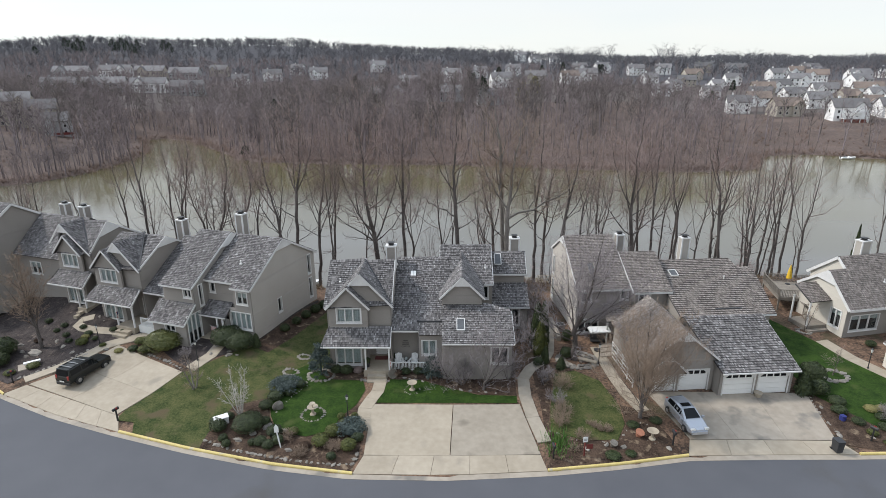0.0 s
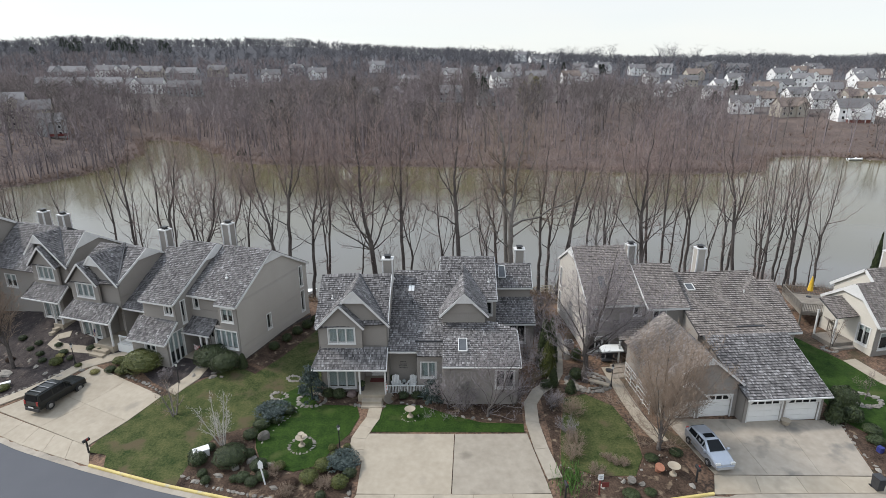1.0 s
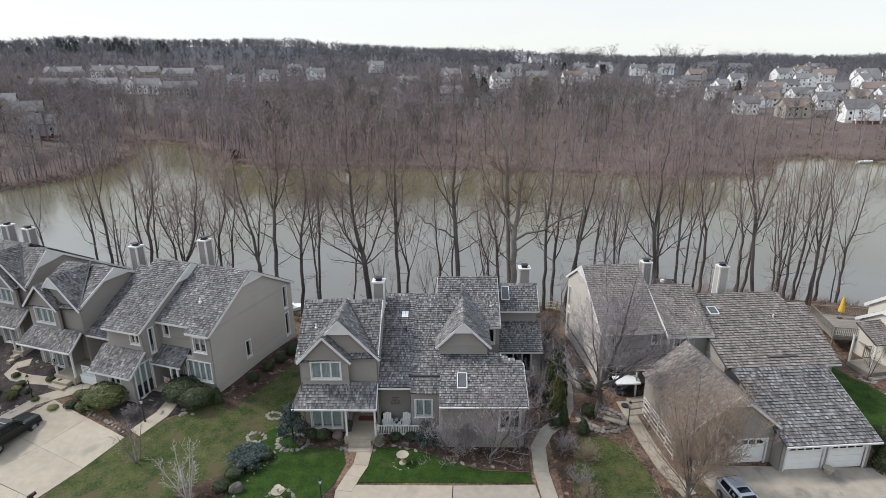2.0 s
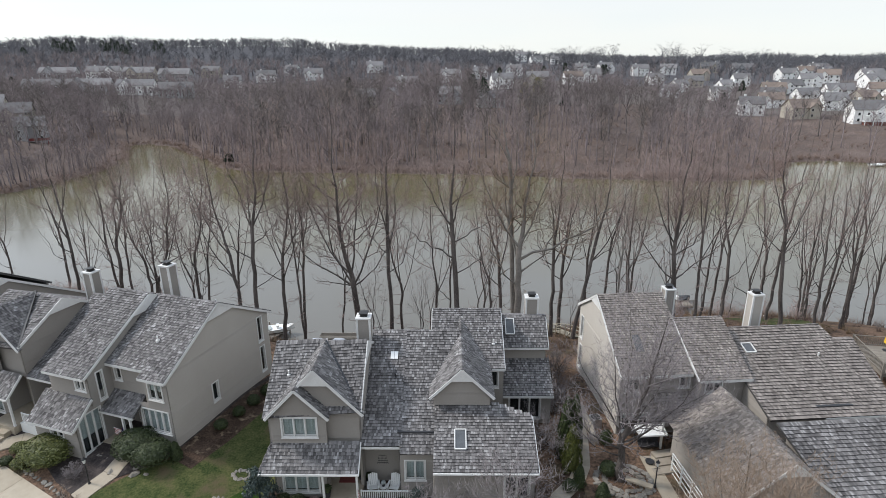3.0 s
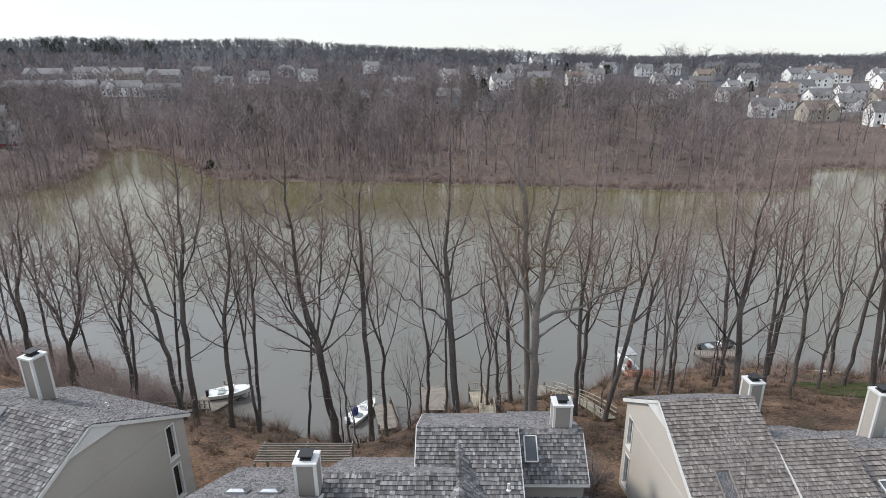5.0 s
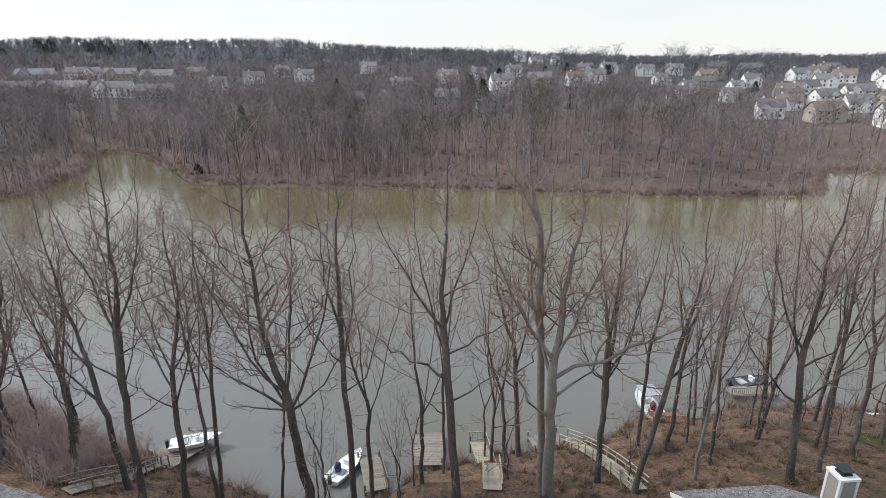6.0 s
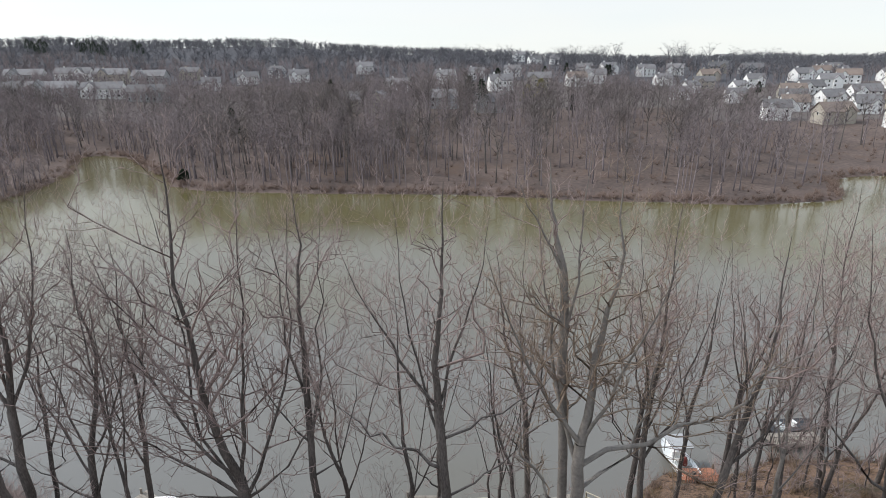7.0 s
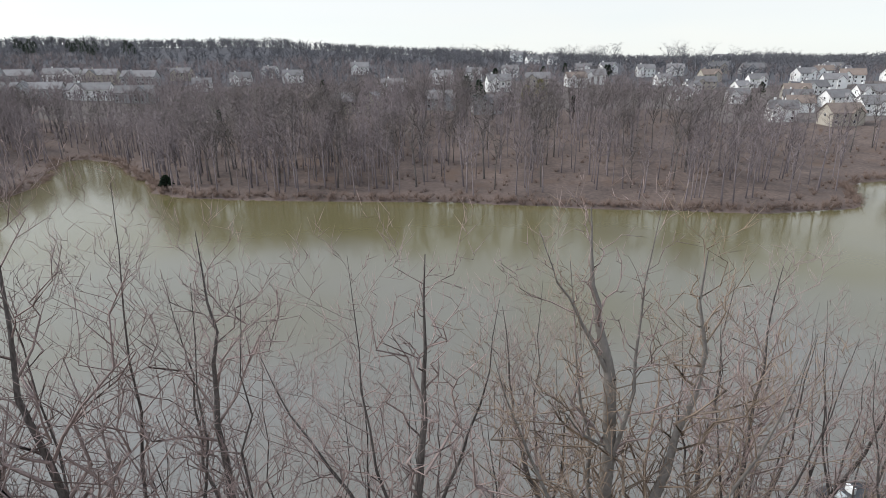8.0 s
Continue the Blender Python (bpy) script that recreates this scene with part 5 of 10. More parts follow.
def end_house():
    h = row_frame("taupe end town house with a plain gable wall")
    S = M_SIDING
    g = 1.2
    holes = [(4.18, 2.65, 4.78, 4.2), (10.35, 4.9, 10.9, 7.15), (10.35, 1.95, 10.9, 4.3)]
    p = wall(h, (0, 0), (0, 11.8), [(0, g - 0.4), (11.8, -2.5), (11.8, 7.2), (5.85, 10.4), (0, 7.0)], holes, M_SIDING_TAN)
    for q in holes:
        window(h, p, q, 1, 0.0)
    wall(h, (0, 11.8), (-6.2, 11.8), rect(0, -2.5, 6.2, 7.2), [], S)
    up, big = (1.3, 5.2, 2.5, 6.45), (0.25, 2.45, 2.7, 4.2)
    p = wall(h, (-3.0, 0), (0, 0), [(0, g - 0.4), (3.0, g - 0.4), (3.0, 4.6), (0, 4.6)], [big], S)
    window(h, p, big, 4, 0.95)
    p = wall(h, (-2.05, 0), (0, 0), rect(0, 4.6, 2.05, 7.05), [(0.35, 5.2, 1.55, 6.45)], S)
    window(h, p, (0.35, 5.2, 1.55, 6.45), 2, 0.5)
    wall(h, (-2.05, 0.55), (-2.05, 0.0), rect(0, 4.4, 0.55, 7.1), [], S)
    wall(h, (-3.0, 1.6), (-3.0, 0.0), rect(0, g - 0.4, 1.6, 4.6), [], S)
    dh = (0.9, 1.4, 1.85, 3.4)
    p = wall(h, (-5.9, 1.6), (-3.0, 1.6), rect(0, g - 0.4, 2.9, 4.6), [dh], S)
    door(h, p, *dh, M_TRIM)
    sm = (0.55, 5.85, 1.1, 6.85)
    p = wall(h, (-5.9, 0.55), (-2.05, 0.55), rect(0, 4.4, 3.85, 7.4), [sm], S)
    window(h, p, sm, 1, 0.0)
    # roofs
    roof(h, [(-2.2, -0.35, 6.95), (0.2, -0.35, 6.95), (0.2, 5.85, 10.55), (-2.2, 5.85, 10.55)])
    roof(h, [(-6.0, 0.2, 7.27), (-2.2, 0.2, 7.27), (-2.2, 5.85, 10.55), (-6.0, 5.85, 10.55)], pieces=60)
    roof(h, [(0.2, 12.2, 7.1), (-6.0, 12.2, 7.1), (-6.0, 5.85, 10.55), (0.2, 5.85, 10.55)], M_REARROOF)
    ridge_cap(h, (-6.0, 5.85, 10.58), (0.2, 5.85, 10.58))
    trim(h, [(0.22, -0.35, 6.85), (0.22, 5.85, 10.45), (0.22, 12.2, 7.0)], [(-2.2, -0.4, 6.87), (0.2, -0.4, 6.87)], [(-6.0, 0.15, 7.18), (-2.2, 0.15, 7.18)], wide=0.06, high=0.2)
    k = Geo()
    k.add([(0.25, 5.85, 10.42), (0.25, 4.3, 9.52), (0.25, 7.4, 9.52), (0.21, 5.85, 10.42), (0.21, 4.3, 9.52), (0.21, 7.4, 9.52)], [(0, 1, 2), (5, 4, 3), (0, 3, 4, 1), (1, 4, 5, 2), (2, 5, 3, 0)])
    part("gable_board", k, M_TRIM, h, "white triangular board at the peak")
    trim(h, [(0.03, -0.03, g - 0.3), (0.03, -0.03, 6.9)], [(0.03, 11.8, -2), (0.03, 11.8, 7.1)], [(-2.05, -0.03, 4.7), (-2.05, -0.03, 6.9)], wide=0.12, high=0.12, name="corner_board")
    # entry roof with a little gable
    roof(h, [(-6.1, -0.9, 3.85), (-2.7, -0.9, 3.85), (-2.7, 0.6, 4.95), (-6.1, 0.6, 4.95)])
    trim(h, [(-6.1, -0.95, 3.76), (-2.7, -0.95, 3.76)], wide=0.06, high=0.14)
    posts(h, [(-3.2, -0.8), (-3.9, -0.8)], g - 0.2, 3.75)
    part("porch_floor", boxes(((-5.9, -1.2, g - 0.5), (-3.0, 1.6, g + 0.15))), M_CONCRETE, h, "concrete entry step")
    chimney(h, -6.9, 8.4, 8.4, 12.0)
    vent_pipe(h, -2.6, 2.3, 8.6, 0.35)
    vent_pipe(h, -3.3, 9.5, 8.6, 0.3)
    return h


def second_house():
    h = row_frame("taupe town house with a projecting lower storey and shake roof")
    S, g = M_SIDING, 1.0
    p = wall(h, (-9.6, -1.4), (-5.8, -1.4), rect(0, 4.6, 3.8, 7.15), [(2.6, 5.8, 3.5, 6.9)], S)
    window(h, p, (2.6, 5.8, 3.5, 6.9), 2, 0.4)
    side = [(0.7, 4.7, 1.15, 6.9)]
    p = wall(h, (-5.8, -1.4), (-5.8, 5.6), [(0, 4.4), (7, 4.4), (7, 10.45), (6.4, 10.72), (0, 7.0)], side, S)
    window(h, p, side[0], 1, 0.0)
    wall(h, (-9.6, 5.6), (-9.6, -1.4), [(0, 1.0), (7, 1.0), (7, 7.0), (0.6, 10.72), (0, 10.4)], [], S)
    fw, sw = (1.6, 2.55, 2.8, 3.6), (0.25, 1.2, 2.0, 4.2)
    p = wall(h, (-10.1, -2.9), (-5.9, -2.9), rect(0, g - 0.5, 4.2, 3.9), [fw], S)
    window(h, p, fw, 2, 0.5)
    p = wall(h, (-5.9, -2.9), (-5.9, 1.6), [(0, g - 0.5), (4.5, g - 0.5), (4.5, 5.6), (1.4, 5.2), (0, 3.9)], [sw], S)
    window(h, p, sw, 3, 0.6)
    wall(h, (-10.1, 1.0), (-10.1, -2.9), [(0, g - 0.5), (3.9, g - 0.5), (3.9, 3.9), (2.4, 5.2), (0, 5.2)], [], S)
    roof(h, [(-9.75, -1.75, 6.98), (-5.7, -1.75, 6.98), (-5.7, 5.0, 10.95), (-9.75, 5.0, 10.95)])
    roof(h, [(-5.7, 12.2, 7.1), (-9.75, 12.2, 7.1), (-9.75, 5.0, 10.95), (-5.7, 5.0, 10.95)], M_REARROOF)
    wall(h, (-5.8, 5.6), (-5.8, 11.8), [(0, 4.4), (6.2, 4.4), (6.2, 7.15), (0, 10.4)], [], S)
    wall(h, (-5.8, 11.8), (-9.6, 11.8), rect(0, -2.0, 3.8, 7.2), [], S)
    ridge_cap(h, (-9.75, 5.0, 10.98), (-5.7, 5.0, 10.98))
    roof(h, [(-10.3, -3.3, 3.6), (-5.75, -3.3, 3.6), (-5.75, -1.4, 5.2), (-10.3, -1.4, 5.2)])
    trim(h, [(-9.75, -1.8, 6.9), (-5.7, -1.8, 6.9)], [(-10.3, -3.35, 3.52), (-5.75, -3.35, 3.52)], [(-5.68, -1.75, 6.9), (-5.68, 5.0, 10.87), (-5.68, 12.2, 7.02)], [(-5.73, -3.3, 3.52), (-5.73, -1.4, 5.12)], wide=0.06, high=0.18)
    trim(h, [(-5.88, -2.92, g - 0.3), (-5.88, -2.92, 3.6)], [(-5.8, -1.43, 5.0), (-5.8, -1.43, 7.0)], wide=0.12, high=0.12, name="corner_board")
    k = Geo()
    k.add([(-5.6, 5.0, 10.86), (-5.6, 3.1, 9.74), (-5.6, 7.3, 9.7), (-5.66, 5.0, 10.86), (-5.66, 3.1, 9.74), (-5.66, 7.3, 9.7)], [(0, 1, 2), (5, 4, 3), (0, 3, 4, 1), (1, 4, 5, 2), (2, 5, 3, 0)])
    part("gable_board", k, M_TRIM, h, "white triangular board at the peak")
    # recessed entry part with a lower roof and white deck
    wall(h, (-13.1, 1.0), (-9.6, 1.0), rect(0, g - 0.4, 3.5, 5.8), [(0.6, 2.3, 1.55, 4.3)], S)
    door(h, Plane((-13.1, 1.0), (-9.6, 1.0)), 0.6, 2.3, 1.55, 4.3, M_TRIM)
    roof(h, [(-13.1, -0.8, 5.35), (-9.6, -0.8, 5.35), (-9.6, 6.0, 9.6), (-13.1, 6.0, 9.6)])
    roof(h, [(-9.6, 12.0, 6.6), (-13.1, 12.0, 6.6), (-13.1, 6.0, 9.6), (-9.6, 6.0, 9.6)], M_REARROOF)
    trim(h, [(-13.1, -0.85, 5.26), (-9.6, -0.85, 5.26)], wide=0.06, high=0.16)
    part("porch_floor", boxes(((-13.0, -2.2, g - 0.4), (-10.2, 1.0, 2.1))), M_WHITE, h, "white boarded entry deck")
    railing(h, (-12.6, -2.15, 0), (-10.3, -2.15, 0), 2.1, 0.9)
    chimney(h, -14.2, 7.0, 7.5, 11.1)
    vent_pipe(h, -10.2, 1.6, 7.0, 0.3)
    return h


end_house()

second_house()


def porch_flag():
    """A striped flag hanging in folds from a short staff on the porch post."""
    f = empty("flag", pose(-20.45, 50.0, 0, 0, 0, -15.6) @ pose(-3.85, -0.95, 2.5) @ Matrix.Scale(0.66, 4), "small striped red and white flag hung at the porch", "flag")
    g = Geo()
    beam(g, (0.5, 0, 0.1), (-0.95, -0.35, 0.55), 0.03, 0.03)
    part("staff", g, M_WHITE, f)
    for k in range(9):
        a, b = k / 9, (k + 1) / 9
        n = 6
        vs = [(-0.9 + u * 1.0 + 0.05 * math.sin(j * 2.1), -0.34 + 0.3 * u + 0.06 * math.sin(j * 1.7 + k), 0.5 - 0.3 * u - 0.85 * v / 9 * 9) for v, row in ((a, 0), (b, 1)) for j in range(n + 1) for u in (j / n,)]
        st = Geo().add(vs, [(j, j + 1, n + 2 + j, n + 1 + j) for j in range(n)])
        part("stripe", st, M_RED if k % 2 == 0 else M_WHITE, f)


porch_flag()
third = row_frame("taupe town house with two front gables and a porch")
gable_unit(third, -7.15, -1.25, 1.0, M_SIDING, M_SHAKE, floor=1.0, peak=(-8.6, 9.6), side=(4.4, 9.3), rear=5.4)
fourth = row_frame("taupe town house with gables behind a bare tree")
gable_unit(fourth, -14.05, 0.0, 1.6, M_SIDING, M_SHAKE, floor=1.4, peak=(-10.6, 9.95), side=(3.05, 9.74), rear=4.7, e=-1.2)


def fifth_house():
    h = row_frame("taupe town house at the end of the row")
    S = M_SIDING
    # linking part with its own ridge
    wall(h, (-33.8, 0.9), (-25.9, 0.9), rect(0, 1.0, 7.9, 7.4), [(2.0, 4.8, 3.6, 6.2)], S)
    window(h, Plane((-33.8, 0.9), (-25.9, 0.9)), (2.0, 4.8, 3.6, 6.2), 2, 0.5)
    wall(h, (-25.9, 11.0), (-33.8, 11.0), rect(0, -3, 7.9, 7.2), [], S)
    roof(h, [(-33.8, 0.4, 7.1), (-25.9, 0.4, 7.1), (-25.9, 4.8, 11.0), (-33.8, 4.8, 11.0)])
    roof(h, [(-25.9, 11.4, 7.1), (-33.8, 11.4, 7.1), (-33.8, 4.8, 11.0), (-25.9, 4.8, 11.0)], M_REARROOF)
    ridge_cap(h, (-33.8, 4.8, 11.03), (-25.9, 4.8, 11.03))
    # gable end
    wall(h, (-34.0, -3.2), (-34.0, 10.0), [(0, 0.8), (13.2, -3), (13.2, 7.8), (4.75, 12.75), (0, 9.5)], [], S)
    wall(h, (-43.0, -3.2), (-34.0, -3.2), rect(0, 0.8, 9.0, 9.6), [(1.5, 5.8, 3.6, 7.2), (6.0, 5.8, 7.6, 7.2)], S)
    p = Plane((-43.0, -3.2), (-34.0, -3.2))
    window(h, p, (1.5, 5.8, 3.6, 7.2), 3, 0.5)
    window(h, p, (6.0, 5.8, 7.6, 7.2), 2, 0.5)
    wall(h, (-43.0, 10.0), (-43.0, -3.2), [(0, -3), (13.2, 0.8), (13.2, 9.5), (8.45, 12.75), (0, 7.8)], [], S)
    wall(h, (-34.0, 10.0), (-43.0, 10.0), rect(0, -3, 9.0, 7.8), [], S)
    roof(h, [(-43.3, -3.6, 9.4), (-33.8, -3.6, 9.4), (-33.8, 1.55, 12.95), (-43.3, 1.55, 12.95)])
    roof(h, [(-33.8, 10.4, 7.7), (-43.3, 10.4, 7.7), (-43.3, 1.55, 12.95), (-33.8, 1.55, 12.95)], M_REARROOF)
    ridge_cap(h, (-43.3, 1.55, 12.98), (-33.8, 1.55, 12.98))
    trim(h, [(-33.78, -3.6, 9.3), (-33.78, 1.55, 12.85), (-33.78, 10.4, 7.6)], wide=0.06, high=0.26)
    roof(h, [(-43.0, -5.2, 4.9), (-33.9, -5.2, 4.9), (-33.9, -3.2, 6.3), (-43.0, -3.2, 6.3)])
    trim(h, [(-43.0, -5.25, 4.8), (-33.9, -5.25, 4.8)], wide=0.06, high=0.16)
    wall(h, (-43.0, -4.8), (-33.9, -4.8), rect(0, 0.5, 9.1, 4.9), [(1.5, 1.9, 3.9, 3.9), (5.6, 1.9, 8.0, 3.9)], S)
    p = Plane((-43.0, -4.8), (-33.9, -4.8))
    window(h, p, (1.5, 1.9, 3.9, 3.9), 3, 0.6)
    window(h, p, (5.6, 1.9, 8.0, 3.9), 3, 0.6)
    wall(h, (-33.9, -4.8), (-33.9, -3.2), [(0, 0.5), (1.6, 0.5), (1.6, 6.2), (0, 4.9)], [], S)
    chimney(h, -34.2, 8.3, 8.0, 11.3)
    chimney(h, -30.8, 8.2, 8.0, 11.2)
    return h


fifth_house()


# ---- the house with garages ----
def garage_house():
    h = empty("house", pose(12.5, 54.0, 0, 0, 0, 7.0), "tan house with shake roofs and attached garages", "house")
    S, T = M_SIDING_TAN, M_SIDING
    # tall gabled block
    holes = [(0.6, 4.2, 1.15, 6.3), (0.6, 1.2, 1.15, 3.4)]
    p = wall(h, (0, 10.3), (0, 0), [(0, -3.0), (10.3, 0.0), (10.3, 6.0), (4.2, 9.65), (0, 7.2)], holes, S)
    for q in holes:
        window(h, p, q, 1, 0.0)
    up, low = (0.45, 4.4, 1.45, 5.6), (0.3, 0.9, 2.4, 2.4)
    p = wall(h, (0, 0), (5.6, 0), rect(0, 0.0, 5.6, 6.1), [up, (4.6, 4.6, 5.3, 5.6), low], T)
    window(h, p, up, 1, 0.3)
    window(h, p, (4.6, 4.6, 5.3, 5.6), 1, 0.3)
    window(h, p, low, 3, 0.3)
    wall(h, (5.2, 10.3), (0, 10.3), rect(0, -3, 5.2, 7.2), [], S)
    wall(h, (5.2, 0), (5.2, 10.3), [(0, 0.0), (10.3, -3.0), (10.3, 7.2), (6.1, 9.65), (0, 6.0)], [], S)
    roof(h, [(-0.15, -0.35, 5.85), (5.4, -0.35, 5.85), (5.4, 6.1, 9.8), (-0.15, 6.1, 9.8)], M_SHAKE_BROWN)
    roof(h, [(5.4, 10.7, 7.0), (-0.15, 10.7, 7.0), (-0.15, 6.1, 9.8), (5.4, 6.1, 9.8)], M_REARROOF)
    ridge_cap(h, (-0.15, 6.1, 9.83), (5.4, 6.1, 9.83), M_SHAKE_BROWN)
    trim(h, [(-0.17, -0.35, 5.76), (-0.17, 6.1, 9.71), (-0.17, 10.7, 6.9)], [(-0.15, -0.4, 5.77), (5.4, -0.4, 5.77)], wide=0.06, high=0.22)
    trim(h, [(-0.02, -0.03, 0), (-0.02, -0.03, 5.9)], [(-0.02, 10.3, -3), (-0.02, 10.3, 7.1)], wide=0.12, high=0.12, name="corner_board")
    k = Geo()
    k.add([(-0.2, 6.1, 9.67), (-0.2, 4.75, 8.84), (-0.2, 7.4, 8.88), (-0.16, 6.1, 9.67), (-0.16, 4.75, 8.84), (-0.16, 7.4, 8.88)], [(2, 1, 0), (3, 4, 5), (1, 4, 3, 0), (2, 5, 4, 1), (0, 3, 5, 2)])
    part("gable_board", k, M_TRIM, h, "white triangular board at the peak")
    skylight(h, [(1.5, 1.3, 6.86), (2.25, 1.3, 6.86), (2.25, 2.7, 7.72), (1.5, 2.7, 7.72)], False, M_WOOD)
    # second block
    w2 = (0.35, 4.6, 1.5, 5.7)
    p = wall(h, (5.8, -0.9), (9.1, -0.9), rect(0, 0.0, 3.3, 6.0), [w2], T)
    window(h, p, w2, 2, 0.4)
    wall(h, (9.1, -0.9), (9.1, 8.0), [(0, 0.0), (8.9, -2), (8.9, 5.9), (4.8, 8.3), (0, 5.9)], [], T)
    wall(h, (5.8, 8.0), (5.8, -0.9), [(0, -2.0), (8.9, 0.0), (8.9, 5.9), (4.1, 8.3), (0, 5.9)], [], T)
    wall(h, (9.1, 8.0), (5.8, 8.0), rect(0, -2, 3.3, 5.9), [], T)
    roof(h, [(5.45, -1.2, 5.75), (9.5, -1.2, 5.75), (9.5, 3.9, 8.45), (5.45, 3.9, 8.45)], M_SHAKE_BROWN)
    roof(h, [(9.5, 8.4, 5.9), (5.45, 8.4, 5.9), (5.45, 3.9, 8.45), (9.5, 3.9, 8.45)], M_REARROOF)
    trim(h, [(5.45, -1.25, 5.67), (9.5, -1.25, 5.67)], [(5.43, -1.2, 5.67), (5.43, 3.9, 8.37)], [(9.12, -0.93, 0.2), (9.12, -0.93, 5.7)], wide=0.06, high=0.2)
    # low entry roof with a glazed front
    roof(h, [(2.6, -1.9, 2.95), (5.9, -1.9, 2.95), (5.9, 0.1, 4.2), (2.6, 0.1, 4.2)], M_SHAKE_BROWN)
    posts(h, [(2.75, -1.8), (5.7, -1.8)], 0.1, 2.85)
    part("terrace", boxes(((0.3, -3.6, -0.2), (5.9, 0.0, 0.22))), M_CONCRETE, h, "paved terrace beside the entry")
    # broad roof
    wall(h, (9.1, -4.0), (18.3, -4.0), rect(0, 0.0, 9.2, 4.4), [(6.4, 1.6, 8.6, 3.6)], T)
    window(h, Plane((9.1, -4.0), (18.3, -4.0)), (6.4, 1.6, 8.6, 3.6), 3, 0.8)
    wall(h, (18.3, -4.0), (18.3, 9.0), [(0, 0.0), (13, -3), (13, 4.5), (8.2, 7.05), (0, 4.3)], [], T)
    wall(h, (9.1, 9.0), (9.1, -4.0), [(0, -3), (13, 0), (13, 4.3), (4.8, 7.05), (0, 4.5)], [], T)
    wall(h, (18.3, 9.0), (9.1, 9.0), rect(0, -3, 9.2, 4.5), [], T)
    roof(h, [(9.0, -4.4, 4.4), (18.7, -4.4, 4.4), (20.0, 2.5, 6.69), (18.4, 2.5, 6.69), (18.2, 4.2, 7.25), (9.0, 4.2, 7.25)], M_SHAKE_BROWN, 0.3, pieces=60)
    roof(h, [(18.4, 9.6, 4.3), (9.0, 9.6, 4.3), (9.0, 4.2, 7.25), (18.2, 4.2, 7.25)], M_REARROOF)
    roof(h, [(20.0, 7.0, 4.5), (18.4, 7.0, 4.5), (18.4, 2.5, 6.68), (20.0, 2.5, 6.68)], M_REARROOF)
    ridge_cap(h, (9.0, 4.2, 7.28), (18.2, 4.2, 7.28), M_SHAKE_BROWN)
    ridge_cap(h, (18.4, 2.5, 6.72), (20.0, 2.5, 6.72), M_SHAKE_BROWN)
    trim(h, [(13.0, -4.45, 4.31), (18.7, -4.45, 4.31)], wide=0.06, high=0.16)
    skylight(h, [(10.5, 1.5, 6.36), (11.3, 1.5, 6.36), (11.3, 2.4, 6.66), (10.5, 2.4, 6.66)])
    vent_pipe(h, 16.0, 0.9, 6.1, 0.4)
    part("flashing", boxes(((12.9, -3.6, 4.68), (15.6, -3.4, 4.79))), M_PLASTIC, h, "dark flashing strip on the roof")
    chimney(h, 7.6, 9.3, 3.0, 8.75, 0.9, 0.9)
    chimney(h, 14.6, 7.4, 4.0, 8.75, 0.95, 0.9, M_SIDING_TAN)
    # right garage with two doors
    d1, d2 = (0.35, 0.0, 3.1, 2.13), (3.5, 0.0, 6.25, 2.13)
    p = wall(h, (9.5, -11.3), (16.1, -11.3), rect(0, -0.1, 6.6, 2.7), [d1, d2], T)
    garage_door(h, p, *d1)
    garage_door(h, p, *d2)
    wall(h, (16.1, -11.3), (16.1, -5.6), [(0, -0.1), (5.7, 0.2), (5.7, 4.9), (0, 2.6)], [], T)
    wall(h, (9.5, -5.6), (9.5, -11.3), [(0, 0.0), (5.7, -0.1), (5.7, 2.6), (0, 4.9)], [], T)
    wall(h, (16.1, -5.6), (9.5, -5.6), rect(0, 0, 6.6, 4.9), [], T)
    roof(h, [(9.4, -11.75, 2.5), (16.4, -11.75, 2.5), (16.4, -5.5, 5.0), (8.6, -5.5, 5.0)], M_SHAKE, 0.28, pieces=100)
    trim(h, [(9.4, -11.8, 2.42), (16.4, -11.8, 2.42)], [(16.42, -11.75, 2.42), (16.42, -5.5, 4.92)], wide=0.06, high=0.16)
    part("gutter", boxes(((9.4, -11.92, 2.4), (16.4, -11.82, 2.5))), M_TRIM, h)
    trim(h, [(9.5, -11.35, 0), (9.5, -11.35, 2.5)], [(16.1, -11.35, 0), (16.1, -11.35, 2.5)], wide=0.12, high=0.12, name="corner_board")
    # left garage with a gable front
    e1, e2 = (0.6, -0.1, 2.75, 2.1), (3.15, -0.1, 5.75, 2.1)
    p = wall(h, (3.2, -10.3), (9.4, -10.3), [(0, -0.2), (6.2, -0.2), (6.2, 3.2), (3.15, 5.75), (0, 3.1)], [e1, e2], T)
    garage_door(h, p, *e1)
    garage_door(h, p, *e2)
    wall(h, (3.2, -2.6), (3.2, -10.3), [(0, 0), (7.7, -0.2), (7.7, 3.1), (0, 3.1)], [], T)
    wall(h, (9.4, -2.6), (3.2, -2.6), [(0, 0), (6.2, 0), (6.2, 3.1), (3.05, 5.75), (0, 3.2)], [], T)
    wall(h, (9.4, -10.3), (9.4, -2.6), [(0, 0), (7.7, 0), (7.7, 3.2), (0, 3.2)], [], T)
    roof(h, [(9.65, -10.6, 3.15), (9.65, -2.4, 3.15), (6.35, -2.4, 5.95), (6.35, -10.6, 5.95)], M_SHAKE_BROWN)
    roof(h, [(2.95, -2.4, 3.05), (2.95, -10.6, 3.05), (6.35, -10.6, 5.95), (6.35, -2.4, 5.95)], M_SHAKE_BROWN)
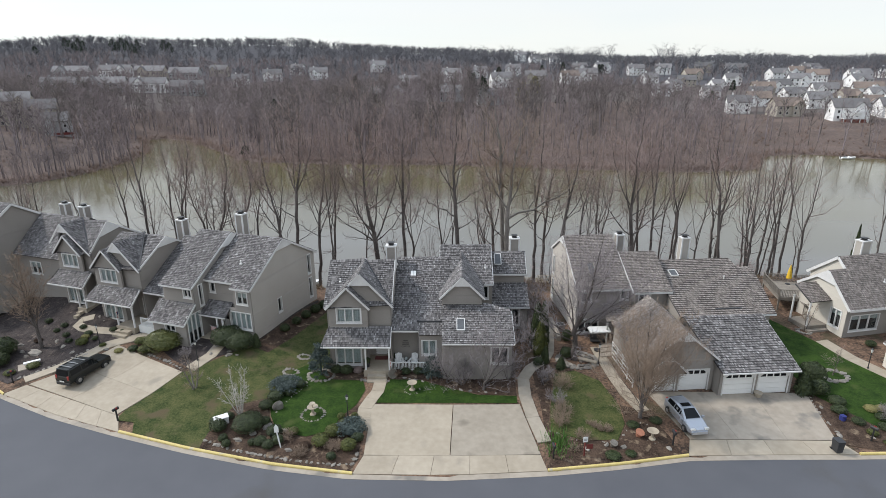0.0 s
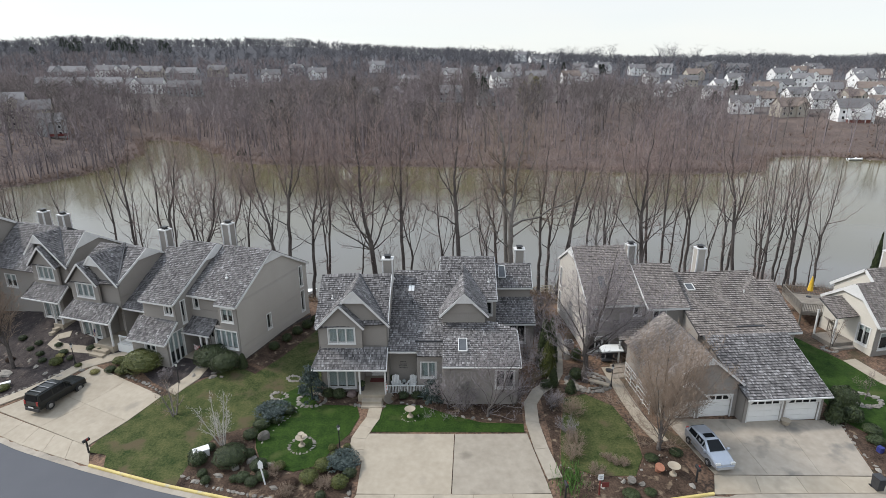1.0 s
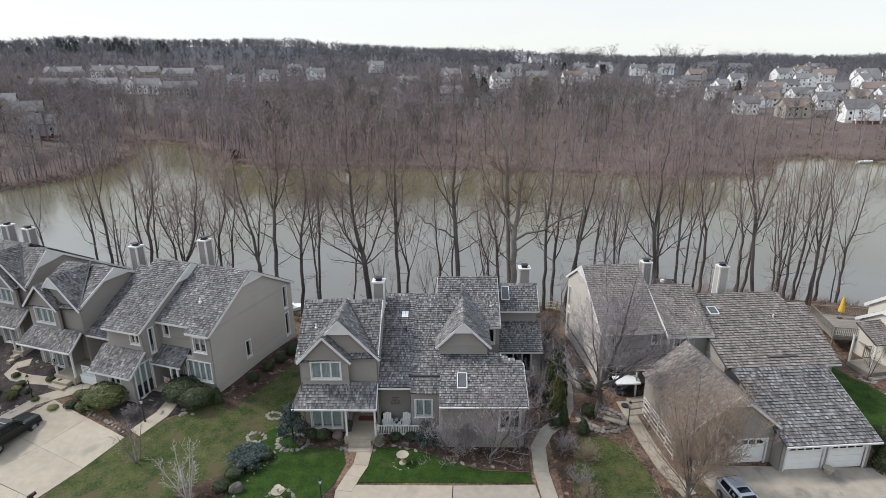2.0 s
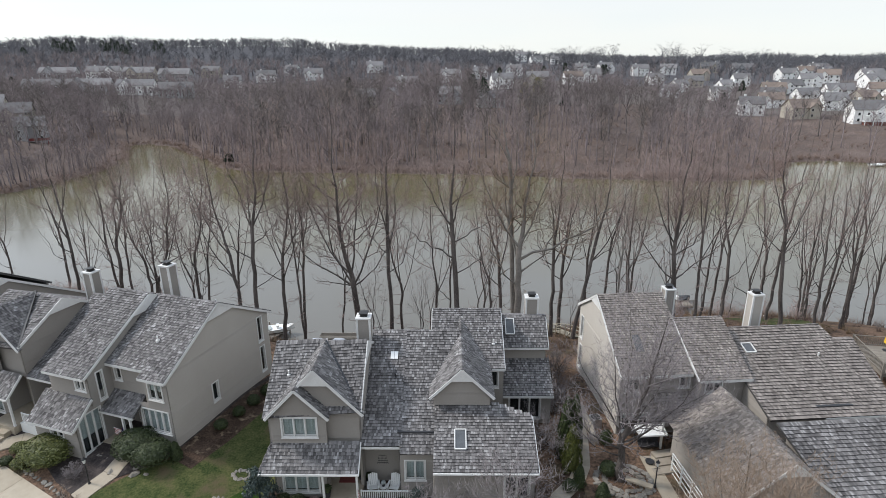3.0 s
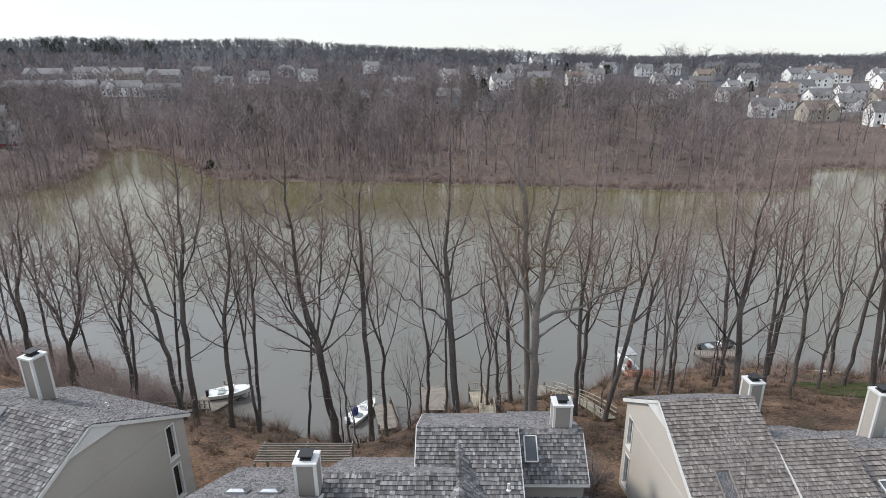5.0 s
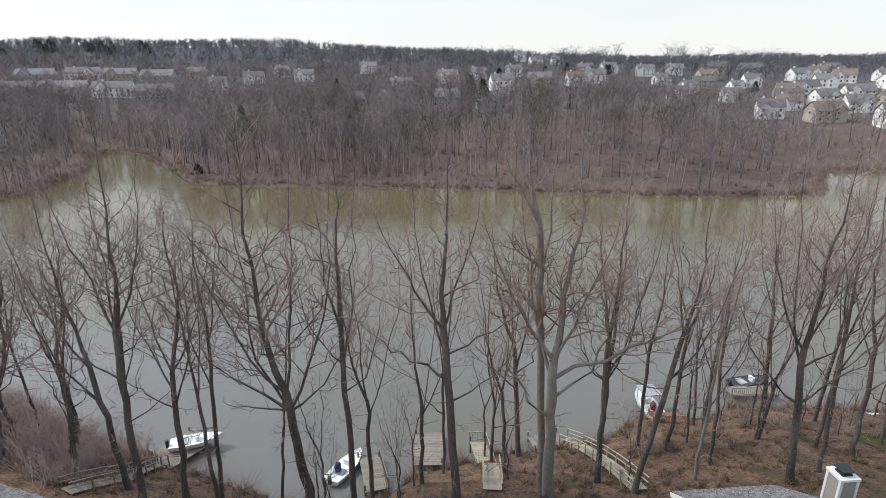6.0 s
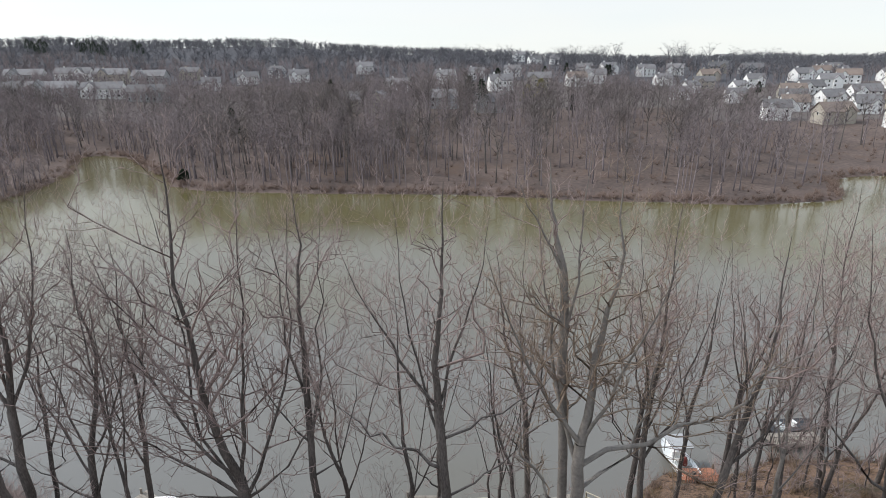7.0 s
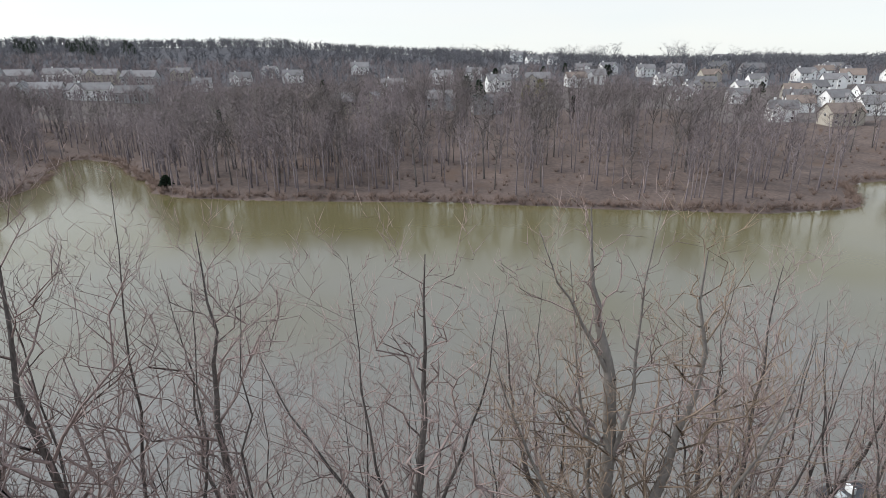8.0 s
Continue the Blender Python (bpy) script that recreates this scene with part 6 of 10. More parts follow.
    ridge_cap(h, (6.35, -10.6, 5.98), (6.35, -2.4, 5.98), M_SHAKE_BROWN)
    gable_trim(h, (2.9, 3.0), (6.35, 5.9), (9.7, 3.1), -10.62, 1.0)
    wall(h, (3.2, -10.9), (6.4, -10.9), [(0, 2.1), (3.2, 2.1), (3.2, 2.5), (1.6, 4.0), (0, 2.5)], [], T)
    roof(h, [(6.6, -11.2, 2.35), (6.6, -10.3, 2.35), (4.8, -10.3, 4.1), (4.8, -11.2, 4.1)], M_SHAKE_BROWN)
    roof(h, [(3.0, -10.3, 2.35), (3.0, -11.2, 2.35), (4.8, -11.2, 4.1), (4.8, -10.3, 4.1)], M_SHAKE_BROWN)
    gable_trim(h, (2.95, 2.3), (4.8, 4.05), (6.65, 2.3), -11.22, 0.6)
    # trellis along the garage side
    tr = empty("trellis", h.matrix_world.copy(), "white wooden trellis along the garage wall", "trellis")
    for k_ in range(5):
        y = -9.6 + k_ * 1.35
        part("trellis_post", boxes(((2.45, y - 0.04, -0.1), (2.53, y + 0.04, 1.9))), M_WHITE, tr)
    for z in (0.4, 0.8, 1.2, 1.6, 1.88):
        part("trellis_rail", boxes(((2.46, -9.7, z - 0.025), (2.52, -4.1, z + 0.025))), M_WHITE, tr)
    return h


garage_house()


# ---- the cream house beyond the lawn ----
def cream_house():
    h = empty("house", pose(40.3, 54.8, 0, 0, 0, 14.0), "cream house with a shake roof and a raised deck", "house")
    S, T = M_SIDING_CREAM, M_SIDING
    g = 0.2
    side = (4.35, 1.3, 5.6, 3.2)
    p = wall(h, (0, 6.2), (0, 0), [(0, -1.0), (6.2, g), (6.2, 4.0), (3.25, 6.8), (0, 4.5)], [side], S)
    window(h, p, side, 2, 0.3)
    fw = (0.6, 1.2, 4.0, 2.9)
    p = wall(h, (0, 0), (5.5, 0), rect(0, g, 5.5, 4.0), [fw], T)
    window(h, p, fw, 3, 0.3)
    wall(h, (5.5, 0), (5.5, -1.6), rect(0, g, 1.6, 3.5), [], S)
    fw2 = (0.5, 1.2, 1.7, 2.9)
    p = wall(h, (5.5, -1.6), (14, -1.6), rect(0, g, 8.5, 3.4), [fw2], S)
    window(h, p, fw2, 2, 0.3)
    wall(h, (14, -1.6), (14, 6.2), [(0, g), (7.8, -2), (7.8, 4.5), (4.55, 6.8), (0, 3.5)], [], S)
    wall(h, (14, 6.2), (0, 6.2), rect(0, -2, 14, 4.5), [], S)
    roof(h, [(-0.2, -0.4, 3.75), (14.2, -0.4, 3.75), (14.2, 2.95, 6.95), (-0.2, 2.95, 6.95)], M_SHAKE_BROWN)
    roof(h, [(14.2, 6.6, 4.35), (-0.2, 6.6, 4.35), (-0.2, 2.95, 6.95), (14.2, 2.95, 6.95)], M_REARROOF)
    ridge_cap(h, (-0.2, 2.95, 6.98), (14.2, 2.95, 6.98), M_SHAKE_BROWN)
    trim(h, [(-0.22, -0.4, 3.65), (-0.22, 2.95, 6.85), (-0.22, 6.6, 4.25)], [(-0.2, -0.45, 3.67), (5.6, -0.45, 3.67)], wide=0.06, high=0.28)
    k = Geo()
    k.add([(-0.26, 2.95, 6.8), (-0.26, 1.75, 5.65), (-0.26, 4.3, 5.84), (-0.2, 2.95, 6.8), (-0.2, 1.75, 5.65), (-0.2, 4.3, 5.84)], [(2, 1, 0), (3, 4, 5), (1, 4, 3, 0), (2, 5, 4, 1), (0, 3, 5, 2)])
    part("gable_board", k, M_TRIM, h, "white triangular board at the peak")
    roof(h, [(5.3, -2.0, 3.3), (14.2, -2.0, 3.3), (14.2, 0.3, 4.5), (5.3, 0.3, 4.5)], M_SHAKE_BROWN)
    trim(h, [(5.3, -2.05, 3.22), (14.2, -2.05, 3.22)], wide=0.06, high=0.16)
    vent_pipe(h, 5.6, 1.6, 5.7, 0.35)
    # second gable behind
    roof(h, [(2.4, 2.6, 6.1), (9.0, 2.6, 6.1), (9.0, 4.6, 7.75), (2.4, 4.6, 7.75)], M_SHAKE_BROWN)
    roof(h, [(9.0, 8.2, 4.9), (2.4, 8.2, 4.9), (2.4, 4.6, 7.75), (9.0, 4.6, 7.75)], M_REARROOF)
    trim(h, [(2.38, 2.6, 6.0), (2.38, 4.6, 7.65), (2.38, 8.2, 4.8)], wide=0.06, high=0.3)
    wall(h, (2.6, 7.8), (2.6, 2.8), [(0, -2), (5, 0), (5, 6.1), (3.2, 7.6), (0, 5.0)], [], S)
    wall(h, (9.0, 7.8), (2.6, 7.8), rect(0, -2, 6.4, 5.0), [], S)
    chimney(h, 6.4, 5.6, 5.5, 9.0, 1.2, 0.95, M_SIDING_TAN)
    # garage wing with a gable towards the drive
    wall(h, (-0.5, -5.2), (-1.9, -9.8), rect(0, -0.4, 4.8, 2.7), [], S)
    wall(h, (-1.9, -9.8), (5.0, -9.8), rect(0, -0.4, 6.9, 2.7), [], S)
    wall(h, (5.0, -9.8), (5.0, -5.2), rect(0, -0.4, 4.6, 2.7), [], S)
    wall(h, (5.0, -5.2), (-0.5, -5.2), [(0, -0.4), (5.5, -0.4), (5.5, 2.7), (2.7, 4.4), (0, 2.7)], [], S)
    roof(h, [(-0.8, -5.0, 2.6), (-2.2, -10.0, 2.6), (1.6, -10.0, 4.5), (2.2, -5.0, 4.5)], M_SHAKE_BROWN)
    roof(h, [(5.2, -10.0, 2.6), (5.2, -5.0, 2.6), (2.2, -5.0, 4.5), (1.6, -10.0, 4.5)], M_SHAKE_BROWN)
    trim(h, [(-0.82, -5.0, 2.55), (-2.22, -10.0, 2.55)], wide=0.06, high=0.2)
    # side entry hood
    roof(h, [(-2.6, 2.0, 3.9), (0.0, 2.0, 3.9), (0.0, 4.4, 5.1), (-2.6, 4.4, 5.1)], M_SHAKE_BROWN)
    posts(h, [(-2.5, 2.1), (-2.5, 4.3)], 0.2, 3.85)
    part("side_step", boxes(((-2.6, 1.0, 0.0), (-0.2, 1.5, 0.4)), ((-2.6, 1.5, 0.0), (-0.2, 2.0, 0.75)), ((-2.6, 2.0, 0.0), (0.0, 4.4, 1.1))), M_WOOD, h, "grey wooden steps to the side door")
    return h


cream_house()


def raised_deck():
    d = empty("deck", pose(36.7, 61.0, 0, 0, 0, -9.0), "grey weathered wooden deck on posts with railings", "deck")
    for i in range(28):
        part("deck_board", boxes(((0, i * 0.2, 2.3), (5.6, i * 0.2 + 0.185, 2.36))), M_WOOD, d)
    part("deck_frame", boxes(((0, 0, 2.05), (5.6, 0.1, 2.29)), ((0, 5.5, 2.05), (5.6, 5.6, 2.29)), ((0, 0.1, 2.05), (0.1, 5.5, 2.29)), ((5.5, 0.1, 2.05), (5.6, 5.5, 2.29))), M_WOOD, d)
    for x in (0.1, 2.8, 5.5):
        for y in (0.1, 5.5):
            part("deck_post", boxes(((x - 0.08, y - 0.08, -2.6), (x + 0.08, y + 0.08, 2.3))), M_WOOD, d)
    railing(d, (0, 0.03, 0), (5.6, 0.03, 0), 2.37, 0.95, 0.16, M_WOOD)
    railing(d, (0.03, 0, 0), (0.03, 5.6, 0), 2.37, 0.95, 0.16, M_WOOD)
    railing(d, (0, 5.57, 0), (5.6, 5.57, 0), 2.37, 0.95, 0.16, M_WOOD)
    for i in range(9):
        part("stair_tread", boxes(((2.2 + i * 0.28, -1.4, 2.1 - i * 0.2), (2.5 + i * 0.28, -0.05, 2.16 - i * 0.2))), M_WOOD, d)
    railing(d, (2.2, -1.45, 0), (4.7, -1.45, 0), 1.0, 1.3, 0.16, M_WOOD)
    return d


raised_deck()


def closed_umbrella():
    u = empty("patio_umbrella", pose(39.9, 65.3, 2.36, 0, 0, 0), "closed yellow patio umbrella on the deck", "umbrella")
    part("pole", Geo().lathe([(0.025, 0), (0.025, 2.4)], 8), M_WOOD_PALE, u)
    part("canopy", Geo().lathe([(0.28, 0.75), (0.3, 0.85), (0.16, 1.9), (0.05, 2.45), (0.02, 2.5)], 10), M_UMBRELLA, u)
    part("base", Geo().lathe([(0.28, 0), (0.28, 0.06), (0.06, 0.12)], 12), M_PLASTIC, u)


closed_umbrella()

# ---- bare trees ----
def tree_lines(seed, height, r0, clear=0.4, limbs=10, spread=0.5, lean=(0, 0), stems=1, levels=3, up=0.5, twig=5, fork=None, wander=0.1, extra=(), fine=1.0, leaders=(2, 3), fat=1.0, apart=0.36, stout=1.0):
    """Branch lines of a bare tree: lists of (points, radii, level)."""
    rng = random.Random(seed)
    out = []

    def rand_dir(d, angle):
        a = d.orthogonal().normalized()
        a.rotate(Matrix.Rotation(rng.uniform(0, 2 * math.pi), 3, d))
        return (d * math.cos(angle) + a * math.sin(angle)).normalized()

    def branch(p, d, length, r, level, tip=0.15):
        n = (7, 6, 3, 1, 1)[min(level, 4)]
        pts, rad = [p.copy()], [r]
        for i in range(n):
            d = (d + Vector((rng.gauss(0, wander * (1.5 if level else 0.4)), rng.gauss(0, wander * (1.5 if level else 0.4)), rng.gauss(0, wander * 0.6) + (up * 0.22 if level else 0.05)))).normalized()
            p = p + d * (length / n)
            pts.append(p.copy())
            rad.append(max(0.004, r * (1 - (1 - tip) * (i + 1) / n)))
        out.append((pts, rad, level))
        return pts, rad, d

    def along(pts, rad, t):
        k = min(len(pts) - 2, int(t * (len(pts) - 1)))
        f = t * (len(pts) - 1) - k
        return pts[k].lerp(pts[k + 1], f), rad[k] + (rad[k + 1] - rad[k]) * f, (pts[k + 1] - pts[k]).normalized()

    def clothe(pts, rad, length, level, count, start):
        if level > levels:
            return
        for i in range(count):
            t = start + (0.98 - start) * (i + rng.random()) / count
            p, r, d = along(pts, rad, t)
            ang = radians(rng.uniform(30, 58) if level < 2 else rng.uniform(26, 60))
            nd = rand_dir(d, ang)
            if level == 1:
                nd = Vector((nd.x, nd.y, abs(nd.z) * 0.8 + up * 0.25)).normalized()
                ln = length * (1.25 - 0.85 * t) * rng.uniform(0.6, 1.1)
                rr = r * min(0.8, rng.uniform(0.36, 0.55) * stout)
            else:
                ln = length * rng.uniform(0.3, 0.55) * (1.2 - 0.55 * t)
                rr = min(r * 0.65, (0.013 * ln + 0.008) * stout) if level < 3 else (0.015 if level == 3 else 0.011) * fat
                if level == 4:
                    ln = rng.uniform(0.3, 0.75) * fine
            q, rd, _ = branch(p, nd, ln, rr, level)
            more = {1: 9 * min(1.4, max(0.4, ln / (length * 0.72))), 2: twig * min(1.4, max(0.4, ln / 2.1))}.get(level, 2)
            clothe(q, rd, ln, level + 1, max(2, round(more)), 0.14)

    for s in range(stems):
        d = Vector((lean[0], lean[1], 1))
        if stems > 1:
            a = 2 * math.pi * s / stems + rng.uniform(-0.4, 0.4)
            d += Vector((math.cos(a), math.sin(a), 0)) * spread * rng.uniform(0.5, 0.9)
        d.normalize()
        base = Vector((0.12 * rng.uniform(-1, 1) * (stems > 1), 0.12 * rng.uniform(-1, 1) * (stems > 1), -0.3))
        if fork:
            pts, rad, dd = branch(base, d, height * fork, r0, 0, 0.72)
            for f in range(rng.choice(leaders)):
                nd = (dd + Vector((rng.uniform(-1, 1), rng.uniform(-1, 1), 0)) * apart).normalized()
                q, rd, _ = branch(pts[-1], nd, height * (1 - fork) * rng.uniform(0.85, 1.05), rad[-1] * 0.72, 0, 0.08)
                clothe(q, rd, height * (1 - fork) * spread * 0.8, 1, max(5, limbs // 2 + 1), 0.12)
            clothe(pts, rad, height * spread * 0.5, 1, 2, 0.82)
        else:
            pts, rad, dd = branch(base, d, height * rng.uniform(0.92, 1.0), r0, 0, 0.06)
            clothe(pts, rad, height * spread * 0.75, 1, limbs, clear)
    for p, d, length, r in extra:
        pts, rad, _ = branch(Vector(p), Vector(d).normalized(), length, r, 1)
        clothe(pts, rad, length * 0.6, 2, 7, 0.3)
    return out


def lines_mesh(name, lines, material, sides):
    """All lines as tapered tubes in one mesh."""
    V, F = [], []
    for pts, rad, level in lines:
        n = sides.get(level, 3)
        k0 = len(V)
        for i, p in enumerate(pts):
            d = (pts[min(i + 1, len(pts) - 1)] - pts[max(i - 1, 0)]).normalized()
            a = d.orthogonal().normalized()
            b = d.cross(a)
            if i == len(pts) - 1 and level >= 3:
                V.append(tuple(p))
                o = k0 + (i - 1) * n
                F.extend((o + k, o + (k + 1) % n, o + n) for k in range(n))
                continue
            for k in range(n):
                t = 2 * math.pi * k / n
                V.append(tuple(p + (a * math.cos(t) + b * math.sin(t)) * rad[i]))
            if i:
                o = k0 + (i - 1) * n
                for k in range(n):
                    F.append((o + k, o + (k + 1) % n, o + n + (k + 1) % n, o + n + k))
    return mesh_of(name, V, F, material, True)


SIDES = {0: 8, 1: 5, 2: 3, 3: 3, 4: 3}


def bare_tree(label, m, bark=None, twigs=None, group="", name="tree", bold=1, **kw):
    lines = tree_lines(**kw)
    t = empty(name, m, label, "tree" if name == "tree" else "shrub", group)
    part("trunk", lines_mesh("trunk", [q for q in lines if q[2] <= bold], bark or M_BARK, SIDES), None, t)
    part("crown", lines_mesh("crown", [q for q in lines if q[2] > bold], twigs or M_TWIG, SIDES), None, t, "bare twigs without leaves")
    return t


BANK = "bare trees along the bank"
WOODS_LABEL = "tall bare tree with grey-brown bark on the lake bank"


def arc(rng, a, b, first, n, wander):
    """A branch line from a to b that sets out along first and ends climbing."""
    ln = (b - a).length
    c1, c2 = a + first.normalized() * ln * 0.36, b - Vector((0, 0, 1)) * ln * 0.14 - (b - a) * 0.22
    pts = []
    off = Vector((0, 0, 0))
    for i in range(n + 1):
        t = i / n
        s = 1 - t
        p = a * s ** 3 + c1 * 3 * s * s * t + c2 * 3 * s * t * t + b * t ** 3
        if 0 < i < n:
            off = off * 0.5 + Vector((rng.gauss(0, 1), rng.gauss(0, 1), rng.gauss(0, 0.5))) * wander * ln / n
        pts.append(p + off * (4 * t * s if i < n else 0))
    return pts


def grown_lines(seed, r0, fork, leaders, limbs=(), stout=1.0, dense=1.0, gnarl=0.3):
    """Branch lines of a bare tree from its fork, the ends of its leaders and its low limbs, all from the base."""
    rng = random.Random(seed)
    out = []

    def taper(n, r, tip):
        return [max(0.006, r * (1 - (1 - tip) * (i / n) ** 0.8)) for i in range(n + 1)]

    def clothe(pts, rad, level, start, reach):
        """Side branches along a line; reach: the longest of them."""
        run = sum((q - p).length for p, q in zip(pts, pts[1:]))
        per = {2: 1.9, 3: 2.6, 4: 2.4}[level] * dense
        n = max(2, round(run * (1 - start) * per))
        turn = rng.uniform(0, 6.28)
        for i in range(n):
            t = start + (0.97 - start) * (i + rng.random()) / n
            k = min(len(pts) - 2, int(t * (len(pts) - 1)))
            f = t * (len(pts) - 1) - k
            p, r = pts[k].lerp(pts[k + 1], f), rad[k] + (rad[k + 1] - rad[k]) * f
            d = (pts[k + 1] - pts[k]).normalized()
            turn += 2.4 + rng.gauss(0, 0.5)
            side = d.orthogonal().normalized()
            side.rotate(Matrix.Rotation(turn, 3, d))
            ang = radians(rng.uniform(28, 56))
            first = d * math.cos(ang) + side * math.sin(ang)
            ln = reach * (1.08 - 0.66 * t) * rng.choice((0.45, 0.7, 0.9, 1.1)) * rng.uniform(0.8, 1.15)
            if level == 4:
                ln = rng.uniform(0.25, 0.8)
            end = p + (first + Vector((0, 0, rng.uniform(0.1, 0.65)))).normalized() * ln
            if level == 2:
                m, rr = 5, min(r * 0.62, (0.017 + 0.011 * ln) * stout)
            elif level == 3:
                m, rr = 2, min(r * 0.75, (0.013 + 0.0075 * ln) * stout)
            else:
                m, rr = 1, 0.0115
            q = arc(rng, p, end, first, m, gnarl)
            qr = taper(m, rr, 0.3)
            out.append((q, qr, level))
            if level < 4:
                clothe(q, qr, level + 1, 0.16 if level == 2 else 0.1, ln * 0.5)

    top = Vector(fork)
    foot = Vector((0, 0, -0.4))
    trunk = [foot.lerp(top, i / 8) + Vector((rng.gauss(0, 0.045), rng.gauss(0, 0.045), 0)) * (0 < i < 8) * (1 + r0) for i in range(9)]
    trad = [r0 * (1.25 if i == 0 else 1.0 - 0.3 * i / 8) for i in range(9)]
    out.append((trunk, trad, 0))
    way = (trunk[-1] - trunk[-2]).normalized()
    share = 1 / max(1, len(leaders)) ** 0.42
    straight = max(range(len(leaders)), key=lambda k: (Vector(leaders[k]) - top).normalized().dot(way))
    for j, e in enumerate(leaders):
        e = Vector(e)
        flat = Vector((e.x - top.x, e.y - top.y, 0))
        a = trunk[-1] if j == straight or len(leaders) < 3 else trunk[-1 - j % 3]
        first = (way + flat.normalized() * min(1.0, 0.16 * flat.length)).normalized()
        q = arc(rng, a, e, first, 9, gnarl * 0.22)
        qr = taper(9, trad[-1] * (0.97 if j == straight else share * rng.uniform(0.7, 0.95)), 0.07)
        out.append((q, qr, 1))
        clothe(q, qr, 2, 0.12, (e - a).length * 0.4 + 0.6)
    for z, e, r in limbs:
        k = min(7, max(1, round(z / top.z * 8)))
        a, e = trunk[k], Vector(e)
        flat = Vector((e.x - a.x, e.y - a.y, 0)).normalized()
        q = arc(rng, a, e, flat + Vector((0, 0, 0.55)), 8, gnarl * 0.6)
        qr = taper(8, r, 0.14)
        out.append((q, qr, 1))
        clothe(q, qr, 2, 0.22, (e - a).length * 0.36 + 0.4)
    for i in range(6):
        k = rng.randrange(2, 8)
        a = rng.uniform(0, 6.28)
        ln = rng.uniform(1.2, 2.6)
        first = Vector((math.cos(a), math.sin(a), 0.25))
        q = arc(rng, trunk[k], trunk[k] + first * ln, first, 4, gnarl)
        qr = taper(4, 0.035 * stout, 0.2)
        out.append((q, qr, 2))
        clothe(q, qr, 3, 0.2, ln * 0.45)
    return out


def grown_tree(words, m, bark, twigs, group=BANK, name="tree", **kw):
    lines = grown_lines(**kw)
    t = empty(name, m, words, name, group)
    part("trunk", lines_mesh("trunk", [q for q in lines if q[2] <= 1], bark, SIDES), None, t)
    part("crown", lines_mesh("crown", [q for q in lines if q[2] > 1], twigs, SIDES), None, t, "bare twigs without leaves")
    return t


# base, trunk radius, fork (x, z), ends of the leaders (x, y off, z), low limbs (start z, end x, y off, z, radius)
KEY_TREES = [
    ("large pale-barked tree with a long side limb on the bank", (6.3, 73.8), 0.5, (6.2, 9.4), [(1.2, -1.0, 19.3), (3.6, 1.2, 21.3), (7.4, 0.6, 21.8), (9.6, -1.4, 20.2)], [(8.6, 18.2, 0.8, 15.8, 0.17), (5.0, 2.6, -1.0, 12.0, 0.13), (7.0, 10.5, 1.5, 15.5, 0.12)]),
    ("dark straight tree beside a pale one on the bank", (6.0, 74.6), 0.34, (5.0, 18.4), [(2.5, -0.3, 22.6), (4.2, 0.8, 22.9), (5.9, -0.4, 23.4)], [(12.0, 7.6, 0.5, 17.5, 0.07), (15.0, 2.4, -0.6, 19.0, 0.06)]),
    ("dark forked tree on the lake bank", (-0.2, 72.8), 0.38, (-1.0, 12.0), [(-5.2, -0.6, 19.6), (-3.0, 1.2, 21.8), (-0.6, -0.5, 22.4), (1.4, 0.8, 20.6)], [(8.0, -6.2, 0.3, 12.0, 0.11), (6.5, 3.6, 0.8, 10.0, 0.08), (9.5, 4.4, -0.6, 14.5, 0.08)]),
]
KEY_TREES += [
    ("large dark twin-stemmed tree on the lake bank", (-11.4, 75.0), 0.5, (-12.5, 5.6), [(-18.0, -1.2, 20.2), (-15.8, 0.8, 22.2), (-13.4, -1.2, 24.0), (-10.8, 0.8, 23.6), (-8.2, -0.2, 20.6)], [(4.6, -19.0, 0.3, 10.0, 0.14), (3.6, -16.8, -1.0, 5.6, 0.09), (5.0, -7.4, 0.6, 12.0, 0.11)]),
    ("tall straight bare tree on the lake bank", (-8.2, 75.2), 0.3, (-8.2, 12.6), [(-8.0, 0.0, 22.2), (-9.8, 0.9, 20.0), (-6.5, -0.7, 20.6)], [(8.6, -11.2, 0.2, 15.5, 0.07), (6.4, -5.2, 0.2, 13.4, 0.07)]),
    ("low-forked bare tree at the water's edge", (-7.3, 77.8), 0.24, (-7.3, 3.4), [(-7.6, 0.2, 17.2), (-4.2, 0.4, 16.4), (-9.0, -0.3, 13.0)], []),
]
KEY_TREES += [
    ("dark bare tree forked high beside the town houses", (-23.0, 72.3), 0.33, (-22.3, 11.8), [(-24.8, -0.4, 20.0), (-22.8, 0.8, 21.6), (-20.8, -0.4, 21.6), (-18.9, 0.5, 21.8)], [(7.8, -26.6, 0.2, 12.5, 0.08), (5.8, -18.4, 0.2, 9.0, 0.06), (9.6, -18.6, -0.8, 14.4, 0.07)]),
    ("many-limbed bare tree with reddish twigs on the bank", (-20.4, 73.4), 0.29, (-19.7, 8.2), [(-21.8, 0.2, 16.8), (-19.0, 1.0, 18.4), (-17.2, -0.8, 17.6), (-15.8, 0.5, 15.8), (-22.8, 0.4, 14.2)], [(5.0, -24.0, 0.0, 8.6, 0.07)]),
    ("slim bare tree on the lake bank", (-18.8, 75.4), 0.22, (-17.9, 9.4), [(-16.0, 0.0, 16.6), (-18.2, 0.6, 17.8), (-19.8, -0.4, 15.8)], []),
    ("slim bare tree on the lake bank", (-18.0, 73.6), 0.19, (-18.3, 6.0), [(-18.8, 0.2, 17.6), (-16.6, -0.5, 16.2)], []),
]
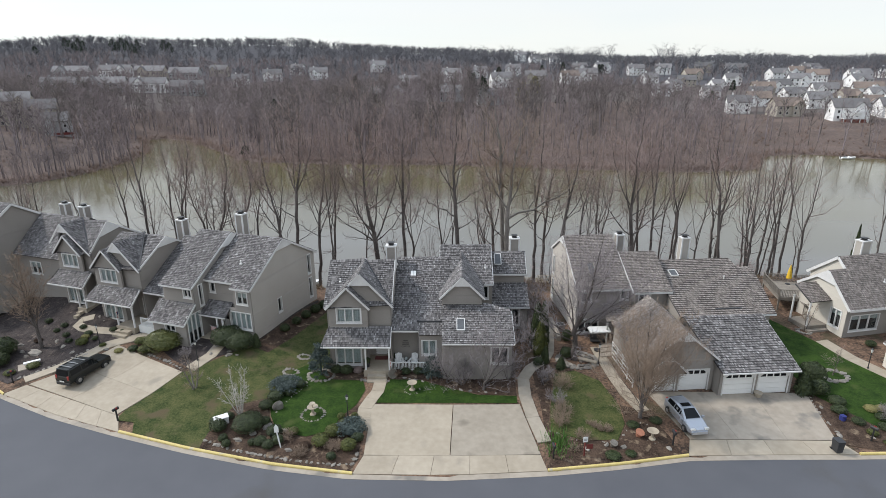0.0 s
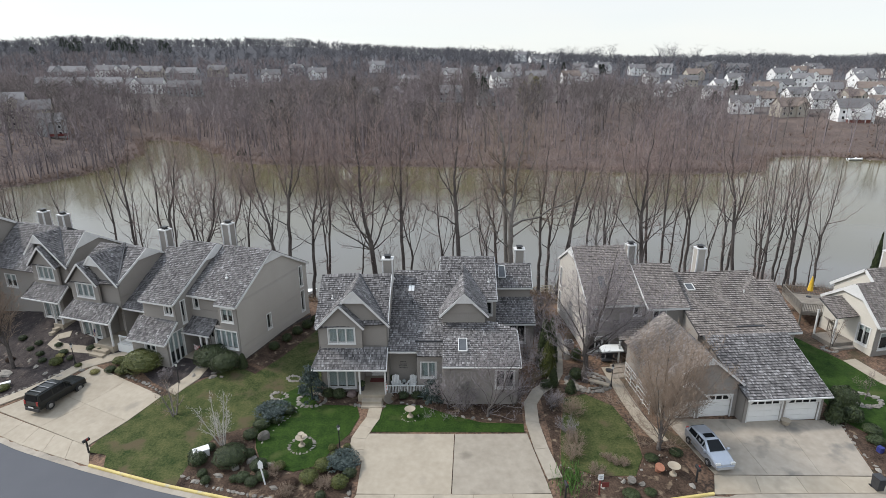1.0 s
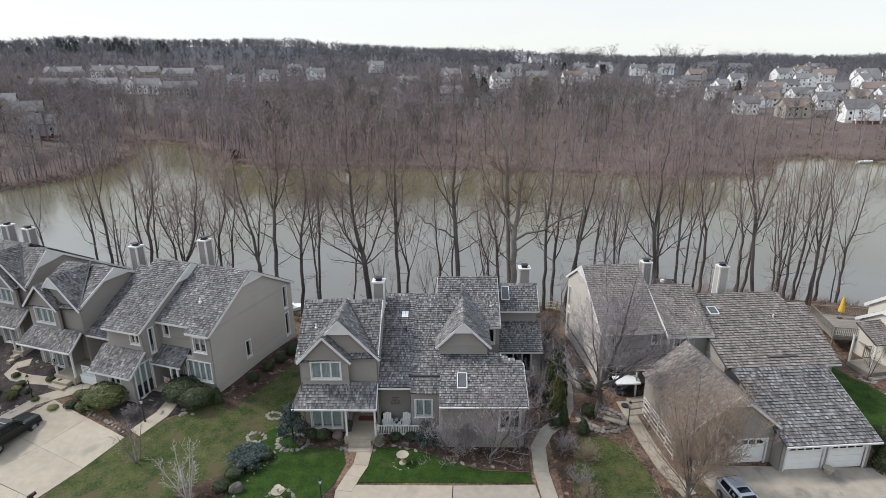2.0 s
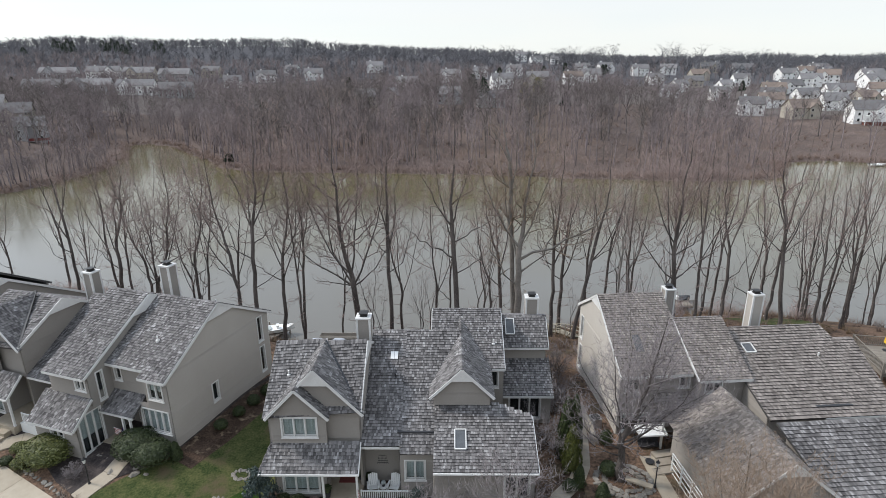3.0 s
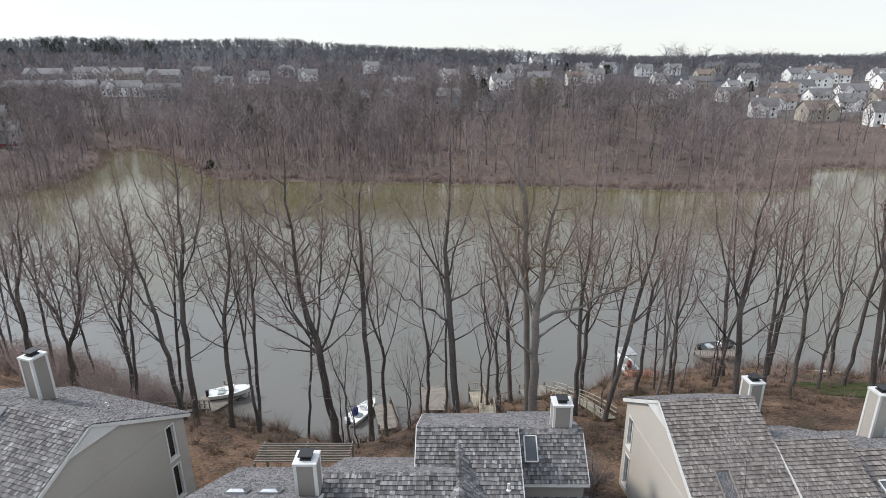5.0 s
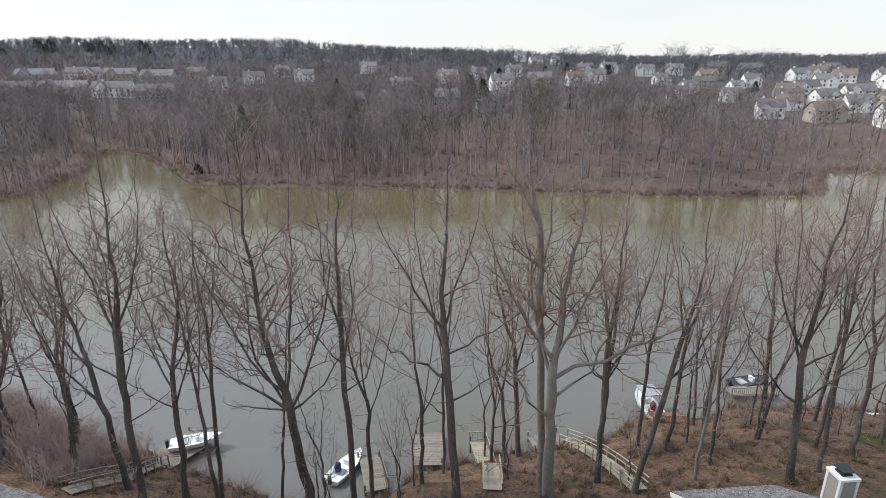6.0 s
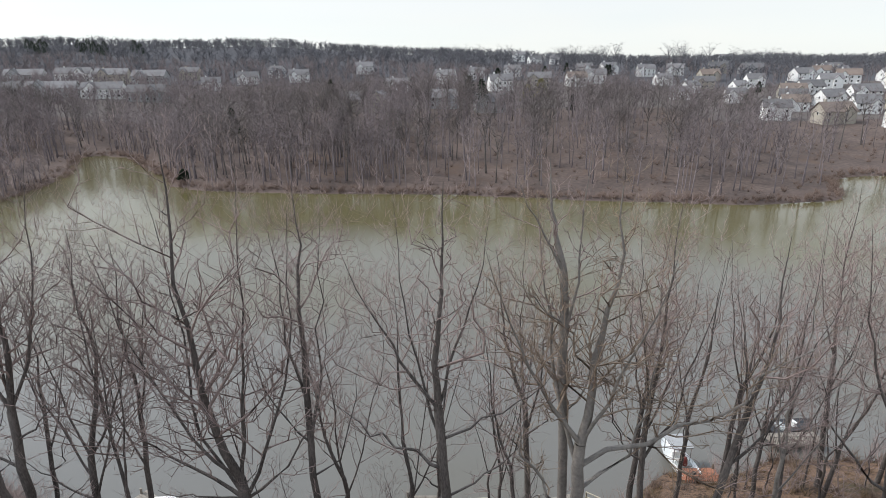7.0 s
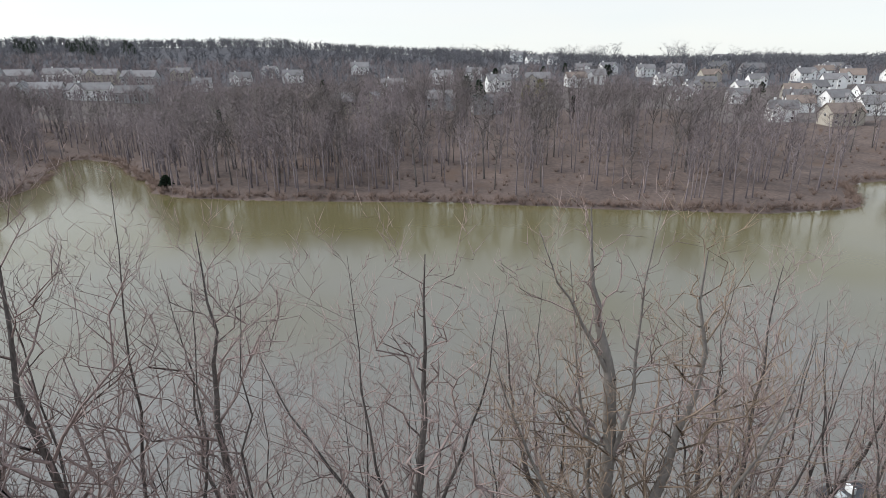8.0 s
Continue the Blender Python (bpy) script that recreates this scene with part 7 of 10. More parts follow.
KEY_TREES += [
    ("thin crooked bare tree at the water's edge", (-15.6, 79.2), 0.17, (-14.4, 3.0), [(-15.6, 0.2, 8.6), (-13.2, 0.5, 10.6)], [(1.0, -12.8, 0.0, 4.6, 0.05)]),
    ("bare tree leaning out over the lake", (-24.9, 73.8), 0.29, (-25.8, 8.2), [(-30.4, 0.2, 18.4), (-27.8, 0.8, 18.8), (-29.2, -1.2, 14.6)], [(5.4, -28.8, 0.4, 9.0, 0.06)]),
    ("ivy-clad bare tree at the water's edge", (5.2, 84.0), 0.3, (4.4, 5.4), [(2.2, 0.0, 15.8), (4.2, 0.6, 17.0), (6.2, -0.4, 15.0)], [(1.4, 1.2, 0.3, 6.0, 0.08), (3.0, 8.6, 0.4, 8.2, 0.08)]),
    ("bare tree above the wooden steps", (10.4, 76.2), 0.27, (10.3, 9.6), [(9.0, 0.2, 19.4), (11.2, 0.9, 20.6), (13.2, -0.5, 18.4)], [(6.6, 7.6, 0.3, 12.0, 0.07)]),
]
KEY_TREES += [
    ("bare tree at the water's edge", (12.5, 84.0), 0.3, (12.7, 4.4), [(11.0, 0.2, 15.6), (13.6, 0.8, 16.8), (15.4, -0.5, 15.2)], [(2.4, 9.4, 0.0, 8.0, 0.07)]),
    ("dark bare tree leaning towards the lake", (12.6, 74.4), 0.27, (14.6, 11.0), [(13.0, 0.2, 18.2), (15.6, 0.8, 19.2), (18.2, -0.4, 18.0)], [(7.6, 18.0, 0.3, 12.0, 0.07)]),
    ("pale thin forked tree on the bank", (17.4, 75.8), 0.21, (17.7, 7.0), [(15.8, 0.2, 16.4), (18.2, 0.7, 17.6), (20.6, -0.4, 16.8)], []),
    ("bare tree on the leaf-strewn bank", (19.6, 78.2), 0.22, (19.2, 8.0), [(17.6, 0.0, 16.6), (19.6, 0.8, 17.8), (21.8, -0.5, 16.0)], []),
]
KEY_TREES += [
    ("thick bare tree with heavy limbs on the bank", (24.2, 75.6), 0.42, (23.2, 9.4), [(19.2, -0.2, 18.4), (21.4, 0.8, 20.6), (23.6, -0.8, 20.8), (26.0, 0.5, 19.4)], [(6.0, 18.6, 0.2, 12.6, 0.11), (5.0, 28.6, 0.2, 11.2, 0.11), (7.6, 27.6, -1.0, 16.0, 0.09)]),
    ("straight bare tree on the lake bank", (27.0, 76.9), 0.27, (26.6, 10.0), [(25.0, 0.2, 18.6), (27.0, 0.8, 19.8), (29.2, -0.4, 18.4)], [(6.8, 30.4, 0.2, 11.6, 0.07)]),
    ("straight bare tree by the covered boat", (28.6, 87.6), 0.31, (27.6, 7.0), [(25.2, 0.2, 15.8), (27.4, 0.8, 17.2), (29.6, -0.4, 16.0)], [(3.4, 31.6, 0.2, 8.6, 0.08), (4.4, 24.6, 0.2, 9.4, 0.08)]),
]
KEY_TREES += [
    ("leaning forked bare tree above the lawn", (37.2, 77.8), 0.35, (35.8, 10.8), [(32.6, 0.2, 19.6), (35.0, 1.0, 20.2), (38.6, -0.5, 17.8)], [(7.4, 31.8, 0.2, 12.6, 0.08), (8.2, 40.6, 0.3, 13.0, 0.08)]),
    ("low-forked bare tree beyond the town houses", (-37.0, 76.4), 0.34, (-36.4, 3.6), [(-31.6, 0.2, 15.8), (-34.0, 1.0, 17.6), (-36.2, -1.0, 17.8), (-39.0, 0.4, 16.0)], []),
    ("bare tree at the water's edge", (-33.4, 79.6), 0.25, (-33.0, 6.4), [(-30.8, 0.2, 16.6), (-33.0, 0.8, 17.4), (-35.0, -0.4, 15.6)], [(3.4, -29.6, 0.0, 7.8, 0.06)]),
    ("straight dark bare tree beyond the town houses", (-42.6, 78.4), 0.3, (-41.8, 8.6), [(-39.8, 0.2, 17.4), (-41.8, 0.9, 18.4), (-43.8, -0.4, 16.6)], [(5.0, -45.6, 0.2, 9.6, 0.07)]),
]
for i, (words, (x, y), r, (fx, fz), ends, low) in enumerate(KEY_TREES):
    pale = "pale-barked" in words
    z0 = float(ground_z(x, y))
    grown_tree(
        words, spot(x, y), M_SYCAMORE if "pale" in words else M_BARK, M_TWIG_PALE if pale else M_TWIG,
        seed=710 + i, r0=r * (0.72 if x > 16 else 0.85), fork=(fx - x, 0.0, fz - z0),
        leaders=[(ex - x, dy, ez + (2.4 if x > 20 or x < -15 else 0.9) - z0) for ex, dy, ez in ends],
        limbs=[(az - z0, (ex - x, dy, ez - z0), lr) for az, ex, dy, ez, lr in low],
        dense=0.8 if "twin" in words else 0.8 if "straight tree beside" in words else 1.0 if r > 0.25 else 0.85, stout=1.1 if r > 0.3 else 1.05, gnarl=0.55 if pale or "forked tree" in words else 0.4,
    )

tree_rng = random.Random(21)
TREE_KINDS = []
for k, (hh, fz, r, n, wide) in enumerate([(24, 11, 0.18, 3, 2.2), (25, 13, 0.21, 3, 2.4), (23, 8, 0.19, 4, 3.0), (22, 10, 0.15, 2, 1.6), (21, 6, 0.16, 3, 2.6), (25, 9, 0.21, 4, 3.2)]):
    ends = []
    for j in range(n):
        a = 6.28 * j / n + tree_rng.uniform(-0.4, 0.4)
        ends.append((math.cos(a) * wide * tree_rng.uniform(0.5, 1.1), math.sin(a) * wide * tree_rng.uniform(0.5, 1.1), hh * tree_rng.uniform(0.86, 1.0)))
    low = [(fz * 0.66, (tree_rng.choice((-1, 1)) * tree_rng.uniform(2.5, 4.0), tree_rng.uniform(-1.5, 1.5), fz * 1.1), 0.07)]
    TREE_KINDS.append(dict(seed=740 + k, r0=r, fork=(tree_rng.uniform(-0.5, 0.5), tree_rng.uniform(-0.5, 0.5), fz), leaders=ends, limbs=low, dense=0.48))
for k, (hh, fz, r, n) in enumerate([(15, 6, 0.12, 2), (11, 3.5, 0.08, 3)]):
    ends = [(tree_rng.uniform(-1.4, 1.4), tree_rng.uniform(-1.4, 1.4), hh * tree_rng.uniform(0.8, 1.0)) for j in range(n)]
    TREE_KINDS.append(dict(seed=750 + k, r0=r, fork=(tree_rng.uniform(-0.6, 0.6), 0.2, fz), leaders=ends, gnarl=0.4, dense=0.7))
FIRST = {}


def bank_tree(kind, x, y, turn, size, words=WOODS_LABEL):
    m = spot(x, y, turn) @ pose(0, 0, 0, tree_rng.uniform(-4, 4), tree_rng.uniform(-4, 4), 0) @ Matrix.Scale(size, 4)
    if kind not in FIRST:
        FIRST[kind] = grown_tree(words, m, M_BARK, M_TWIG, **TREE_KINDS[kind])
        return FIRST[kind]
    c = copy_thing(FIRST[kind], Matrix.Identity(4))
    c.matrix_basis = m
    c["label"] = words
    return c


PLACES = [(-30.2, 75.4), (-28.4, 79.4), (-3.2, 78.0), (-1.6, 80.8), (2.6, 82.4), (3.6, 78.6), (15.6, 83.4), (17.4, 81.3), (21.4, 84.0), (22.6, 88.6), (26.0, 83.6), (31.2, 79.5), (33.8, 88.4), (38.6, 83.4), (41.6, 78.6), (44.2, 84.8), (47.0, 90.0), (-39.6, 80.6), (-45.4, 82.4), (-47.8, 78.6), (-50.4, 84.6), (29.4, 81.2), (35.2, 82.0), (40.2, 88.0), (46.2, 80.6), (50.5, 86.5), (-36.0, 83.4), (-41.2, 84.8)]
for i, (x, y) in enumerate(PLACES):
    bank_tree(i % 6, x, y, tree_rng.uniform(0, 360), tree_rng.uniform(0.8, 1.0) * (1.1 if x > 20 else 1.0))
for i in range(22):
    side = -1 if i % 2 else 1
    x = side * tree_rng.uniform(44, 88)
    y = float(interp(x, SHORE)) - tree_rng.uniform(1.5, 19)
    bank_tree(tree_rng.randrange(6), x, y, tree_rng.uniform(0, 360), tree_rng.uniform(0.75, 1.0))
for i in range(26):
    x = tree_rng.uniform(-52, 60) if i < 18 else tree_rng.uniform(12, 46)
    y = float(interp(x, SHORE)) - tree_rng.uniform(0.8, 12)
    bank_tree(6 + i % 2, x, y, tree_rng.uniform(0, 360), tree_rng.uniform(0.6, 1.0), "thin bare sapling on the lake bank")


# ---- yard trees and bare shrubs ----
ring_rng = random.Random(31)
ROUND = [(math.cos(k * 0.66) * (3.5 if k % 2 else 2.0) * ring_rng.uniform(0.8, 1.1), math.sin(k * 0.66) * (3.2 if k % 2 else 1.9) * ring_rng.uniform(0.8, 1.1), (7.4 if k % 2 else 9.6) * ring_rng.uniform(0.9, 1.05)) for k in range(10)]
grown_tree("round-crowned bare tree with pale twigs beside the driveway", spot(15.7, 40.4), M_BARK, M_TWIG_PALE, group="", seed=61, r0=0.2, fork=(-0.05, 0.1, 1.3), leaders=ROUND, stout=1.0, dense=2.15, gnarl=0.25)
grown_tree("spreading bare tree in a ring of stones", spot(11.7, 49.2), M_BARK, M_TWIG_GREY, group="", seed=62, r0=0.3, fork=(-0.2, 0.0, 3.4), leaders=[(-3.6, 0.6, 9.8), (-1.8, -1.4, 12.2), (-0.2, 1.2, 13.4), (1.6, -0.8, 12.8), (3.4, 0.9, 11.4), (5.0, -0.4, 10.0), (6.8, 0.5, 8.4)], limbs=[(2.6, (-4.8, -0.6, 7.4), 0.09), (2.8, (5.6, 1.0, 6.4), 0.09), (2.2, (-3.6, -1.4, 5.2), 0.07)], stout=1.35, dense=1.6, gnarl=0.34)
grown_tree("grey many-limbed bare tree before the house wall", spot(2.7, 43.7), M_BARK, M_TWIG_GREY, group="", seed=73, r0=0.15, fork=(0.1, 0.0, 0.8), leaders=[(-1.6, 0.2, 4.2), (-0.3, 0.5, 6.4), (1.0, -0.4, 7.6), (2.4, 0.3, 6.4), (3.9, -0.2, 4.4)], limbs=[], stout=0.85, dense=1.5, gnarl=0.42)
grown_tree("dense grey bare shrub before the porch", spot(-0.6, 44.6), M_BARK, M_TWIG_GREY, group="bare garden shrubs", name="shrub", seed=75, r0=0.1, fork=(0.0, 0.0, 0.5), leaders=[(-1.9, 0.2, 2.4), (-0.9, -0.5, 3.3), (0.2, 0.5, 3.7), (1.2, -0.3, 3.2), (2.0, 0.3, 2.3)], stout=0.7, dense=2.2, gnarl=0.45)
bare_tree("bare tree with fine reddish twigs in a mulch bed", spot(-43.3, 49.6), M_BARK, M_TWIG_PALE, fat=1.5, seed=63, height=9.8, r0=0.2, clear=0.2, spread=0.62, limbs=24, levels=4, fine=0.8, twig=8, up=0.8)
bare_tree("small pale bare tree on the dry lawn", spot(-23.5, 42.7), M_SYCAMORE, M_TWIG_PALE, seed=64, height=3.9, r0=0.09, stems=3, spread=0.5, clear=0.25, limbs=7, levels=3, twig=4)
bare_tree("small white-stemmed birch in the planted bed", spot(-17.9, 39.4), M_BIRCH, M_BIRCH, seed=65, height=4.8, r0=0.06, stems=5, spread=0.45, clear=0.2, limbs=6, levels=3, twig=2, up=0.8, stout=1.2)
bare_tree("small bare tree in a ring of white stones", spot(35.2, 47.6), M_BARK, M_TWIG, seed=66, height=3.0, r0=0.06, stems=1, fork=0.25, spread=0.7, clear=0.2, limbs=8, levels=3)
bare_tree("thin bare tree beside the wooden steps", spot(37.2, 56.2), M_BARK, M_TWIG_PALE, seed=67, height=3.8, r0=0.05, stems=3, spread=0.35, clear=0.3, limbs=6, levels=3)
SHRUBS = [(0.9, 44.4, 2.6, 71), (5.0, 45.4, 3.0, 76), (8.3, 45.0, 2.0, 77), (7.9, 51.0, 3.0, 78), (9.0, 42.0, 1.6, 79), (36.0, 41.2, 1.8, 80), (-22.0, 48.6, 1.2, 81), (-26.6, 47.2, 1.3, 82), (6.2, 52.0, 3.6, 83), (8.0, 56.2, 2.6, 94), (8.9, 58.8, 2.2, 95), (8.2, 61.2, 3.0, 96), (9.2, 63.6, 2.6, 97), (7.4, 65.4, 3.2, 98)]
DRY = [(9.3, 40.6, 1.3, 84), (8.9, 39.3, 1.2, 85), (10.4, 37.7, 0.9, 86), (11.6, 39.2, 0.7, 87), (12.4, 38.7, 0.8, 88), (9.7, 44.4, 1.5, 89), (-12.9, 36.6, 0.9, 90), (-11.4, 34.9, 0.8, 91), (-9.0, 35.6, 0.9, 92), (9.6, 36.4, 0.6, 93)]
for x, y, hh, sd in DRY:
    bare_tree("low tan dormant shrub in the garden bed", spot(x, y), M_TWIG_PALE, M_TWIG_PALE, "dormant garden shrubs", "shrub", seed=sd, height=hh, r0=0.02, stems=9, spread=1.1, clear=0.15, limbs=7, levels=3, twig=4, fat=0.8)
for x, y, hh, sd in SHRUBS:
    bare_tree("bare grey many-stemmed shrub in the mulch bed", spot(x, y), M_BARK, M_TWIG_GREY, "bare garden shrubs", "shrub", seed=sd, height=hh, r0=0.035, stems=7, spread=0.8, clear=0.2, limbs=7, levels=3, twig=4, fat=1.1)


# ---- leafy shrubs ----
def leaf_cloud(seed, count, size, shape):
    """Small folded leaves over a rounded or pointed form of about unit size."""
    rng = random.Random(seed)
    g = Geo()
    for i in range(count):
        if shape == "round":
            d = Vector((rng.gauss(0, 1), rng.gauss(0, 1), rng.gauss(0, 1))).normalized()
            if d.z < -0.5:
                d.z *= -1
            s = 1 + 0.12 * noise.noise(d * 2.3 + Vector((seed, 0, 0))) - 0.1 * rng.random() ** 2
            p = Vector((d.x * s, d.y * s, 0.85 + d.z * 0.85 * s))
            n = d
        elif shape in ("tuft", "spruce"):
            if i % 34 == 0:
                a, t = rng.uniform(0, 2 * math.pi), rng.random()
                r = (rng.uniform(0.45, 1.08) if shape == "tuft" else (1.12 - t) * rng.uniform(0.45, 1.0) + 0.1) if i else 0.1
                mid = Vector((math.cos(a) * r, math.sin(a) * r, 0.35 + 1.1 * math.sqrt(max(0.0, 1.25 - r * r)) * rng.uniform(0.75, 1.0) if shape == "tuft" else 0.25 + 1.7 * t))
            n = Vector((rng.gauss(0, 1), rng.gauss(0, 1), rng.gauss(0.25, 0.6))).normalized()
            k = rng.random() ** 0.5 * 0.24
            p = mid + Vector((n.x * k, n.y * k, n.z * k * 0.7)) + Vector((math.cos(a), math.sin(a), 0)) * rng.uniform(-0.2, 0.12)
        else:
            t = rng.random() ** 0.7
            a = rng.uniform(0, 2 * math.pi)
            r = (1 - t) ** (0.8 if shape == "cone" else 0.45)
            r *= 1 + 0.25 * noise.noise(Vector((math.cos(a) * 1.5, math.sin(a) * 1.5, t * 5 + seed))) - 0.25 * rng.random() ** 2
            p = Vector((math.cos(a) * r, math.sin(a) * r, 0.04 + 1.96 * t))
            n = Vector((math.cos(a), math.sin(a), 0.5)).normalized()
        n = (n + Vector((rng.gauss(0, 0.5), rng.gauss(0, 0.5), rng.gauss(0, 0.5)))).normalized()
        u = n.orthogonal().normalized()
        u.rotate(Matrix.Rotation(rng.uniform(0, 6.3), 3, n))
        v = n.cross(u)
        s = size * rng.uniform(0.6, 1.3)
        g.add([p - u * s * 0.5, p + v * s - n * s * 0.15, p + u * s * 0.5, p - v * s - n * s * 0.15], [(0, 1, 2), (0, 2, 3)])
    if shape == "round":
        g.blob((0, 0, 0.8), (0.8, 0.8, 0.72), 0.2, seed, 6, 8)
    elif shape == "tuft":
        g.blob((0, 0, 0.5), (0.72, 0.72, 0.5), 0.25, seed, 6, 8)
    elif shape == "spruce":
        g.lathe([(0.09, 0.0), (0.06, 0.8), (0.015, 1.8)], 7)
    else:
        g.lathe([(0.5, 0.0), (0.72, 0.15), (0.55 if shape == "cone" else 0.68, 0.9), (0.12, 1.8)], 8)
    return g


LEAFY = {}


def shrub(x, y, radius, high, material, words, shape="round", seed=1, group="clipped shrubs", category="shrub", name="shrub"):
    big = radius > 1.1 and shape == "round"
    key = (material.name, shape, seed % 3, big)
    if key not in LEAFY:
        LEAFY[key] = leaf_cloud(seed % 3 + 5, 2600 if shape in ("tuft", "spruce") else 3200 if big else 1300 if shape == "round" else 1500, 0.075 if shape in ("tuft", "spruce") else 0.055 if big else 0.095 if shape == "round" else 0.11, shape).mesh(name, material)
    ob = new(name, LEAFY[key])
    ob.matrix_world = spot(x, y, seed * 47 % 360, -0.03) @ Matrix.Diagonal((radius, radius, high / (1.7 if shape in ("round", "tuft") else 2.0), 1))
    return tagged(ob, words, category, group)


GREEN, LIGHT, BLUE = M_LEAF, M_LEAF_LIGHT, M_LEAF_BLUE
BED = [
    (-18.9, 37.4, 0.8, 1.0, GREEN),
    (-19.4, 38.0, 0.6, 0.8, GREEN),
    (-18.0, 36.2, 0.45, 0.6, GREEN),
    (-17.5, 35.6, 0.42, 0.6, GREEN),
    (-18.7, 38.9, 0.55, 0.6, GREEN),
    (-16.5, 37.6, 1.25, 1.3, GREEN),
    (-14.9, 35.9, 0.6, 0.7, GREEN),
    (-14.1, 35.5, 0.55, 0.7, GREEN),
    (-15.5, 35.8, 0.4, 0.55, GREEN),
    (-13.5, 36.0, 0.55, 0.8, GREEN),
    (-14.1, 37.0, 0.75, 0.9, GREEN),
    (-15.3, 38.3, 0.5, 0.7, GREEN),
    (-16.0, 40.3, 0.7, 0.8, GREEN),
    (-16.7, 39.2, 0.7, 0.7, M_MULCH),
    (-15.6, 41.6, 0.8, 0.8, GREEN),
    (-14.6, 42.3, 0.6, 0.7, GREEN),
    (-15.1, 43.1, 1.3, 1.1, BLUE),
    (-13.9, 43.5, 0.6, 0.7, GREEN),
    (-12.6, 37.1, 0.5, 0.7, LIGHT),
    (-10.1, 36.0, 0.8, 0.95, LIGHT),
    (-9.4, 37.2, 0.75, 0.9, LIGHT),
    (-7.8, 35.6, 0.72, 0.9, LIGHT),
]
BED += [
    (-8.0, 37.6, 1.15, 1.0, BLUE),
    (-7.3, 36.6, 0.6, 0.7, GREEN),
    (-8.9, 34.5, 0.45, 0.55, GREEN),
    (-11.2, 35.6, 0.5, 0.5, M_MULCH),
    (-9.2, 39.2, 0.4, 0.55, LIGHT),
    (-8.4, 38.8, 0.4, 0.5, LIGHT),
    (-8.9, 38.5, 0.38, 0.5, LIGHT),
    (-8.1, 39.4, 0.35, 0.5, LIGHT),
    (-11.2, 45.9, 0.62, 0.85, GREEN),
    (-10.2, 45.8, 0.68, 0.9, GREEN),
    (-9.1, 45.9, 0.5, 0.7, M_TWIG),
    (-5.3, 45.6, 0.5, 0.7, M_MULCH),
    (-4.6, 46.0, 0.6, 0.6, GREEN),
    (-3.4, 46.1, 0.6, 0.6, GREEN),
    (-2.4, 45.9, 0.6, 0.6, GREEN),
    (-29.4, 48.7, 1.9, 1.9, LIGHT),
    (-23.1, 49.3, 1.6, 1.9, GREEN),
    (-21.5, 48.5, 1.4, 1.7, GREEN),
    (-18.3, 52.6, 0.62, 0.95, GREEN),
    (-17.6, 54.4, 0.6, 0.95, GREEN),
    (-17.0, 56.0, 0.65, 1.0, GREEN),
    (-16.4, 57.6, 0.7, 1.1, GREEN),
]
BED += [
    (-15.9, 59.0, 0.65, 1.0, GREEN),
    (-32.4, 49.6, 0.75, 0.7, LIGHT),
    (-31.2, 48.2, 0.8, 0.8, LIGHT),
    (-32.6, 48.4, 0.6, 0.6, GREEN),
    (-41.6, 46.2, 0.7, 0.6, LIGHT),
    (-43.0, 44.9, 0.6, 0.6, LIGHT),
    (-38.8, 49.6, 0.7, 0.8, LIGHT),
    (-45.5, 46.4, 1.1, 1.4, GREEN),
    (-46.5, 48.3, 1.4, 2.0, GREEN),
    (-41.5, 51.0, 0.45, 0.5, GREEN),
    (-40.2, 52.0, 0.45, 0.5, GREEN),
    (-39.0, 51.0, 0.5, 0.5, GREEN),
    (-36.5, 51.5, 0.5, 0.5, GREEN),
    (-35.4, 51.2, 0.4, 0.45, GREEN),
    (-48.5, 45.5, 1.0, 1.4, GREEN),
    (32.2, 44.6, 1.0, 1.5, GREEN),
    (32.6, 46.4, 1.15, 2.0, GREEN),
    (33.0, 43.2, 0.8, 0.8, GREEN),
    (32.5, 42.0, 0.75, 0.7, GREEN),
    (33.2, 40.6, 0.6, 0.6, GREEN),
    (33.5, 39.3, 0.5, 0.5, LIGHT),
    (35.3, 42.4, 0.6, 0.55, M_LEAF_YELLOW),
]
BED += [
    (36.2, 42.5, 0.5, 0.5, M_LEAF_YELLOW),
    (35.5, 41.3, 0.6, 0.5, GREEN),
    (35.0, 40.0, 0.7, 0.5, GREEN),
    (36.8, 39.8, 0.6, 0.5, LIGHT),
    (34.0, 38.2, 0.4, 0.4, LIGHT),
    (8.0, 48.0, 0.6, 0.9, GREEN),
    (16.8, 40.0, 0.6, 0.5, GREEN),
    (14.8, 39.4, 0.6, 0.4, GREEN),
    (12.4, 35.8, 0.7, 0.35, GREEN),
    (13.8, 36.1, 0.5, 0.3, GREEN),
    (10.9, 49.6, 0.7, 1.2, GREEN),
    (-45.6, 53.9, 0.5, 0.6, GREEN),
    (-42.8, 52.6, 0.45, 0.55, GREEN),
    (-43.3, 52.0, 0.4, 0.5, GREEN),
    (-39.0, 50.5, 0.5, 0.5, M_LEAF_YELLOW),
    (-34.0, 48.2, 0.5, 0.45, M_LEAF_YELLOW),
    (-46.6, 48.8, 0.6, 0.6, GREEN),
    (-40.6, 50.1, 0.45, 0.45, GREEN),
    (-36.3, 49.2, 0.4, 0.4, LIGHT),
    (-44.6, 50.8, 0.5, 0.5, M_MULCH),
    (-37.8, 50.2, 0.4, 0.45, GREEN),
    (11.4, 52.6, 0.6, 1.5, GREEN),
]
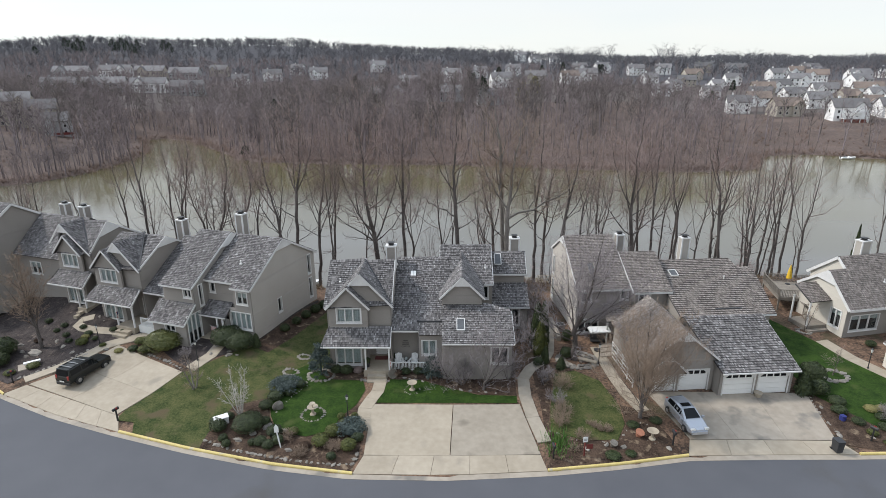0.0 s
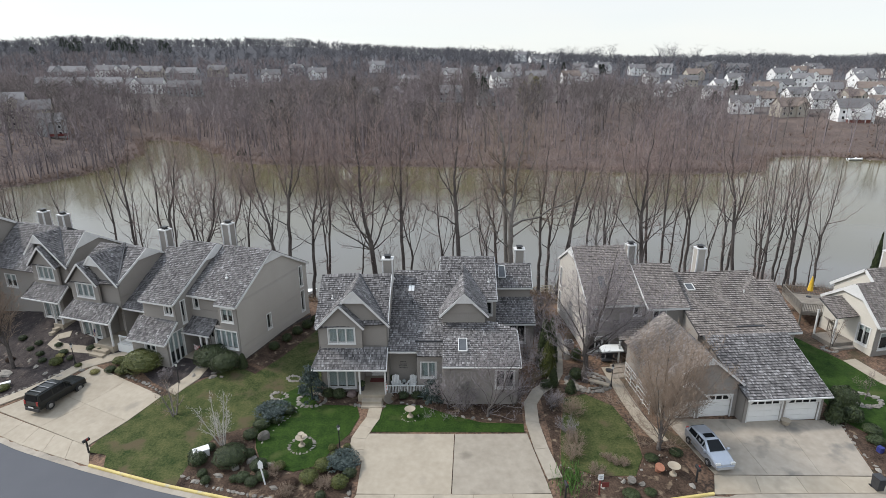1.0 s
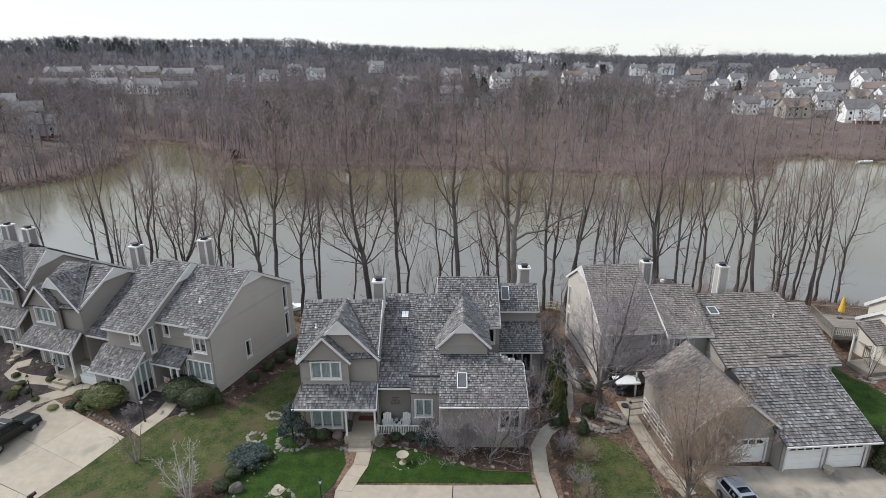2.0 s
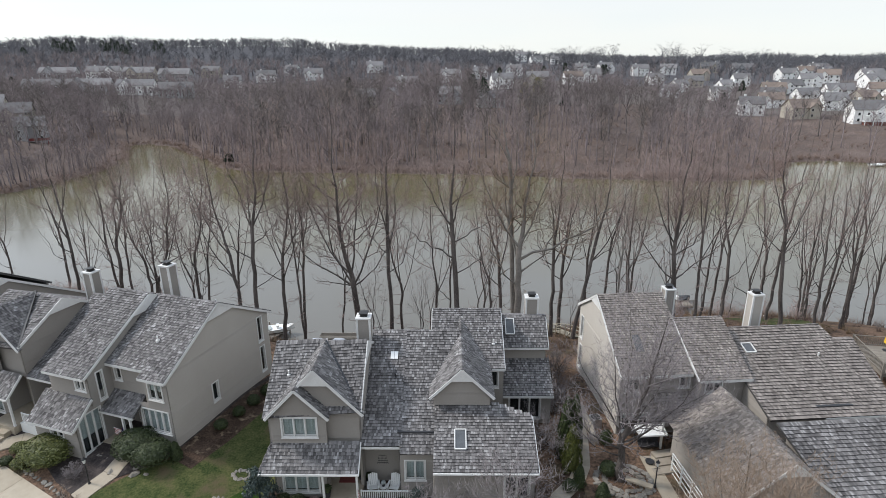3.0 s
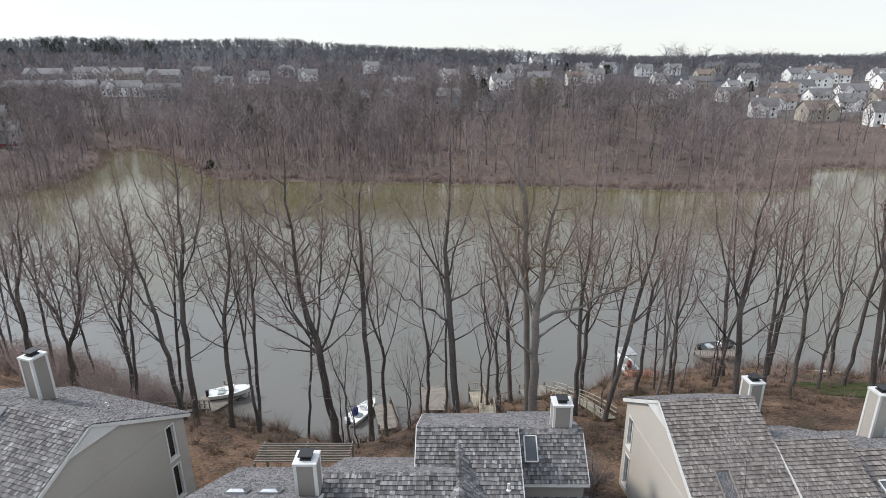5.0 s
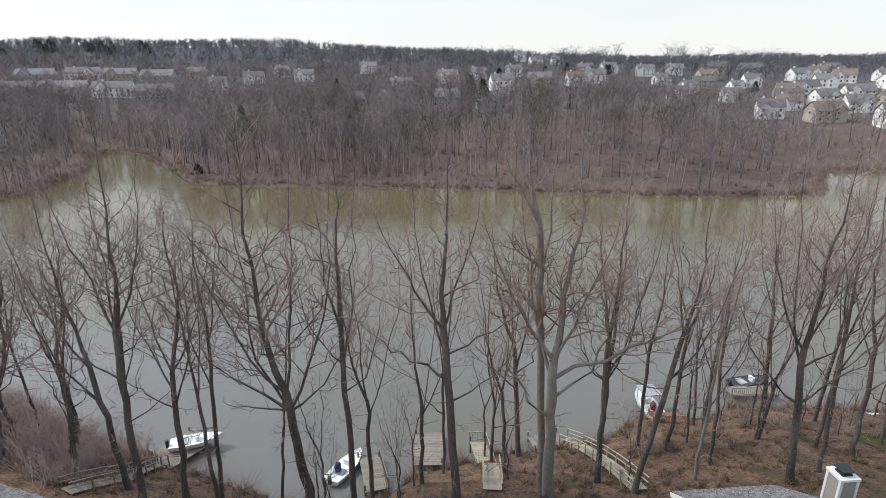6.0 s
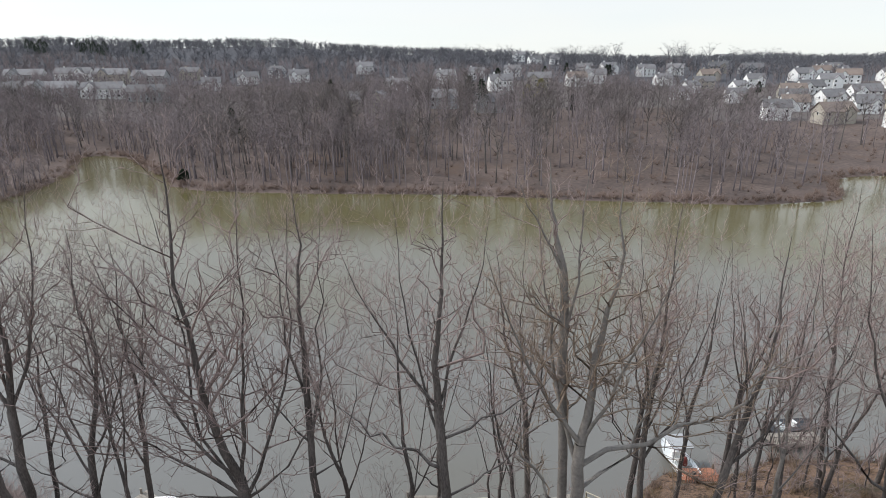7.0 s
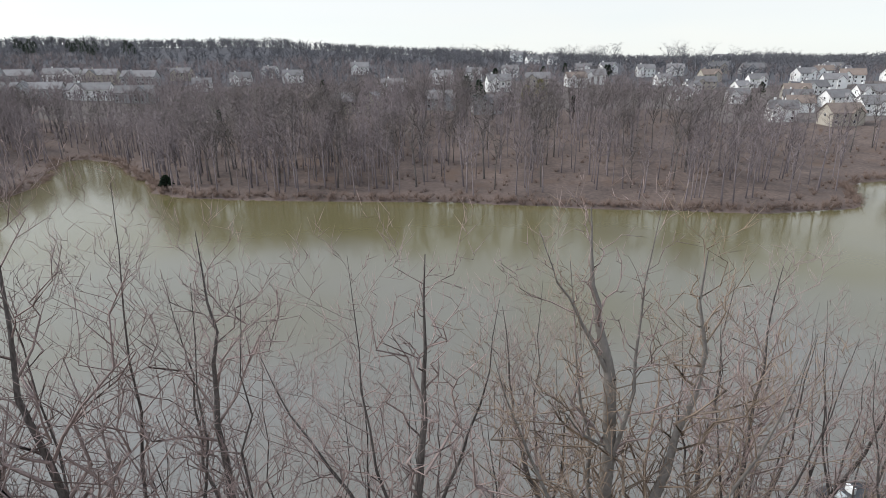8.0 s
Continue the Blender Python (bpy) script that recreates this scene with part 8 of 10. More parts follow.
BED += [
    (42.2, 53.2, 0.6, 0.7, GREEN),
]
for i, (x, y, r, hh, mat) in enumerate(BED):
    kind = {M_LEAF.name: "clipped dark green shrub", M_LEAF_LIGHT.name: "clipped yellow-green shrub", M_LEAF_BLUE.name: "low blue-grey spruce shrub", M_MULCH.name: "brown dormant shrub", M_TWIG.name: "brown twiggy shrub", M_LEAF_YELLOW.name: "yellow flowering shrub"}[mat.name]
    shrub(x, y, r * (0.86 if r < 1.1 else 1.0), hh * (0.92 if r < 1.1 else 1.0), mat, kind + " in a garden bed", "tuft" if mat == BLUE else "round", seed=i + 1)
shrub(30.9, 44.6, 0.85, 2.2, M_LEAF, "clipped conical evergreen beside the garage", "egg", 2, "", "shrub")
shrub(-20.0, 49.0, 0.5, 1.5, M_LEAF, "clipped upright evergreen at the house corner", "egg", 4, "")
shrub(-12.5, 45.4, 1.2, 3.3, M_LEAF_BLUE, "ragged blue-green spruce at the house corner", "spruce", 3, "", "tree", "tree")
shrub(-2.1, 45.2, 1.0, 2.4, M_LEAF_BLUE, "small blue spruce before the porch rail", "spruce", 5, "", "tree", "tree")
for i, (x, y, r, hh) in enumerate([(8.2, 51.4, 0.85, 4.9), (8.9, 52.1, 0.7, 4.7), (8.4, 50.1, 0.8, 3.6), (8.9, 53.4, 0.6, 3.4), (8.7, 48.4, 0.5, 1.8), (10.1, 47.4, 0.55, 1.3)]):
    shrub(x, y, r, hh, M_LEAF_LIGHT if i == 2 else M_LEAF, "tall narrow evergreen beside the walk", "egg", i, "evergreens beside the walk", "tree", "tree")
for i, (x, y, r, hh) in enumerate([(55.0, 77.0, 0.75, 8.6), (-13.6, 81.5, 0.9, 1.6)]):
    shrub(x, y, r, hh, M_LEAF, "dark green evergreen on the lake bank", "cone", i, "", "tree", "tree")

blades = Geo()
blade_rng = random.Random(5)
for i in range(420):
    x, y = 7.9 + blade_rng.gauss(0.5, 0.55), 36.9 + blade_rng.gauss(0, 0.75)
    z = float(ground_z(x, y))
    a, hh, ln = blade_rng.uniform(0, 6.3), blade_rng.uniform(0.35, 0.65), blade_rng.uniform(0.05, 0.22)
    c, s = math.cos(a), math.sin(a)
    blades.add([(x - s * 0.03, y + c * 0.03, z), (x + s * 0.03, y - c * 0.03, z), (x + c * ln, y + s * ln, z + hh)], [(0, 1, 2)])
tagged(new("daylily", blades.mesh("daylily", surface("fresh_green_blades", (0.05, 0.13, 0.02), (0.12, 0.24, 0.05), 0.6, 2, 10, 0, per_piece=0.4))), "clump of fresh green daylily leaves by the kerb", "plant", kind="stuff")

# ---- far woods ----
def cone_tris(V, F, a, b, r, sides=3):
    a, b = Vector(a), Vector(b)
    d = (b - a).normalized()
    u = d.orthogonal().normalized()
    w = d.cross(u)
    k = len(V)
    for i in range(sides):
        t = 2 * math.pi * i / sides
        V.append(tuple(a + (u * math.cos(t) + w * math.sin(t)) * r))
    V.append(tuple(b))
    for i in range(sides):
        F.append((k + i, k + (i + 1) % sides, k + sides))


def far_template(seed, leaders, boughs, twigs, twig_r, bough_r, trunk_r, spread=0.22, low=0.34):
    """A bare tree one unit high: a stem, a few leaders, spreading boughs and twigs."""
    rng = random.Random(seed)
    V, F = [], []
    top = Vector((rng.uniform(-0.06, 0.06), rng.uniform(-0.06, 0.06), rng.uniform(0.84, 0.97)))
    cone_tris(V, F, (0, 0, -0.04), top, trunk_r, 4)
    turn = rng.uniform(0, 6.28)
    for i in range(leaders):
        turn += 2.4 + rng.uniform(-0.4, 0.4)
        s = low + (0.72 - low) * (i + rng.random()) / leaders
        p = top * s
        r = spread * rng.uniform(0.5, 1.1) * (1.15 - 0.6 * s)
        q = Vector((math.cos(turn) * r, math.sin(turn) * r, min(1.0, s + rng.uniform(0.2, 0.46))))
        cone_tris(V, F, p, q, bough_r * 1.5)
        for j in range(boughs):
            t = rng.uniform(0.2, 1.0)
            a = p.lerp(q, t)
            u = rng.uniform(0, 6.28)
            d = Vector((math.cos(u), math.sin(u), rng.uniform(0.15, 1.0))).normalized()
            b = a + d * rng.uniform(0.07, 0.19) * (1.2 - 0.5 * t)
            cone_tris(V, F, a, b, bough_r)
            for k in range(twigs):
                c = a.lerp(b, rng.uniform(0.35, 1.0))
                e = (d + Vector((rng.gauss(0, 0.8), rng.gauss(0, 0.8), rng.uniform(-0.1, 0.8)))).normalized()
                cone_tris(V, F, c, c + e * rng.uniform(0.04, 0.11), twig_r)
    return np.array(V), np.array(F)


def scatter_mesh(name, templates, places, material):
    """places: rows of (x, y, z, turn, height, width factor, template)."""
    VV, FF, base = [], [], 0
    for x, y, z, turn, hh, wf, k in places:
        V, F = templates[int(k)]
        c, s = math.cos(turn), math.sin(turn)
        P = np.empty_like(V)
        P[:, 0] = (V[:, 0] * c - V[:, 1] * s) * hh * wf + x
        P[:, 1] = (V[:, 0] * s + V[:, 1] * c) * hh * wf + y
        P[:, 2] = V[:, 2] * hh + z
        VV.append(P)
        FF.append(F + base)
        base += len(V)
    V, F = np.concatenate(VV), np.concatenate(FF)
    me = bpy.data.meshes.new(name)
    me.vertices.add(len(V))
    me.vertices.foreach_set("co", V.astype(np.float32).ravel())
    me.loops.add(len(F) * 3)
    me.loops.foreach_set("vertex_index", F.astype(np.int32).ravel())
    me.polygons.add(len(F))
    me.polygons.foreach_set("loop_start", np.arange(0, len(F) * 3, 3, dtype=np.int32))
    me.polygons.foreach_set("loop_total", np.full(len(F), 3, np.int32))
    me.update(calc_edges=True)
    me.validate()
    me.materials.append(material)
    return me


far_rng = np.random.RandomState(3)

# (x, y, turn, width, depth, height, wall, roof, windows down, label)
FAR_HOUSES = [
    (201, 318, -8, 17, 11, 8.5, "w", "g", "white two-storey house with a brick base and deck"),
    (232, 330, -8, 14, 11, 8.0, "w", "g", "white house above the far bank"),
    (181, 342, 5, 16, 11, 7.5, "t", "b", "tan house above the far bank"),
    (162, 360, -15, 13, 10, 8.0, "w", "g", "white house with a green lawn above the bank"),
    (223, 416, 10, 15, 11, 7.0, "w", "g", "white house among far houses"),
    (252, 430, -5, 17, 11, 7.0, "w", "g", "pale house among far houses"),
    (243, 388, 20, 15, 10, 7.0, "t", "b", "tan house among far houses"),
    (268, 396, 0, 15, 10, 7.0, "w", "g", "white house among far houses"),
    (278, 640, 5, 22, 12, 8.0, "s", "g", "grey house with a blue-grey roof"),
    (186, 520, -10, 15, 10, 7.0, "t", "g", "tan house behind bare trees"),
    (203, 497, 15, 11, 9, 6.5, "w", "g", "small white house behind bare trees"),
    (160, 590, 0, 15, 10, 8.0, "w", "g", "white gabled house on the far hill"),
    (131, 610, 20, 16, 10, 8.5, "w", "g", "white gabled house on the far hill"),
    (107, 600, -20, 14, 10, 9.0, "w", "g", "white gabled house on the far hill"),
    (223, 460, -12, 16, 11, 7.0, "t", "b", "tan house with a brown roof"),
]
FAR_HOUSES += [
    (360, 650, 8, 20, 12, 8.0, "w", "g", "white house on the far hill"),
    (168, 500, 25, 13, 9, 7.0, "w", "g", "white house behind bare trees"),
    (245, 640, -10, 18, 11, 8.0, "t", "g", "tan house on the far hill"),
    (60, 780, 0, 15, 10, 9.0, "w", "g", "white house on the far hill"),
    (74, 730, 15, 14, 10, 8.5, "w", "g", "white house on the far hill"),
    (-60, 340, 5, 13, 10, 7.5, "t", "g", "tan house among bare trees"),
    (-44, 330, 80, 10, 9, 8.5, "t", "g", "tan gabled house among bare trees"),
    (-52, 470, -10, 17, 11, 7.5, "w", "g", "white house among bare trees"),
    (-150, 555, 10, 17, 11, 7.5, "w", "g", "white house on the wooded hill"),
    (-177, 578, -15, 13, 10, 7.5, "w", "g", "white house on the wooded hill"),
    (-82, 356, 10, 14, 10, 7.0, "t", "b", "tan house among bare trees"),
    (-13, 354, -6, 15, 10, 7.0, "s", "g", "grey house among bare trees"),
    (10, 340, 8, 15, 10, 6.5, "s", "g", "grey house among bare trees"),
    (20, 430, 12, 15, 10, 8.0, "w", "g", "white house among bare trees"),
    (48, 455, -8, 16, 10, 8.0, "t", "g", "tan house among bare trees"),
]
FAR_HOUSES += [
    (78, 480, 6, 14, 10, 8.0, "w", "b", "white house among bare trees"),
    (-20, 520, -14, 17, 11, 8.0, "w", "g", "white house among bare trees"),
    (5, 560, 10, 15, 10, 8.0, "w", "g", "white house among bare trees"),
    (100, 520, -4, 16, 11, 8.5, "w", "g", "white house among bare trees"),
    (-100, 600, 8, 16, 11, 8.0, "w", "g", "white house on the wooded hill"),
    (40, 600, -16, 15, 10, 8.5, "w", "g", "white house among bare trees"),
    (103, 760, 0, 14, 10, 8.5, "w", "g", "white house on the far hill"),
    (-190, 540, 12, 17, 11, 7.5, "w", "g", "white house on the wooded hill"),
    (-250, 560, 0, 17, 11, 8.0, "t", "g", "tan house on the wooded hill"),
    (-205, 500, 20, 14, 10, 7.5, "w", "g", "pale house on the wooded hill"),
    (300, 470, 12, 16, 11, 7.0, "w", "g", "white house among far houses"),
    (310, 420, -6, 16, 11, 7.0, "t", "b", "tan house among far houses"),
    (330, 520, 3, 18, 11, 7.0, "w", "g", "pale house among far houses"),
    (400, 990, 0, 20, 12, 9.0, "w", "g", "white house on the far hill"),
    (205, 560, 5, 16, 11, 7.0, "t", "b", "tan house among far houses"),
]
FAR_HOUSES += [
    (275, 545, 12, 17, 11, 7.5, "w", "g", "white house among far houses"),
    (215, 372, -6, 13, 11, 7.1, "w", "g", "white house among far houses"),
    (262, 352, -21, 13, 10, 7.3, "w", "g", "white house among far houses"),
    (285, 372, -11, 17, 11, 7.0, "w", "g", "white house among far houses"),
    (300, 395, -9, 14, 9, 7.7, "w", "g", "white house among far houses"),
    (238, 352, -13, 14, 10, 6.9, "w", "b", "white house among far houses"),
    (275, 420, -20, 17, 10, 7.5, "w", "b", "white house among far houses"),
    (190, 395, -14, 14, 10, 6.9, "w", "b", "white house among far houses"),
    (205, 425, -25, 15, 11, 7.6, "w", "g", "white house among far houses"),
    (240, 470, 1, 16, 11, 6.9, "w", "g", "white house among far houses"),
    (265, 490, -11, 15, 10, 7.7, "w", "g", "white house among far houses"),
    (290, 510, -23, 16, 11, 8.0, "w", "b", "white house among far houses"),
    (320, 440, 19, 15, 9, 8.0, "t", "g", "tan house among far houses"),
    (345, 470, 1, 14, 11, 7.4, "w", "g", "white house among far houses"),
    (350, 420, -3, 16, 11, 7.4, "w", "b", "white house among far houses"),
]
FAR_HOUSES += [
    (180, 450, -5, 13, 9, 7.6, "w", "g", "white house among far houses"),
    (150, 470, -18, 15, 9, 6.9, "w", "g", "white house among far houses"),
    (225, 520, -3, 13, 10, 7.6, "w", "g", "white house among far houses"),
    (310, 580, -5, 15, 10, 7.9, "w", "b", "white house among far houses"),
    (340, 600, 14, 13, 10, 7.4, "t", "g", "tan house among far houses"),
    (190, 600, -17, 15, 10, 7.4, "w", "g", "white house among far houses"),
    (160, 540, 11, 13, 10, 6.6, "w", "g", "white house among far houses"),
    (380, 560, 25, 15, 10, 7.4, "w", "g", "white house among far houses"),
    (-280, 425, 14, 30, 11, 8.0, "s", "g", "long row of pale town houses"),
    (-248, 430, 10, 26, 11, 8.0, "w", "g", "long row of pale town houses"),
    (-215, 425, 8, 24, 11, 8.0, "s", "g", "long row of grey town houses"),
    (-312, 420, 16, 24, 11, 8.0, "s", "g", "long row of pale town houses"),
    (-206, 270, 30, 12, 10, 8.6, "s", "g", "grey house with white trim on the wooded bank"),
    (-218, 278, 30, 13, 11, 12.6, "t", "g", "tall tan house on the wooded bank"),
    (-233, 279, 30, 15, 11, 14.0, "t", "g", "tall tan house on the wooded bank"),
]
FAR_HOUSES += [
    (-372, 520, 12, 30, 12, 9.0, "s", "g", "long row of pale town houses on the hill"),
    (-335, 528, 10, 28, 12, 9.0, "w", "g", "long row of pale town houses on the hill"),
    (-298, 522, 8, 26, 12, 9.0, "t", "g", "long row of tan town houses on the hill"),
    (-262, 515, 6, 26, 12, 9.0, "s", "g", "long row of pale town houses on the hill"),
]
WALLS = {"w": M_FARWHITE, "t": M_FARTAN, "s": M_FARGREY}
ROOFS = {"g": M_FARROOF, "b": M_FARROOF_BROWN}


def far_house(x, y, turn, w, d, hh, wk, rk, words):
    z = float(ground_z(x, y))
    h = empty("house", pose(x, y, z, 0, 0, turn), words, "house", "houses across the lake")
    body = Geo()
    rise = d * 0.38
    body.add([(-w / 2, -d / 2, -2), (w / 2, -d / 2, -2), (w / 2, d / 2, -2), (-w / 2, d / 2, -2), (-w / 2, -d / 2, hh - rise * 0.4), (w / 2, -d / 2, hh - rise * 0.4), (w / 2, d / 2, hh - rise * 0.4), (-w / 2, d / 2, hh - rise * 0.4), (-w / 2, 0, hh + rise * 0.6), (w / 2, 0, hh + rise * 0.6)], [(0, 1, 5, 4), (2, 3, 7, 6), (1, 2, 6, 9, 5), (3, 0, 4, 8, 7)])
    part("wall", body, WALLS[wk], h)
    o = 0.5
    zr, ze = hh + rise * 0.6 + 0.05, hh - rise * 0.4 - o * rise / (d / 2) + 0.05
    for s in (-1, 1):
        r = Geo()
        P = [Vector((-w / 2 - o, s * (d / 2 + o), ze)), Vector((w / 2 + o, s * (d / 2 + o), ze)), Vector((w / 2 + o, 0, zr)), Vector((-w / 2 - o, 0, zr))]
        up = Vector((0, 0, 0.25))
        r.add(P + [q + up for q in P], [(0, 1, 2, 3), (4, 5, 6, 7), (0, 1, 5, 4), (1, 2, 6, 5), (2, 3, 7, 6), (3, 0, 4, 7)])
        part("roof", r, ROOFS[rk], h)
    # front cross gable
    gx, gw = w * (0.22 if int(abs(x)) % 2 else -0.22), w * 0.34
    g = Geo()
    gz = hh - rise * 0.4
    g.add([(gx - gw / 2, -d / 2 - 1.2, -2), (gx + gw / 2, -d / 2 - 1.2, -2), (gx + gw / 2, -d / 2, -2), (gx - gw / 2, -d / 2, -2), (gx - gw / 2, -d / 2 - 1.2, gz), (gx + gw / 2, -d / 2 - 1.2, gz), (gx + gw / 2, -d / 2, gz), (gx - gw / 2, -d / 2, gz), (gx, -d / 2 - 1.2, gz + gw * 0.45)], [(0, 1, 5, 8, 4), (1, 2, 6, 5), (3, 0, 4, 7)])
    part("bay_wall", g, WALLS[wk], h)
    for s in (-1, 1):
        r = Geo()
        P = [Vector((gx + s * (gw / 2 + 0.3), -d / 2 - 1.5, gz - 0.25)), Vector((gx, -d / 2 - 1.5, gz + gw * 0.45 + 0.1)), Vector((gx, 0, gz + gw * 0.45 + 0.1)), Vector((gx + s * (gw / 2 + 0.3), 0, gz - 0.25))]
        up = Vector((0, 0, 0.2))
        r.add(P + [q + up for q in P], [(0, 1, 2, 3), (4, 5, 6, 7), (0, 1, 5, 4), (1, 2, 6, 5), (2, 3, 7, 6), (3, 0, 4, 7)])
        part("roof", r, ROOFS[rk], h)
    c = boxes(((-w * 0.3, 0.8, hh - 1), (-w * 0.3 + 1.0, 1.8, zr + 1.3)))
    part("chimney", c, WALLS[wk], h)
    n = max(3, int(w / 3.6))
    floors = 4 if hh > 12 else 2
    for f in range(floors):
        for i in range(n):
            u = -w / 2 + w * (i + 0.5) / n
            yy = -d / 2 - (1.2 if abs(u - gx) < gw / 2 - 0.4 else 0.0)
            if yy > -d / 2 - 1 and abs(u - gx) < gw / 2 + 0.9:
                continue
            zz = 1.0 + f * 2.9
            win = part("window", boxes(((u - 0.6, yy - 0.07, zz), (u + 0.6, yy + 0.02, zz + 1.5))), M_FARWHITE, h)
            part("pane", boxes(((u - 0.5, yy - 0.1, zz + 0.1), (u + 0.5, yy - 0.07, zz + 1.4))), M_CARGLASS, win)
    for s in (-1, 1):
        win = part("window", boxes(((s * w / 2 - 0.07, -0.6, 3.9), (s * w / 2 + 0.07, 0.6, 5.4))), M_FARWHITE, h)
        part("pane", boxes(((s * w / 2 - 0.1, -0.5, 4.0), (s * w / 2 + 0.1, 0.5, 5.3))), M_CARGLASS, win)
    return h


for row in FAR_HOUSES:
    far_house(*row)

red_deck = empty("deck", pose(-198.5, 264, float(ground_z(-198.5, 264)), 0, 0, 30), "red-stained wooden deck behind a grey house", "deck")
part("deck_floor", boxes(((-4, -2, 1.4), (4, 2, 1.65))), M_REDDOOR, red_deck)
part("deck_rail", boxes(((-4, -2.05, 1.65), (4, -1.95, 2.6)), ((3.95, -1.95, 1.65), (4.05, 2, 2.6))), M_REDDOOR, red_deck)
for k_ in range(3):
    part("deck_post", boxes(((-3.8 + k_ * 3.6, -1.9, -2.5), (-3.5 + k_ * 3.6, -1.6, 1.4))), M_REDDOOR, red_deck)
deck = empty("deck", pose(199, 310, float(ground_z(201, 318)), 0, 0, -8), "white two-level deck on a brick base", "deck")
part("brick_base", boxes(((-4, -1.8, -3), (6, 1.8, 1.2))), M_FARBRICK, deck)
part("deck_floor", boxes(((-5, -2.6, 1.2), (7, 1.8, 1.5))), M_FARWHITE, deck)
part("deck_rail", boxes(((-5, -2.7, 1.5), (7, -2.6, 2.5))), M_FARWHITE, deck)
part("upper_floor", boxes(((-3, -1.6, 4.0), (5, 1.8, 4.2)), ((-3, -1.7, 4.2), (5, -1.6, 5.1))), M_FARWHITE, deck)
for k_ in range(4):
    part("deck_post", boxes(((-4.8 + k_ * 3.8, -2.5, -3.5), (-4.5 + k_ * 3.8, -2.2, 1.2))), M_FARWHITE, deck)

HOUSE_XY = np.array([(r[0], r[1]) for r in FAR_HOUSES], float)
HOUSE_W = np.array([r[3] for r in FAR_HOUSES], float)


def clear_of_houses(x, y, margin):
    d = np.sqrt((x[:, None] - HOUSE_XY[None, :, 0]) ** 2 + (y[:, None] - HOUSE_XY[None, :, 1]) ** 2)
    ok = (d > HOUSE_W[None] * 0.5 + margin).all(1)
    # gardens in front of the houses stay open to view
    dx = np.abs(x[:, None] - HOUSE_XY[None, :, 0] * (y[:, None] / HOUSE_XY[None, :, 1]))
    front = (HOUSE_XY[None, :, 1] - y[:, None] > 0) & (HOUSE_XY[None, :, 1] - y[:, None] < 48) & (dx < HOUSE_W[None] * 0.45)
    thin = (far_rng.rand(len(x)) < 0.82) & (x > -150)
    # a clearing below the houses at the cove
    yard = (x > -240) & (x < -126) & (y < 266) & (far_rng.rand(len(x)) < 0.72)
    return ok & ~(front.any(1) & thin) & ~yard


def sow(n, y0, y1, fan, lo_inland, hi_inland, density=None):
    y = far_rng.uniform(y0, y1, n)
    x = far_rng.uniform(-1, 1, n) * (y * fan + 40)
    fi = far_inland(x, y)
    ok = (fi > lo_inland) & (fi < hi_inland)
    x, y, fi = x[ok], y[ok], fi[ok]
    if density is not None:
        k = far_rng.rand(len(x)) < density(x, y, fi)
        x, y = x[k], y[k]
    k = clear_of_houses(x, y, 3.0)
    return x[k], y[k]


def rows_for(x, y, lo, hi, kinds, wlo=0.8, whi=1.25, sink=0.0):
    n = len(x)
    return np.stack([x, y, ground_z(x, y) - sink, far_rng.uniform(0, 6.28, n), far_rng.uniform(lo, hi, n), far_rng.uniform(wlo, whi, n), far_rng.randint(0, kinds, n)], 1)


def open_slope(x, y, fi):
    """Fewer trees on the open bank below the houses to the right."""
    right = smooth_step((x - 98) / 20)
    return 1.0 - 0.34 * smooth_step((x + 20) / 60) - 0.42 * right


def left_bank(x):
    """The woods stand thicker on the left of the far bank."""
    return 1.0 + 0.6 * smooth_step((10 - x) / 50)


SHORE_TREES = [far_template(100 + k, 6, 5, 2, 0.0026, 0.0038, 0.011 + 0.002 * (k % 3)) for k in range(6)]
MID_TREES = [far_template(200 + k, 5, 4, 0, 0.005, 0.0085, 0.014, 0.26) for k in range(5)]
HILL_TREES = [far_template(300 + k, 5, 3, 0, 0.005, 0.02, 0.02, 0.36, 0.2) for k in range(5)]
TALL_TREES = [far_template(350 + k, 7, 5, 3, 0.0022, 0.0042, 0.014, 0.26, 0.4) for k in range(5)]
x, y = sow(4600, 150, 345, 0.86, 3, 125, lambda a, b, f: (0.5 + 0.3 * np.sin(a * 0.09 + 1.7 * np.sin(b * 0.05)) * np.sin(b * 0.11 + 0.6)) * open_slope(a, b, f) * left_bank(a))
cove = FAR_LINE[(FAR_LINE[:, 0] < -134) & (FAR_LINE[:, 0] > -175) & (FAR_LINE[:, 1] > 165) & (FAR_LINE[:, 1] < 285)]
cove = cove[cove[:, 1] < 232]
cx, cy = np.repeat(cove[:, 0], 3) - far_rng.uniform(0, 10, len(cove) * 3), np.repeat(cove[:, 1], 3) + far_rng.uniform(-2, 2, len(cove) * 3)
tagged(new("shore_woods", scatter_mesh("shore_woods", SHORE_TREES, rows_for(x, y, 14, 22, 6), M_FARWOOD)), "bare grey-brown woods above the far shore", "woods", kind="stuff")
tagged(new("cove_woods", scatter_mesh("cove_woods", SHORE_TREES, rows_for(cx, cy, 6, 12, 6, 1.2, 1.9), M_FARWOOD)), "low bare trees leaning over the cove", "woods", kind="stuff")
x, y = sow(900, 205, 335, 0.8, 12, 120, lambda a, b, f: 0.36 * open_slope(a, b, f) * left_bank(a))
